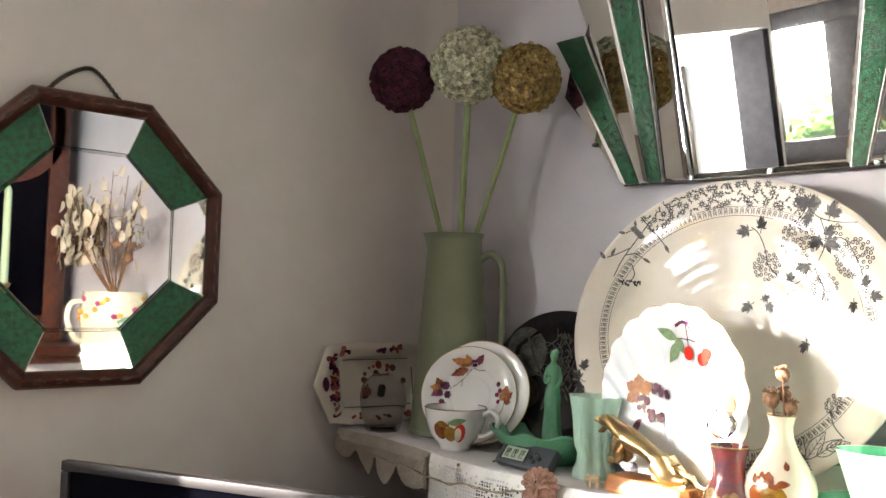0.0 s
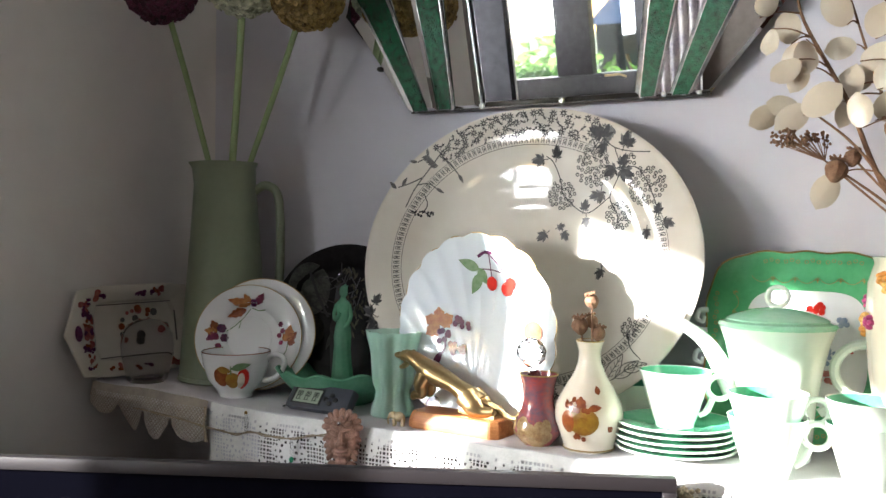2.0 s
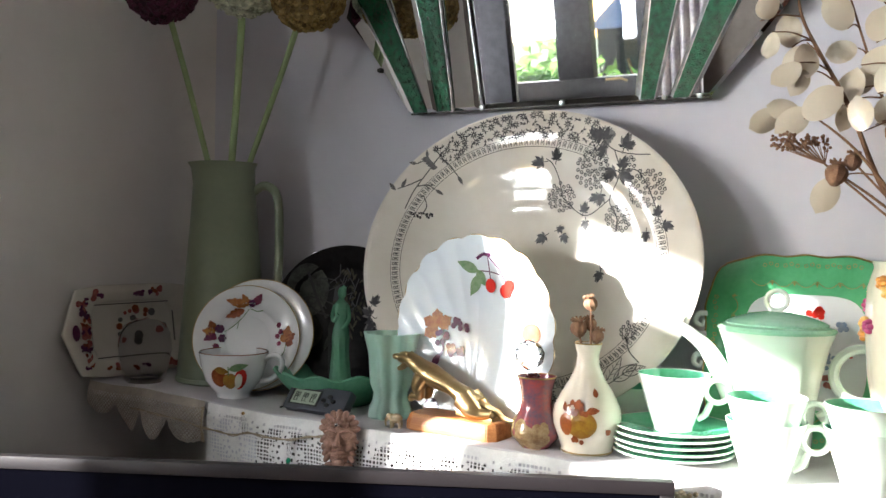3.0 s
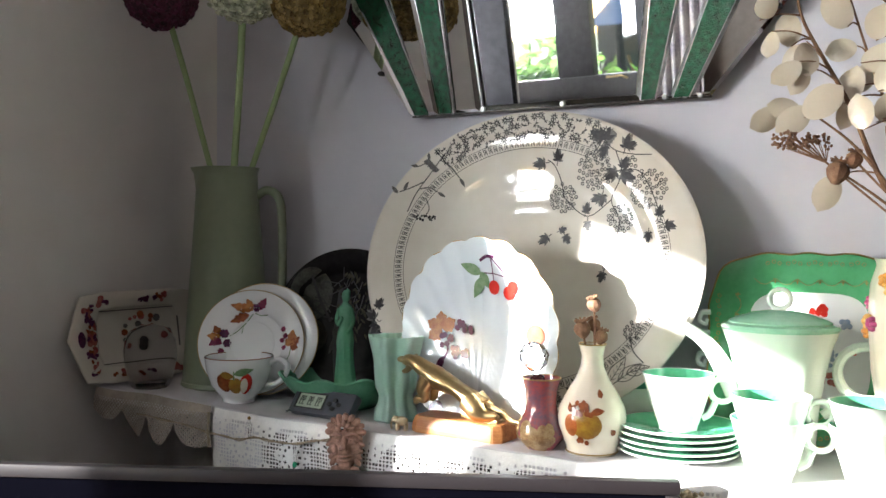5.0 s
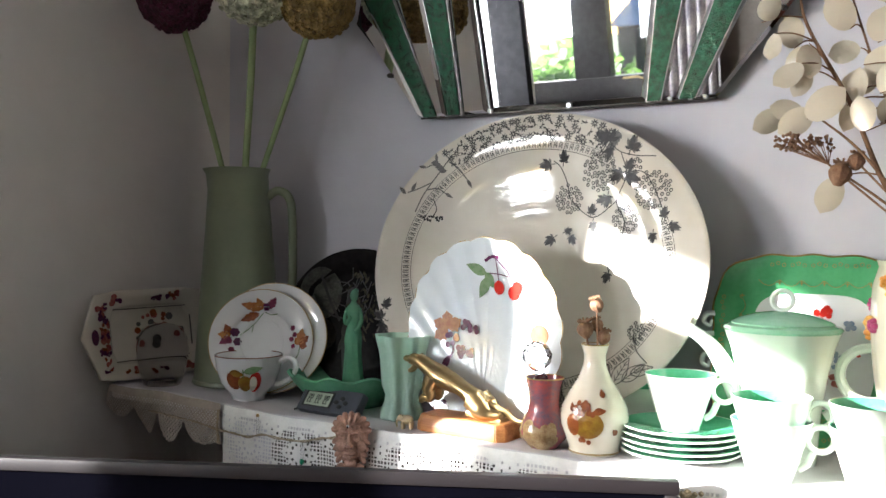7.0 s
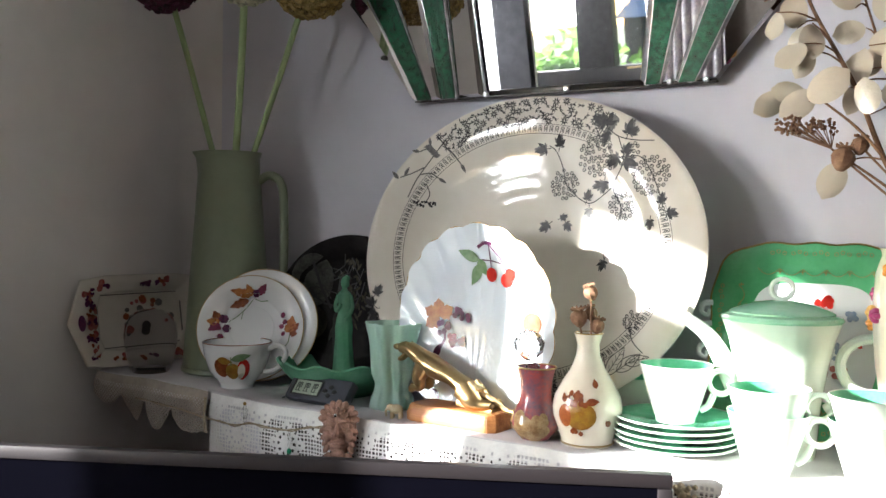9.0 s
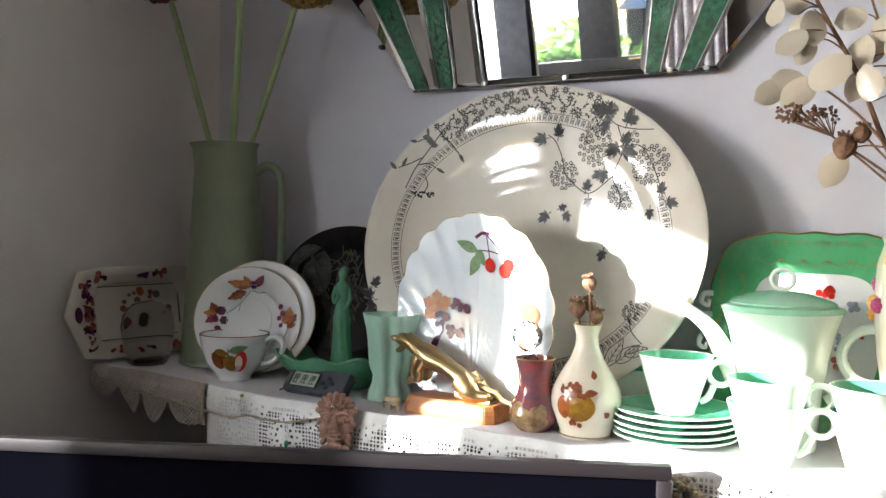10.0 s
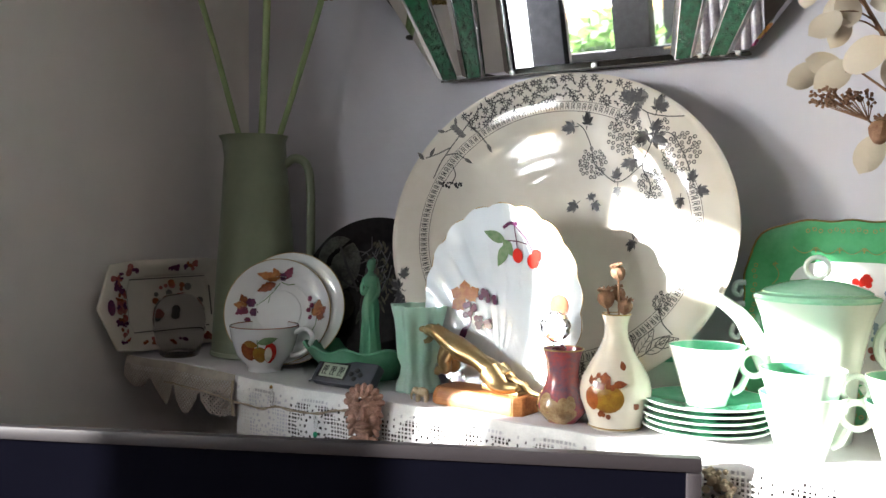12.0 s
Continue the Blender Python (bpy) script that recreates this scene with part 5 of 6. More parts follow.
def poppy_head(base, head, r, seed):
    p = thing("poppy_head", Matrix.Translation(base), "dried brown poppy seed head on a thin stalk", "dried flower", "dried poppy heads in the vase")
    hd = Vector(head) - Vector(base)
    part("stalk", tube(smooth_path([(0, 0, 0), hd * 0.5 + Vector((0.002, 0, 0)), hd], 5), 0.0013, 6), M_POPPY, p)
    m = Matrix.Translation(hd) @ pose(0, 0, 0, 18 * math.sin(seed), 20 * math.cos(seed * 2.3), 0)
    part("pod", lathe([(0, -r * 1.2), (r * 0.35, -r * 1.1), (r * 0.85, -r * 0.5), (r, 0), (r * 0.85, r * 0.55), (r * 0.5, r * 0.85), (0, r * 0.9)], 18, m=m, shape=lambda a, q, z: 1 + 0.05 * math.cos(9 * a)), M_POPPY, p)
    bm = bmesh.new()
    for k in range(9):
        a = 2 * math.pi * k / 9
        add_tube(bm, [m @ Vector((0, 0, r * 1.0)), m @ Vector((r * 0.85 * math.cos(a), r * 0.85 * math.sin(a), r * 1.15))], [0.0008, 0.0013], 5)
    add_lathe(bm, [(0, r * 0.85), (r * 0.7, r * 1.0), (0.0, r * 1.12)], 18, m=m)
    part("crown", bm, M_POPPY, p)


poppy_head((-0.355, -0.203, SH + 0.05), (-0.352, -0.207, 1.3505), 0.0078, 1)
poppy_head((-0.355, -0.203, SH + 0.05), (-0.366, -0.206, 1.322), 0.0095, 2)
poppy_head((-0.355, -0.203, SH + 0.05), (-0.346, -0.200, 1.314), 0.0078, 3)
poppy_head((-0.355, -0.203, SH + 0.05), (-0.358, -0.190, 1.326), 0.0075, 4)

# ---- green deco tea set ----


def deco_cup(m, label, group="green deco teacups"):
    c = thing("teacup", m, label, "teacup", group)
    out = [(0, 0.002), (0.0195, 0.002), (0.021, 0.0), (0.0215, 0.004), (0.024, 0.010), (0.030, 0.030), (0.036, 0.050), (0.0395, 0.062)]
    part("bowl", lathe(out + [(0.0385, 0.0622), (0.0382, 0.0605)], 56), M_GDECO, c, "white outside with pale green shading")
    part("lining", lathe([(0.0383, 0.0612), (0.0345, 0.050), (0.0285, 0.030), (0.022, 0.011), (0, 0.007)], 56), M_GRIM, c, "jade green inside")
    part("handle", ring_handle(0.0125, 0.0032, (0.047, 0, 0.044), [(0.040, 0, 0.031), (0.034, 0, 0.018), (0.026, 0, 0.012)]), M_GDECO, c, "ring handle")
    return c


def deco_saucer(m):
    s = thing("saucer", m, "green and white deco saucer in a stack", "saucer", "stack of green saucers")
    r = 0.0665
    top = [(0, 0.0035), (0.030, 0.0035), (0.034, 0.005), (0.050, 0.0078), (0.0645, 0.0100)]
    part("upper_side", lathe(top, 64), M_GRIM, s, "jade green upper side")
    part("under_side", lathe([(0.0645, 0.0100), (r, 0.0102), (0.0662, 0.0082), (0.050, 0.0045), (0.036, 0.0008), (0.034, 0.0), (0, 0.0005)], 64), M_GDECO, s, "white underside and rim")
    return s


ST = (-0.266, -0.172)
for i in range(5):
    deco_saucer(pose(ST[0] + 0.0012 * math.sin(i * 2.1), ST[1] + 0.001 * math.cos(i * 1.7), SH + 0.0068 * i, 0, 0, 37 * i))
deco_cup(pose(ST[0], ST[1], SH + 0.0309, 0, 0, 18), "white and jade deco teacup on the stack of saucers")
deco_cup(pose(-0.340, -0.085, SH), "white and jade deco teacup behind the fruit vase")
for cx, cy, yaw in ((-0.160, -0.222, 15), (-0.068, -0.215, 20)):
    deco_cup(pose(cx, cy, SH, 0, 0, yaw), "white and jade deco teacup with another stacked in it")
    deco_cup(pose(cx, cy, SH + 0.0235, 0, 0, yaw + 6), "white and jade deco teacup stacked in another")


def deco_teapot():
    t = thing("teapot", pose(-0.165, -0.136, SH, 0, 0, 8) @ Matrix.Diagonal((1, 1, 0.955, 1)), "conical jade and white deco teapot with ring knob and handle", "teapot")
    out = [(0, 0.003), (0.033, 0.003), (0.036, 0.0), (0.037, 0.004), (0.038, 0.020), (0.041, 0.060), (0.047, 0.100), (0.054, 0.132), (0.0605, 0.150), (0.0615, 0.153), (0.0595, 0.156), (0.052, 0.158)]
    bm = lathe(out, 72, shape=lambda a, r, z: 1 + 0.004 * math.cos(24 * a))
    part("body", bm, M_GDECO, t, "pale green and white conical body")
    lid = part("lid", lathe([(0.053, 0.158), (0.054, 0.160), (0.050, 0.1625), (0.044, 0.165), (0.030, 0.1695), (0.012, 0.1725), (0, 0.173)], 56), M_GLID, t, "jade green lid")
    part("ring_knob", ring_handle(0.0110, 0.0026, (0, 0, 0.1852)), M_GDECO, lid)
    part("shoulder_band", lathe([(0.0608, 0.1505), (0.0622, 0.153), (0.0600, 0.1565), (0.0535, 0.1585)], 72), M_GLID, t, "jade green shoulder band")
    part("spout", tube(smooth_path([(-0.042, 0, 0.072), (-0.056, 0, 0.098), (-0.074, 0, 0.128), (-0.096, 0, 0.146), (-0.106, 0, 0.148)], 7), [0.0145, 0.0115, 0.009, 0.0072, 0.006], 16), M_GDECO, t)
    part("handle", ring_handle(0.030, 0.0055, (0.088, 0, 0.105), [(0.070, 0, 0.080), (0.054, 0, 0.062), (0.044, 0, 0.055)]), M_GDECO, t, "large ring handle")


deco_teapot()


def green_plate():
    r = 0.118
    sc = 0.955
    tilt = 12
    p = thing("square_plate", leaning(-0.148, -0.040, SH + sc * r * math.cos(radians(tilt)) + 0.002, tilt, 4) @ Matrix.Scale(sc, 4), "square green cake plate with white flowered centre and gilt edge", "plate")

    def sq(a, q=3.4):
        return 1 / (abs(math.cos(a)) ** q + abs(math.sin(a)) ** q) ** (1 / q)

    def shape(a, r_, z):
        k = r_ / r
        return (sq(a, 4.2) * 1.0 + 0.012 * math.cos(16 * a) * max(0, k - 0.7) / 0.3)
    ground = [(0.070, 0.0015), (0.074, 0.003), (0.082, 0.008), (0.100, 0.012), (0.116, 0.0135)]
    under = [(0.118, 0.0125), (0.116, 0.0105), (0.082, 0.005), (0.070, -0.003), (0, -0.003)]
    part("green_border", lathe(ground + under, 96, shape=shape), M_GPLATE, p, "green ground border")
    part("white_centre", lathe([(0.0705, 0.0019), (0.05, 0.0012), (0, 0.001)], 96, shape=shape), M_WHITE, p, "white centre")
    rim = [(0.1175 * shape(2 * math.pi * i / 96, r, 0) * math.cos(2 * math.pi * i / 96), 0.1175 * shape(2 * math.pi * i / 96, r, 0) * math.sin(2 * math.pi * i / 96), 0.0132) for i in range(96)]
    part("gilt_rim", tube(rim, 0.0012, 6, closed=True), M_GOLD, p)

    def place(x, y):
        a = math.atan2(y, x)
        q = math.hypot(x, y) / sq(a, 4.2)
        return Vector((x, y, float(np.interp(q, [0, 0.07, 0.074, 0.082, 0.1, 0.116], [0.001, 0.002, 0.003, 0.008, 0.012, 0.0135])))), Vector((0, 0, 1))
    for k in range(4):
        gilt = []
        for j in (-2, -1, 0, 1, 2):
            c, s = math.cos(math.pi / 2 * k), math.sin(math.pi / 2 * k)
            pts = [(j * 0.026 + 0.012 * u, 0.086 - 0.007 * (1 - u * u)) for u in np.linspace(-1, 1, 8)]
            pts = [(c * x - s * y, s * x + c * y) for x, y in pts]
            gilt += line2d(pts, 0.0007)
            x, y = j * 0.026 + 0.013, 0.083
            gilt += line2d([(c * x - s * (y - .003), s * x + c * (y - .003)), (c * x - s * (y + .003), s * x + c * (y + .003))], 0.0012)
            gilt += line2d([(c * (x - .002) - s * y, s * (x - .002) + c * y), (c * (x + .002) - s * y, s * (x + .002) + c * y)], 0.0012)
            for e in range(3):
                x, y = j * 0.024 + 0.007 * e, 0.105 + 0.002 * (e % 2)
                gilt += ring2d(c * x - s * y, s * x + c * y, 0.0022, 0.0007, 7)
        part("gilt_festoon", decal(gilt, place, 0.0006), M_GOLD, p, "thin gilt festoon", smooth=False)
    rnd = random.Random(5)
    part("red_flower", decal([disc2d(0.012 + rnd.uniform(-.008, .008), 0.048 + rnd.uniform(-.005, .006), .004, 8) for _ in range(9)], place, 0.0006), M_RED, p, "painted red flower", smooth=False)
    part("red_bud", decal([leaf2d(0.052, 0.0, 0.010, 0.005, radians(30), 5), leaf2d(0.055, -0.004, 0.009, 0.005, radians(150), 5)], place, 0.0006), M_RED, p, "painted red bud", smooth=False)
    part("pink_flower", decal([disc2d(0.03 + rnd.uniform(-.006, .006), -0.035 + rnd.uniform(-.006, .006), .004, 8) for _ in range(7)], place, 0.0006), M_PINK, p, "painted pink flower", smooth=False)
    M_BLUEF = mat("painted_blue_flower", (0.20, 0.28, 0.42), 0.25, 0.0, (0.36, 0.40, 0.48), 200, coat=0.4)
    part("blue_flower", decal([disc2d(0.042 + rnd.uniform(-.006, .006), 0.032 + rnd.uniform(-.004, .004), .0035, 8) for _ in range(6)], place, 0.0007), M_BLUEF, p, "painted blue flower", smooth=False)
    part("blue_sprig", decal([disc2d(0.030 + rnd.uniform(-.006, .006), 0.0 + rnd.uniform(-.02, .01), .003, 8) for _ in range(8)], place, 0.0007), M_BLUEF, p, "painted blue sprig", smooth=False)
    for s in (-1, 1):
        bm = bmesh.new()
        for k in range(3):
            y0 = 0.028 - 0.026 * k
            add_tube(bm, smooth_path([(s * 0.116, y0 + 0.012, 0.012), (s * 0.126, y0 + 0.010, 0.016), (s * 0.128, y0, 0.017), (s * 0.121, y0 - 0.004, 0.016), (s * 0.119, y0 + 0.003, 0.015)], 5), [0.0042, 0.0036, 0.003, 0.0022], 8)
        part("lug_handle", bm, M_WHITE, p, "white scrolled lug handle")


green_plate()

# ---- dried honesty in a flowered pot ----
M_MARIGOLD = mat("marigold_glaze", (0.72, 0.33, 0.06), 0.3, 0.0, (0.60, 0.22, 0.04), 90, coat=0.3)
M_MARIGOLD_PALE = mat("pale_marigold_glaze", (0.78, 0.48, 0.14), 0.3, 0.0, (0.66, 0.36, 0.08), 90, coat=0.3)
M_MAGENTA = mat("magenta_glaze", (0.50, 0.07, 0.20), 0.3, 0.0, (0.36, 0.04, 0.14), 90, coat=0.3)
M_POT = mat("cream_pot", (0.74, 0.68, 0.55), 0.2, scale=14, coat=0.4)
PC = Vector((0.012, -0.136, SH))


def honesty_pot():
    p = thing("flower_pot", pose(*PC) @ Matrix.Diagonal((1, 1, 0.87, 1)), "cream pottery jug with raised orange and pink flowers, holding dried stems", "vase")
    prof = [(0, 0.004), (0.062, 0.0), (0.066, 0.004), (0.076, 0.05), (0.086, 0.12), (0.090, 0.18), (0.088, 0.225), (0.082, 0.248), (0.084, 0.256), (0.080, 0.256), (0.078, 0.245), (0.084, 0.18), (0.07, 0.03), (0, 0.012)]
    part("body", lathe(prof, 56, shape=lambda a, r, z: 1 + 0.01 * math.cos(12 * a)), M_POT, p)
    part("handle", tube(smooth_path([(0.0, -0.082, 0.225), (0.0, -0.118, 0.218), (0.0, -0.128, 0.17), (0.0, -0.105, 0.11), (0.0, -0.082, 0.10)], 7), 0.008, 10), M_POT, p)
    zs, rs = [q[1] for q in prof[2:9]], [q[0] for q in prof[2:9]]
    rnd = random.Random(21)
    for k in range(36):
        a = 2 * math.pi * (k / 36) + rnd.uniform(-.1, .1)
        z = rnd.uniform(0.165, 0.24)
        r = float(np.interp(z, zs, rs))
        bm = bmesh.new()
        n = Vector((math.cos(a), math.sin(a), 0))
        tq = Vector((-math.sin(a), math.cos(a), 0))
        for j in range(5):
            b = 2 * math.pi * j / 5
            c = n * (r + 0.002) + tq * 0.0055 * math.cos(b) + Vector((0, 0, z + 0.0055 * math.sin(b)))
            add_blob(bm, c, 0.0042, 2, (1, 1, 0.9))
        add_blob(bm, n * (r + 0.004) + Vector((0, 0, z)), 0.0042, 2)
        part("raised_flower", bm, (M_MARIGOLD, M_MARIGOLD_PALE, M_MAGENTA)[k % 3], p, ("orange", "yellow", "pink")[k % 3] + " moulded flower")


honesty_pot()
M_HONESTY = mat("honesty_disc", (0.68, 0.60, 0.47), 0.26, 0.0, (0.66, 0.58, 0.46), 60, spec=0.6, coat=0.3, vary=0.2, bump=0.15)
_hb = M_HONESTY.node_tree.nodes["Principled BSDF"]
_hb.inputs["Transmission Weight"].default_value = 0.12
M_TWIG = mat("dry_twig", (0.24, 0.13, 0.07), 0.8, 0.0, (0.14, 0.07, 0.035), 80, bump=0.3)


def disc_leaf(bm, c, r, ang, normal, rnd):
    """A papery oval seed disc, slightly cupped, with a short point."""
    n = Vector(normal).normalized()
    u = Vector((math.cos(ang), 0, math.sin(ang)))
    u = (u - n * u.dot(n)).normalized()
    w = n.cross(u)
    mid = [bm.verts.new(Vector(c) + n * 0.0012), bm.verts.new(Vector(c) - n * 0.0006)]
    ring = []
    ph = rnd.random() * 6
    for k in range(18):
        a = 2 * math.pi * k / 18
        e = 1.0 + (0.14 if k == 0 else 0)
        ring.append(bm.verts.new(Vector(c) + r * e * (1.18 * math.cos(a) * u + 0.88 * math.sin(a) * w) + n * 0.0022 * math.sin(2 * a + ph)))
    for k in range(18):
        j = (k + 1) % 18
        bm.faces.new((mid[0], ring[k], ring[j]))
        bm.faces.new((mid[1], ring[j], ring[k]))


def honesty_stem(path, discs, seed, r0=0.0026):
    """One dried stem: a twig, side twigs and its seed discs (x, z, radius, turn in degrees)."""
    rnd = random.Random(seed)
    base = Vector(path[0])
    h = thing("honesty_stem", Matrix.Translation(base), "dried honesty stem with papery cream seed discs", "dried flower", "dried stems in the flowered pot")
    line = smooth_path([Vector(q) - base for q in path], 8)
    part("twig", tube(line, [r0, r0 * 0.7, r0 * 0.35], 7), M_TWIG, h)
    for x, z, r, turn in discs:
        y = path[-1][1] + rnd.uniform(-0.030, 0.025)
        c = Vector((x, y, z)) - base
        near = min(line[len(line) // 4:], key=lambda q: (q - c - Vector((0, 0, -0.02))).length)
        a = radians(turn)
        tip = c - Vector((math.cos(a), 0, math.sin(a))) * r * 1.1
        part("side_twig", tube(smooth_path([near, (near + tip) / 2 + Vector((0, 0, 0.004)), tip], 4), [0.0011, 0.0006], 5), M_TWIG, h)
        bm = bmesh.new()
        disc_leaf(bm, c, r * 0.92, a, (rnd.uniform(-.35, .6), -1, rnd.uniform(-.3, .3)), rnd)
        part("seed_disc", bm, M_HONESTY, h)


top = PC + Vector((0, 0, 0.20))
honesty_stem([top, (-0.058, -0.15, 1.47), (-0.098, -0.15, 1.567), (-0.142, -0.15, 1.655), (-0.150, -0.15, 1.70)],
             [(-0.176, 1.671, 0.0145, 62), (-0.157, 1.648, 0.0165, 100), (-0.172, 1.630, 0.0125, 265), (-0.153, 1.618, 0.0155, 255), (-0.137, 1.613, 0.0165, 270), (-0.155, 1.598, 0.0155, 220), (-0.144, 1.590, 0.0130, 240)], 1, 0.0034)
honesty_stem([top, (-0.045, -0.16, 1.46), (-0.090, -0.16, 1.52), (-0.135, -0.16, 1.560)],
             [(-0.181, 1.556, 0.0165, 200), (-0.162, 1.566, 0.0150, 170), (-0.151, 1.551, 0.0175, 215), (-0.121, 1.567, 0.0205, 40), (-0.119, 1.474, 0.0175, 245)], 2)
honesty_stem([top, (-0.040, -0.13, 1.50), (-0.075, -0.13, 1.60), (-0.105, -0.13, 1.70)],
             [(-0.110, 1.664, 0.0185, 120), (-0.108, 1.627, 0.0150, 190), (-0.097, 1.586, 0.0180, 75), (-0.088, 1.596, 0.0150, 60), (-0.102, 1.558, 0.0140, 250), (-0.118, 1.69, 0.015, 100)], 3)
honesty_stem([top, (-0.02, -0.15, 1.50), (-0.045, -0.15, 1.60), (-0.07, -0.15, 1.72)],
             [(-0.085, 1.554, 0.0160, 100), (-0.068, 1.642, 0.0170, 80), (-0.067, 1.613, 0.0190, 10), (-0.061, 1.588, 0.0150, 60), (-0.058, 1.562, 0.0190, 45), (-0.06, 1.68, 0.017, 30)], 4)
honesty_stem([top, (0.03, -0.15, 1.52), (0.04, -0.15, 1.62), (0.03, -0.15, 1.74)],
             [(0.0, 1.56, 0.018, 100), (0.05, 1.60, 0.018, 60), (-0.01, 1.63, 0.018, 120), (0.06, 1.66, 0.018, 40), (0.02, 1.70, 0.018, 80), (0.0, 1.74, 0.017, 110), (-0.02, 1.585, 0.018, 150)], 5)
honesty_stem([top, (0.06, -0.15, 1.50), (0.10, -0.16, 1.58), (0.13, -0.16, 1.66)],
             [(0.09, 1.55, 0.018, 30), (0.13, 1.58, 0.018, 20), (0.10, 1.62, 0.018, 80), (0.15, 1.64, 0.018, 50), (0.12, 1.69, 0.017, 90), (0.07, 1.53, 0.018, 140)], 6)
rnd = random.Random(90)
for k in range(9):   # the fuller side of the bunch, turned to the room
    ex, ey, ez = rnd.uniform(0.05, 0.18), rnd.uniform(-0.26, -0.08), rnd.uniform(1.54, 1.70)
    ds = [(ex + rnd.uniform(-.05, .05), ez + rnd.uniform(-.09, .03), rnd.uniform(.017, .024), rnd.uniform(0, 360)) for _ in range(19)]
    honesty_stem([top, (0.03 + (ex - 0.03) * 0.4, -0.15 + (ey + 0.15) * 0.5, 1.49), (ex, ey, ez)], ds, 100 + k)
poppy_head(tuple(top), (-0.107, -0.155, 1.495), 0.0115, 5)
poppy_head(tuple(top), (-0.092, -0.150, 1.508), 0.0085, 6)
poppy_head(tuple(top), (-0.050, -0.165, 1.535), 0.013, 7)

# flat dried umbel
um = thing("dried_umbel", Matrix.Translation(top), "flat brown dried flower umbel on a thin stalk", "dried flower", "dried stems in the flowered pot")
bm = bmesh.new()
rnd = random.Random(31)
hub = Vector((-0.118, -0.155, 1.505)) - top
add_tube(bm, smooth_path([(0, 0, 0), hub * 0.5 + Vector((0, 0, 0.01)), hub], 6), [0.0022, 0.0012], 6)
part("stalk", bm, M_TWIG, um)
bm = bmesh.new()
for k in range(22):
    d = Vector((-0.028 + rnd.uniform(-.022, .030), rnd.uniform(-.02, .02), 0.022 + rnd.uniform(-.004, .008)))
    add_tube(bm, [hub, hub + d], 0.0005, 4)
    for j in range(6):
        add_blob(bm, hub + d + Vector([rnd.uniform(-.004, .004) for _ in range(3)]), 0.0018, 1)
part("umbel", bm, M_POPPY, um)

# ---- lace along the shelf ----
def lace(name, label, material, panel, x0, x1, drop, cell, solid, wave, seed, hem):
    """A hanging lace strip; solid(u, v) says where the thread is closed, v measured down from the shelf edge."""
    nx, nz = int((x1 - x0) / cell), int((drop + 0.02) / cell)
    verts, idx, faces = [], {}, []

    def vert(i, k):
        if (i, k) not in idx:
            x = x0 + i * cell
            v = k * cell
            y = shelf_front(x) - 0.006 - 0.004 * wave * (math.sin(x * 38 + seed) + 0.5 * math.sin(x * 91)) * min(1, v / drop) - 0.004 * min(1, v / 0.02)
            idx[i, k] = len(verts)
            verts.append((x, y, shelf_z(x) + 0.001 - v + 0.0006 * math.sin(x * 60)))
        return idx[i, k]
    for i in range(nx):
        for k in range(nz):
            u, v = x0 + (i + 0.5) * cell, (k + 0.5) * cell
            if v < hem(u) and solid(u, v, i, k):
                faces.append((vert(i, k), vert(i, k + 1), vert(i + 1, k + 1), vert(i + 1, k)))
    th = thing(name, pose(x0, shelf_front(x0), SH), label, "lace")
    groups = {}
    for f in faces:
        x, z = verts[f[0]][0], verts[f[0]][2]
        groups.setdefault("header_band" if shelf_z(x) - z < 0.009 else ("lace_panel", int((x - x0) / panel)), []).append(f)
    org = th.matrix_basis.translation
    for key, fs in groups.items():
        nm = key if isinstance(key, str) else key[0]
        used = {v: i for i, v in enumerate(sorted({v for f in fs for v in f}))}
        me = bpy.data.meshes.new(nm)
        me.from_pydata([tuple(Vector(verts[v]) - org) for v in used], [], [tuple(used[v] for v in f) for f in fs])
        me.materials.append(material)
        ob = new(nm, me)
        ob.parent = th
    return th


def front_lace(u, v, i, k):
    """Closed cloth with flowers, crossed by diagonal bands of square mesh."""
    if v < 0.010 or v > 0.084:
        return True
    q = abs(((u / 0.088) % 1.0) - 0.5) * 2
    e = abs(v - 0.046) / 0.046
    if 0.70 < q + e < 1.18 or (q > 0.86 and e < 0.25):
        x, y = (u / 0.0050) % 1.0, (v / 0.0050) % 1.0
        return not (0.28 < x < 0.86 and 0.28 < y < 0.86)
    # eyelets round the flower in the middle of each diamond
    x, y = (((u / 0.088) % 1.0) - 0.5) * 0.088, v - 0.046
    r, t = math.hypot(x, y), math.atan2(y, x)
    if abs(r - 0.013) < 0.0019 and math.cos(10 * t) > 0.25:
        return False
    if abs(r - 0.021) < 0.0014 and math.cos(16 * t) > 0.55:
        return False
    if q + e >= 1.18:
        x, y = (u / 0.0100) % 1.0, (v / 0.0090 + 0.5 * (int(u / 0.0100) % 2)) % 1.0
        return not (abs(x - 0.5) < 0.13 and abs(y - 0.5) < 0.16)
    return True


lace("lace_edging", "white cotton filet lace hanging along the mantel edge", M_LACE, 0.105, -0.888, 0.32, 0.09, 0.0011, front_lace, 1.0, 0.4, lambda u: 0.086 + 0.004 * abs(math.sin(u * 60)))


def side_lace(u, v, i, k):
    if v < 0.012:
        return True
    x, y = ((u + v) / 0.0062) % 1.0, ((u - v) / 0.0062) % 1.0
    return not (0.28 < x < 0.80 and 0.28 < y < 0.80)


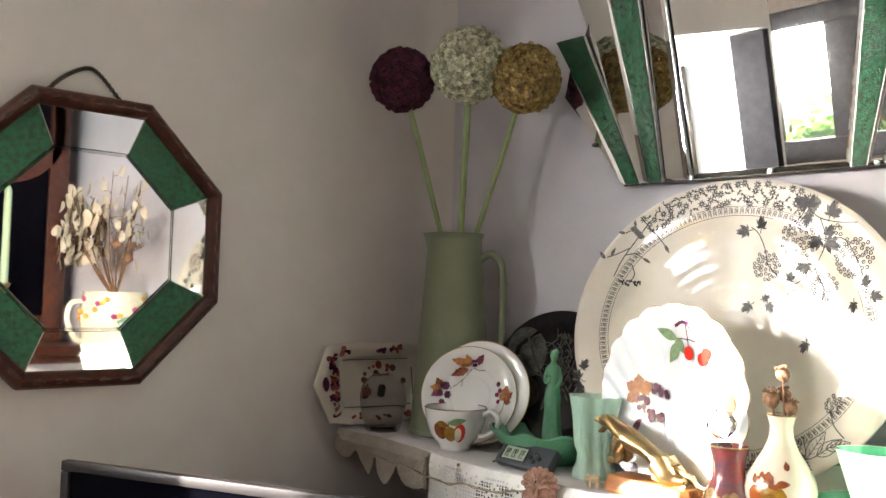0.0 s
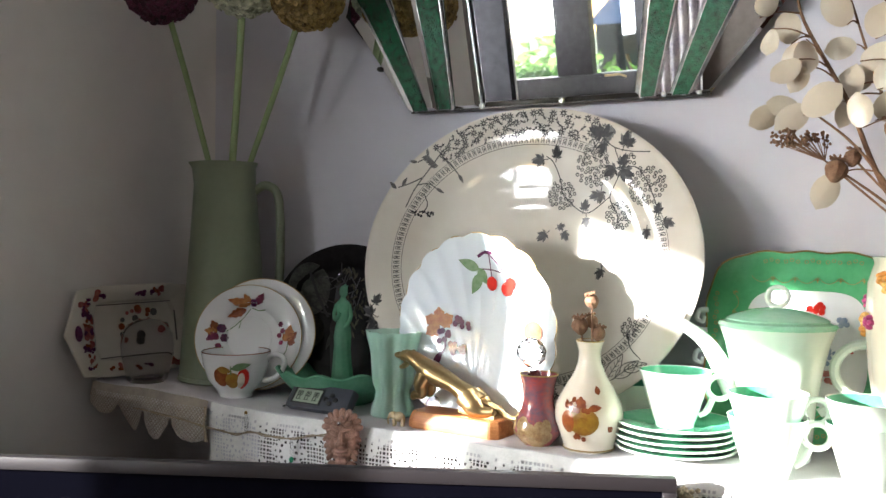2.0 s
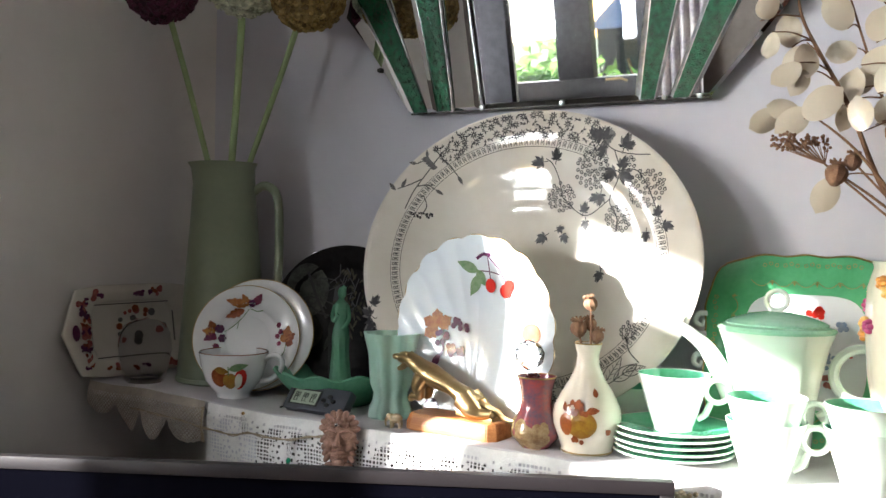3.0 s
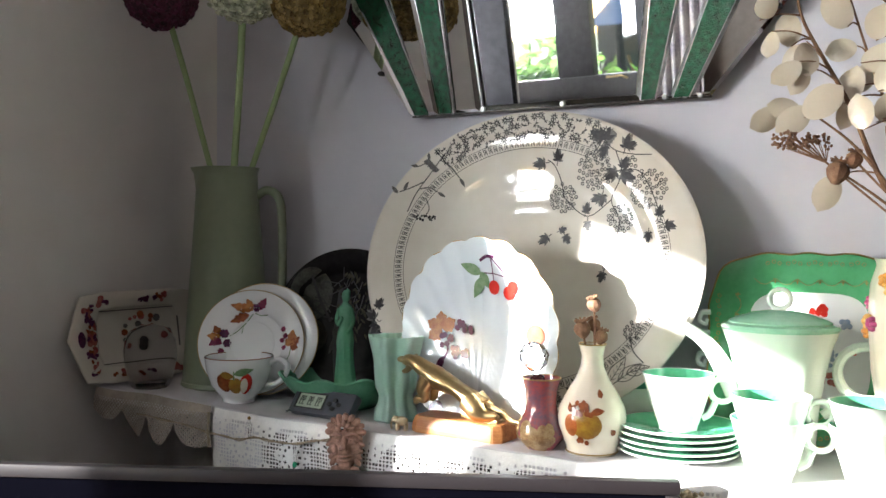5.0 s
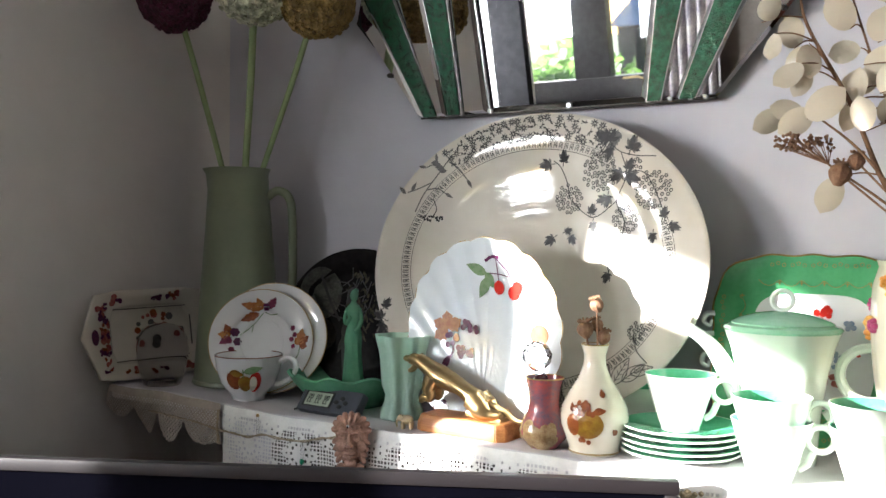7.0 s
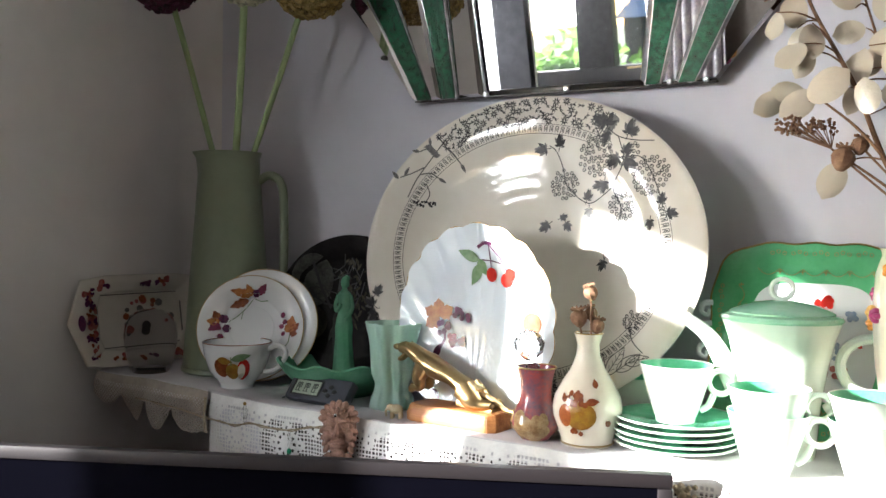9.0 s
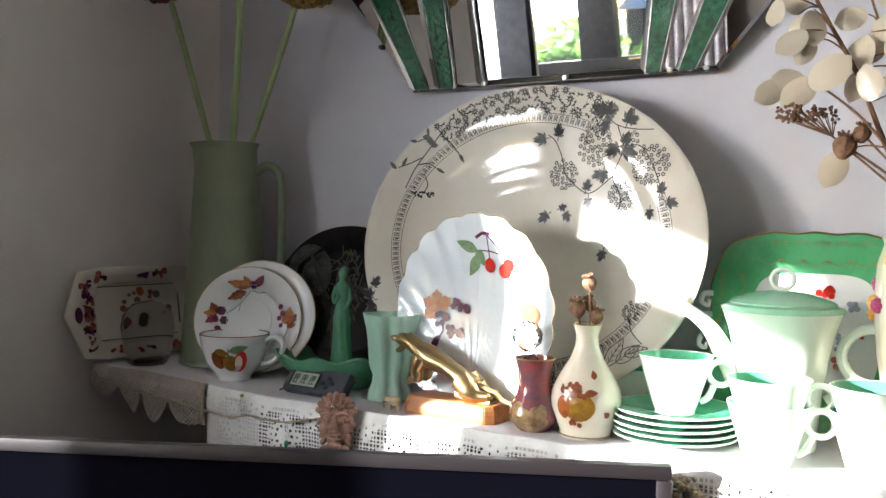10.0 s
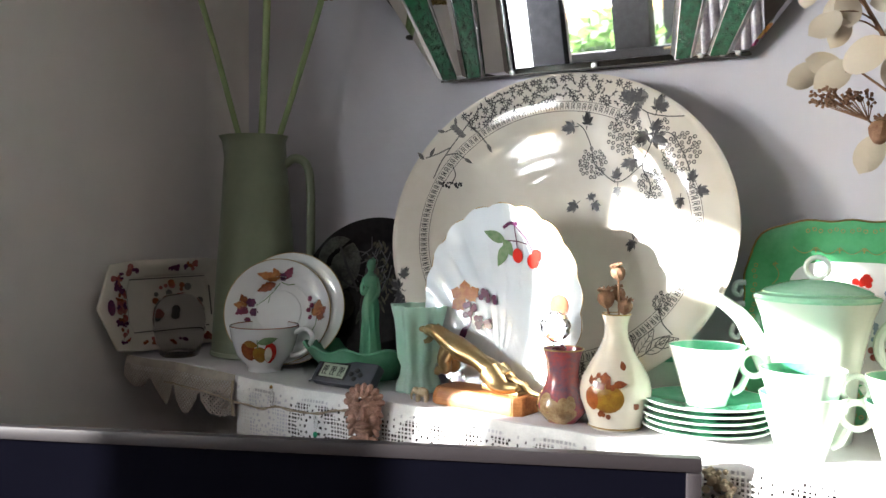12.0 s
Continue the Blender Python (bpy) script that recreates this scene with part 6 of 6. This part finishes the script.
def vandyke(u):
    q = (u + 0.893) / 0.062 + 0.12 * math.sin(u * 37)
    t = abs(math.sin(math.pi * q))
    return (0.034 + (0.036 + 0.010 * math.sin(u * 23)) * t ** 0.8) * min(1.0, 0.6 + 0.4 * (u + 1.14) / 0.2)


# brownish cloth, with the shadow at the shelf's end also put into its colour
M_LACE_SHADED = mat("shaded_brown_lace", (0.44, 0.38, 0.32), 0.95, scale=30, spread=0.3, bump=0.6, bump_scale=900)
lace("lace_edging", "cream crocheted lace with pointed edge on the shelf's end", M_LACE_SHADED, 0.058, -1.145, -0.893, 0.08, 0.0013, side_lace, 1.4, 1.1, vandyke)

# lace cloth top lies on the shelf
tagged(part("shelf_cloth", shelf_slab(0.003, -1.155, 0.335, -0.02, -0.0002, 0.0004), mat("shelf_cloth_linen", (0.66, 0.63, 0.66), 0.9, scale=25, spread=0.08, bump=0.4, bump_scale=700), None, "", False), "pale lilac-white cloth lying on the mantel shelf", "cloth")

# ---- twine with little glass drops ----
M_TWINE = mat("twine", (0.38, 0.31, 0.22), 0.9, 0.0, (0.25, 0.2, 0.13), 300, bump=0.4)
tw = thing("drop_garland", pose(-0.885, shelf_front(-0.885) - 0.014, SH - 0.02), "thin twine garland with small glass drops on the lace", "garland")
O = tw.matrix_basis.translation
pts = [Vector((x, shelf_front(x) - 0.016, z)) - O for x, z in ((-1.03, 1.166), (-0.97, 1.163), (-0.892, 1.156), (-0.84, 1.152), (-0.80, 1.158), (-0.755, 1.156), (-0.71, 1.164), (-0.675, 1.172))]
part("twine", tube(smooth_path(pts, 6), 0.0011, 6), M_TWINE, tw)
part("twine_strand", tube([p + Vector((0, -0.001, 0.002 * math.sin(i * 0.9))) for i, p in enumerate(smooth_path(pts, 6))], 0.0008, 5), M_TWINE, tw)
M_LEADGREEN = mat("green_bead", (0.03, 0.35, 0.18), 0.1, scale=100, coat=0.6)
for x, z, up in ((-0.815, 1.158, 1), (-0.737, 1.158, -1)):
    a = Vector((x, shelf_front(x) - 0.017, z)) - O
    part("glass_drop", tube([a, a + Vector((0.001, 0, 0.012 * up)), a + Vector((0.0, 0, 0.024 * up))], [0.0014, 0.0028, 0.0018], 10), M_GLASS, tw)
    if up < 0:
        b = bmesh.new()
        add_blob(b, a + Vector((0, 0, -0.027)), 0.0032, 2, (1, 1, 1.3))
        part("bead", b, M_LEADGREEN, tw, "green glass bead")
    else:
        b = bmesh.new()
        add_blob(b, a + Vector((0, 0, 0.025)), 0.0024, 2)
        part("bead", b, M_GOLD, tw, "brass bead")
for k in range(2):
    part("tassel", tube([Vector((-0.893 + 0.003 * k, shelf_front(-0.89) - 0.013, 1.182)) - O, Vector((-0.891, shelf_front(-0.89) - 0.017, 1.160)) - O, Vector((-0.889 + 0.004 * k, shelf_front(-0.89) - 0.017, 1.135)) - O], 0.0012, 6), M_TWINE, tw)

# ---- digital clock ----
M_LCD = mat("lcd_grey", (0.36, 0.42, 0.33), 0.3, scale=60, spread=0.05)
M_LCDINK = mat("lcd_ink", (0.03, 0.04, 0.035), 0.4, scale=60)
M_CLOCK = mat("clock_plastic", (0.055, 0.062, 0.078), 0.38, scale=150, spread=0.15)


def digital_clock():
    w, h, d = 0.104, 0.036, 0.016
    c = thing("digital_clock", pose(-0.733, -0.207, SH + 0.0005, 0, 0, -4), "small slate-grey digital travel clock leaning back on the shelf", "clock")
    body = pose(0, 0, 0, 52, 0, 0)
    bm = box((w, h, d), (0, h / 2, -d / 2 + 0.0005), 0.004)
    bm.transform(body @ Matrix.Translation((0, 0.001, 0.009)))
    case = part("case", bm, M_CLOCK, c)
    base = body @ Matrix.Translation((0, 0.001, 0.0100))

    def flat(name, polys, z, m_, label=""):
        bm = bmesh.new()
        for p in polys:
            add_prism(bm, p, z - 0.0006, z, base)
        return part(name, bm, m_, case, label, smooth=False)

    def rect(x0, y0, x1, y1):
        return [(x0, y0), (x1, y0), (x1, y1), (x0, y1)]
    flat("screen", [rect(-0.040, 0.007, 0.004, 0.027)], 0.0004, M_LCD, "grey liquid crystal screen")
    flat("screen_bezel", [rect(-0.043, 0.005, -0.040, 0.029), rect(0.004, 0.005, 0.007, 0.029), rect(-0.040, 0.027, 0.004, 0.029), rect(-0.040, 0.005, 0.004, 0.007)], 0.0009, M_BLACK)
    digits = []
    for x in (-0.036, -0.0315, -0.022, -0.0175, -0.008, -0.0035):
        for q in (rect(x, 0.011, x + 0.0008, 0.0165), rect(x + 0.0026, 0.0172, x + 0.0034, 0.0225), rect(x, 0.0172, x + 0.0008, 0.0225), rect(x, 0.0105, x + 0.0034, 0.0113), rect(x, 0.0165, x + 0.0034, 0.0173), rect(x, 0.0225, x + 0.0034, 0.0233)):
            digits.append(q)
    flat("digits", digits, 0.0010, M_LCDINK, "dark liquid crystal bars")
    flat("maker_mark", [rect(-0.022, 0.0305, -0.006, 0.0330)], 0.0006, M_WHITE, "pale bar of lettering")
    for x, y in ((0.022, 0.022), (0.030, 0.016), (0.022, 0.010), (0.014, 0.016)):
        bm = lathe([(0.0042, 0.0), (0.0040, 0.0010), (0.0030, 0.0014), (0, 0.0014)], 16, m=base @ Matrix.Translation((x, y, 0.0)), sx=1.0, sy=0.8)
        part("button", bm, M_BLACK, case)
    part("strut", tube([base @ Vector((-0.045, 0.004, -0.004)), base @ Vector((-0.054, -0.002, -0.002))], 0.0012, 6), M_BLACK, c)


digital_clock()

# ---- carved wooden face hung on the lace ----
M_CARVE = mat("carved_redwood", (0.40, 0.23, 0.17), 0.6, 0.0, (0.23, 0.12, 0.085), 70, bump=0.5, bump_scale=260, coat=0.1)
bm = bmesh.new()
add_blob(bm, (0, 0, 0.002), 1.0, 3, (0.021, 0.012, 0.033))
for k in range(9):   # broad leaf crown in two layers
    a = radians(4 + 21.5 * k)
    c = Vector((0.0175 * math.cos(a), -0.003, 0.013 + 0.0165 * math.sin(a)))
    add_blob(bm, (0, 0, 0), 1.0, 2, (0.0088, 0.0052, 0.0052), Matrix.Translation(c) @ pose(0, 0, 0, 0, -math.degrees(a), 0))
    add_tube(bm, [c + Vector((0, -0.0055, 0)), c + Vector((0.007 * math.cos(a), -0.0035, 0.007 * math.sin(a)))], [0.0012, 0.0006], 5)
for k in range(5):
    a = radians(30 + 30 * k)
    c = Vector((0.009 * math.cos(a), -0.0095, 0.0155 + 0.009 * math.sin(a)))
    add_blob(bm, (0, 0, 0), 1.0, 2, (0.0058, 0.0042, 0.0036), Matrix.Translation(c) @ pose(0, 0, 0, 0, -math.degrees(a), 0))
for s in (-1, 1):
    for r_, t_ in ((0.0054, 0.0010), (0.0026, 0.0016)):
        ring = [(s * 0.0092 + r_ * math.cos(2 * math.pi * i / 16), -0.0118, 0.0062 + 0.72 * r_ * math.sin(2 * math.pi * i / 16)) for i in range(16)]
        add_tube(bm, ring, t_, 5, closed=True)
    add_tube(bm, smooth_path([(s * 0.0025, -0.0135, 0.0115), (s * 0.010, -0.0128, 0.0135), (s * 0.018, -0.008, 0.010)], 5), 0.0018, 6)
    add_blob(bm, (s * 0.013, -0.0075, -0.005), 0.0068, 2, (1, 0.8, 1.2))
    for k in range(4):   # leafy cheeks
        add_blob(bm, (0, 0, 0), 1.0, 2, (0.0070, 0.0045, 0.0038), pose(s * (0.0185 - 0.0012 * k), -0.004, 0.001 - 0.0075 * k, 0, s * (35 + 8 * k), 0))
    add_blob(bm, (s * 0.0115, -0.006, -0.0315), 0.0062, 2, (1.1, 0.8, 0.9))
    add_blob(bm, (s * 0.0032, -0.0152, -0.0045), 0.0027, 2)
add_tube(bm, smooth_path([(0, -0.0115, 0.010), (0, -0.0148, 0.003), (0, -0.0168, -0.0045)], 5), [0.0020, 0.0028, 0.0038], 8)
for z in (-0.0135, -0.0180):
    add_tube(bm, smooth_path([(-0.0085, -0.0095, z + 0.0005), (0, -0.0130, z), (0.0085, -0.0095, z + 0.0005)], 5), [0.0014, 0.0024, 0.0014], 7)
add_blob(bm, (0, -0.0075, -0.027), 0.0068, 2, (1.25, 0.8, 0.9))
face = part("carved_face", bm, M_CARVE)
face.matrix_basis = pose(-0.650, shelf_front(-0.65) - 0.024, 1.171, 0, 0, 22)
tagged(face, "carved reddish wooden leaf face hung before the lace", "carving")
nail = thing("brass_pin", pose(-0.650, shelf_front(-0.65) - 0.024, 1.171, 0, 0, 22), "small bright pin on the carved face", "pin")
b = bmesh.new()
add_blob(b, (-0.001, -0.0165, 0.0215), 0.0024, 2)
part("head", b, M_CHROME, nail)
part("shaft", tube([(-0.001, -0.016, 0.0215), (-0.001, -0.006, 0.0205)], 0.0008, 6), M_CHROME, nail)
tg = thing("dry_flower_scrap", pose(-0.222, -0.275, SH - 0.035), "small brown crocheted tassel beside the television", "tassel")
b = bmesh.new()
rnd = random.Random(77)
for k in range(60):
    add_blob(b, (rnd.uniform(-.012, .012), rnd.uniform(-.006, .006), rnd.uniform(-.05, .03)), rnd.uniform(.003, .0055), 1)
part("tuft", b, M_TWINE, tg)

# ---- the south window, seen in the fan mirror ----
M_DARKWOOD = mat("dark_casement", (0.035, 0.033, 0.036), 0.45, 0.0, (0.02, 0.018, 0.02), 30, bump=0.2)
win = thing("window_1", pose(-0.085, -ROOM_D - 0.10, 0), "dark painted casement window with clear panes", "window")
win["kind"] = "structure"
for nm, x0, x1, z0, z1 in (("jamb", -2.15, -1.955, 1.28, 1.96), ("mullion", -1.865, -1.73, 1.38, 1.88), ("mullion", -1.48, -1.31, 1.38, 1.88), ("jamb", -1.10, -0.95, 1.28, 1.96),
                          ("sill_rail", -1.955, -1.10, 1.28, 1.38), ("head_rail", -1.955, -1.10, 1.88, 1.96), ("casement_head", -1.31, -1.10, 1.80, 1.88)):
    part(nm, box((x1 - x0, 0.07, z1 - z0), ((x0 + x1) / 2, 0, (z0 + z1) / 2), 0.004), M_DARKWOOD, win)
for x0, x1, z1 in ((-1.955, -1.865, 1.88), (-1.73, -1.48, 1.88), (-1.31, -1.10, 1.80)):
    pane = part("pane", box((x1 - x0, 0.004, z1 - 1.38), ((x0 + x1) / 2, -0.01, (1.38 + z1) / 2)), M_GLASS, win, "clear glass pane")
    pane.visible_shadow = False
part("stay", tube([(-1.25, 0.045, 1.37), (-1.18, 0.05, 1.372), (-1.15, 0.05, 1.36)], 0.005, 8), M_BRASS, win, "metal casement stay")

# the west window that the sun comes through
ww = thing("window_2", frame_w, "white painted window in the side wall, letting sunlight in", "window")
ww["kind"] = "structure"
x0, x1, z0, z1 = WIN_L
for nm, size, at in (("jamb", (0.03, 0.05, z1 - z0), (x0 + 0.015, -0.27, (z0 + z1) / 2)), ("jamb", (0.03, 0.05, z1 - z0), (x1 - 0.015, -0.27, (z0 + z1) / 2)),
                     ("head_rail", (x1 - x0 - 0.06, 0.05, 0.03), ((x0 + x1) / 2, -0.27, z1 - 0.015)), ("sill_rail", (x1 - x0 - 0.06, 0.05, 0.03), ((x0 + x1) / 2, -0.27, z0 + 0.015))):
    part(nm, box(size, at, 0.003), M_CEIL, ww)
# added panel, out of view, lowers the sun's upper limit on plate and teapot
part("sun_block_panel", box((0.40, 0.045, 0.055), (1.985, -0.27, 1.8225), 0.004), M_CEIL, ww, "unseen white panel added to shade the square plate")
# added post, out of view, keeps the sun off the vases and saucers
part("sun_block_post", box((0.136, 0.045, 0.610), (1.684, -0.27, 1.455), 0.004), M_CEIL, ww, "unseen white post added to shade the vases and saucers")

# added board hides the bright reveal, leaving a dark strip in the fan mirror
part("mirror_dimming_board", box((0.06, 0.13, z1 - z0 - 0.01), (x1 - 0.032, -0.062, (z0 + z1) / 2), 0.002), mat("matt_dark_filler", (0.018, 0.017, 0.018), 1.0, scale=30, spread=0.3, spec=0.0, bump=0.2), ww, "matt dark board added to darken a strip of the fan mirror's reflection")

# garden outside the south window
M_GRASS = mat("lawn", (0.06, 0.11, 0.03), 0.9, 0.0, (0.04, 0.07, 0.02), 2, bump=0.5)
structure("ground", box((60, 60, 0.1), (0, -10, -0.20)), M_GRASS, "grass outside the house")
M_HEDGE = mat("hedge_leaf", (0.10, 0.22, 0.06), 0.6, 0.0, (0.05, 0.12, 0.03), 8, vary=0.5)
hn = M_HEDGE.node_tree
tl = hn.nodes.new("ShaderNodeBsdfTranslucent")
mx = hn.nodes.new("ShaderNodeMixShader")
mx.inputs[0].default_value = 0.55
tl.inputs[0].default_value = (0.22, 0.42, 0.10, 1)
hn.links.new(hn.nodes["Principled BSDF"].outputs[0], mx.inputs[1])
hn.links.new(tl.outputs[0], mx.inputs[2])
hn.links.new(mx.outputs[0], hn.nodes["Material Output"].inputs[0])
hd = thing("hedge", pose(-3.0, -5.6, -0.15), "leafy green garden hedge in sunlight", "hedge")
rnd = random.Random(50)
verts, faces = [], []
for k in range(7000):
    x, z = rnd.uniform(-2.6, 2.8), rnd.uniform(0.3, 1.95)
    z *= 0.74 + 0.16 * noise.noise(Vector((x * 1.7, 0, 0)))
    c = Vector((x, rnd.uniform(-.5, .5) * (1.15 - z / 2.4), z))
    u = Vector([rnd.gauss(0, 1) for _ in range(3)]).normalized()
    w = u.orthogonal().normalized() * rnd.uniform(.02, .04)
    u = u * rnd.uniform(.04, .08)
    i = len(verts)
    verts += [tuple(c - u), tuple(c + w), tuple(c + u), tuple(c - w)]
    faces.append((i, i + 1, i + 2, i + 3))
me = bpy.data.meshes.new("foliage")
me.from_pydata(verts, [], faces)
me.materials.append(M_HEDGE)
fo = tagged(new("foliage", me), "", "", "", "stuff")
fo.parent = hd
bmx = bmesh.new()
for k in range(14):
    x = -2.5 + 0.4 * k
    add_tube(bmx, smooth_path([(x, 0, 0), (x + 0.05, 0.05, 0.6), (x + rnd.uniform(-.2, .2), 0, 1.4)], 4), [0.03, 0.012], 6)
part("stems", bmx, M_TWIG, hd)
copy_thing(hd, pose(-4.4, -4.3, -0.35, 0, 0, -37))
M_SLATE = mat("blue_slate", (0.20, 0.25, 0.34), 0.6, 0.0, (0.15, 0.19, 0.27), 3, bump=0.3)
sd = thing("garden_shed", pose(-4.1, -15, -0.75, 0, 0, 20), "low garden shed with a blue-grey slate roof", "shed")
part("walls", box((2.2, 1.6, 1.9), (0, 0, 0.95)), M_DARKWOOD, sd)
part("roof", prism([(-0.95, 0), (0.95, 0), (0, 0.55)], -1.2, 1.2, Matrix.Translation((0, 0, 1.9)) @ pose(0, 0, 0, 90, 0, 90)), M_SLATE, sd)

# curtain beside the south window
M_CURTAIN = mat("patterned_curtain", (0.55, 0.50, 0.46), 0.9, 0.0, (0.26, 0.23, 0.26), 14, bump=0.4)
cu = thing("curtain", pose(-0.98, -ROOM_D + 0.07, 0.95), "pale patterned cotton curtain hanging beside the casement", "curtain")
bm = bmesh.new()
rows = []
for k in range(2):
    rows.append([bm.verts.new((0.30 * i / 60, 0.022 * math.sin(i * 0.75), 1.15 * k)) for i in range(61)])
for i in range(60):
    bm.faces.new((rows[0][i], rows[0][i + 1], rows[1][i + 1], rows[1][i]))
cl = part("cloth", bm, M_CURTAIN, cu)
sm = cl.modifiers.new("thickness", 'SOLIDIFY')
sm.thickness = 0.003
part("rail", tube([(-0.1, 0, 1.165), (0.40, 0, 1.165)], 0.01, 8), M_DARKWOOD, cu)

# ---- bureau bookcase beside the mantel, seen in the octagonal mirror ----
bu = thing("bureau_bookcase", pose(0.625, -0.475, 0, 0, 0, -90), "tall polished mahogany bureau bookcase with dark glazed doors", "cabinet")
part("base", box((0.86, 0.46, 1.20), (0, 0.0, 0.60), 0.006), M_FRAMEWOOD, bu)
part("ledge", box((0.90, 0.50, 0.035), (0, 0.0, 1.2185), 0.01), M_FRAMEWOOD, bu)
for k in range(3):
    dr = part("drawer", box((0.78, 0.02, 0.30), (0, -0.24, 0.25 + 0.33 * k), 0.005), M_FRAMEWOOD, bu)
    for s in (-0.22, 0.22):
        b = bmesh.new()
        add_blob(b, (s, -0.262, 0.25 + 0.33 * k), 0.016, 2)
        part("knob", b, M_BRASS, dr)
up_ = part("upper_case", box((0.80, 0.30, 0.90), (0, 0.08, 1.687), 0.006), M_FRAMEWOOD, bu)
for s in (-1, 1):
    door = part("glazed_door", box((0.30, 0.008, 0.74), (s * 0.19, -0.076, 1.69), 0.003), M_SCREEN, bu, "dark glass door")
    for x in (s * 0.19 - 0.165, s * 0.19 + 0.165):
        part("stile", box((0.05, 0.02, 0.82), (x, -0.082, 1.69), 0.005), M_FRAMEWOOD, door)
    part("upper_rail", lathe([(0.15, -0.082), (0.15, -0.092), (0.19, -0.092), (0.19, -0.082)], 40, m=Matrix.Translation((s * 0.19, 0, 1.92)) @ pose(0, 0, 0, -90, 0, 0)), M_FRAMEWOOD, door)
part("cornice", box((0.88, 0.36, 0.06), (0, 0.06, 2.167), 0.015), M_FRAMEWOOD, bu)

M_CANDLE = mat("pale_green_wax", (0.45, 0.60, 0.38), 0.5, scale=30, sss=0.2)
ca = thing("candlestick", pose(0.425, -0.30, 1.2362), "turned brass candlestick with a pale green candle", "candlestick")
part("stick", lathe([(0, 0.0), (0.045, 0.0), (0.045, 0.006), (0.020, 0.018), (0.010, 0.03), (0.014, 0.05), (0.008, 0.07), (0.013, 0.10), (0.008, 0.13), (0.010, 0.165), (0.019, 0.18), (0.017, 0.185), (0, 0.186)], 28), M_BRASS, ca)
part("candle", lathe([(0.0115, 0.18), (0.0105, 0.46), (0.004, 0.475), (0, 0.475)], 20), M_CANDLE, ca)

# wall between the mantel and the bureau
structure("door_frame_trim", box((0.10, 0.03, 2.05), (2.1, -0.0155, 1.025), 0.004), M_CEIL, "plain white painted trim on the far wall")
window_lamp("window_light_south", (-1.69, -ROOM_D - 0.20, 1.72), (-0.7, 0, 1.4), 0.30, 0.30, 2.5, (0.93, 0.96, 1.0))
_m = bay_wall(1.60, 1.66, -0.29)
window_lamp("window_light_west", tuple(_m), tuple(_m + Vector((math.cos(BAY_LEAN), -math.sin(BAY_LEAN), 0))), 0.84, 0.40, 13.5, (0.90, 0.95, 1.0))
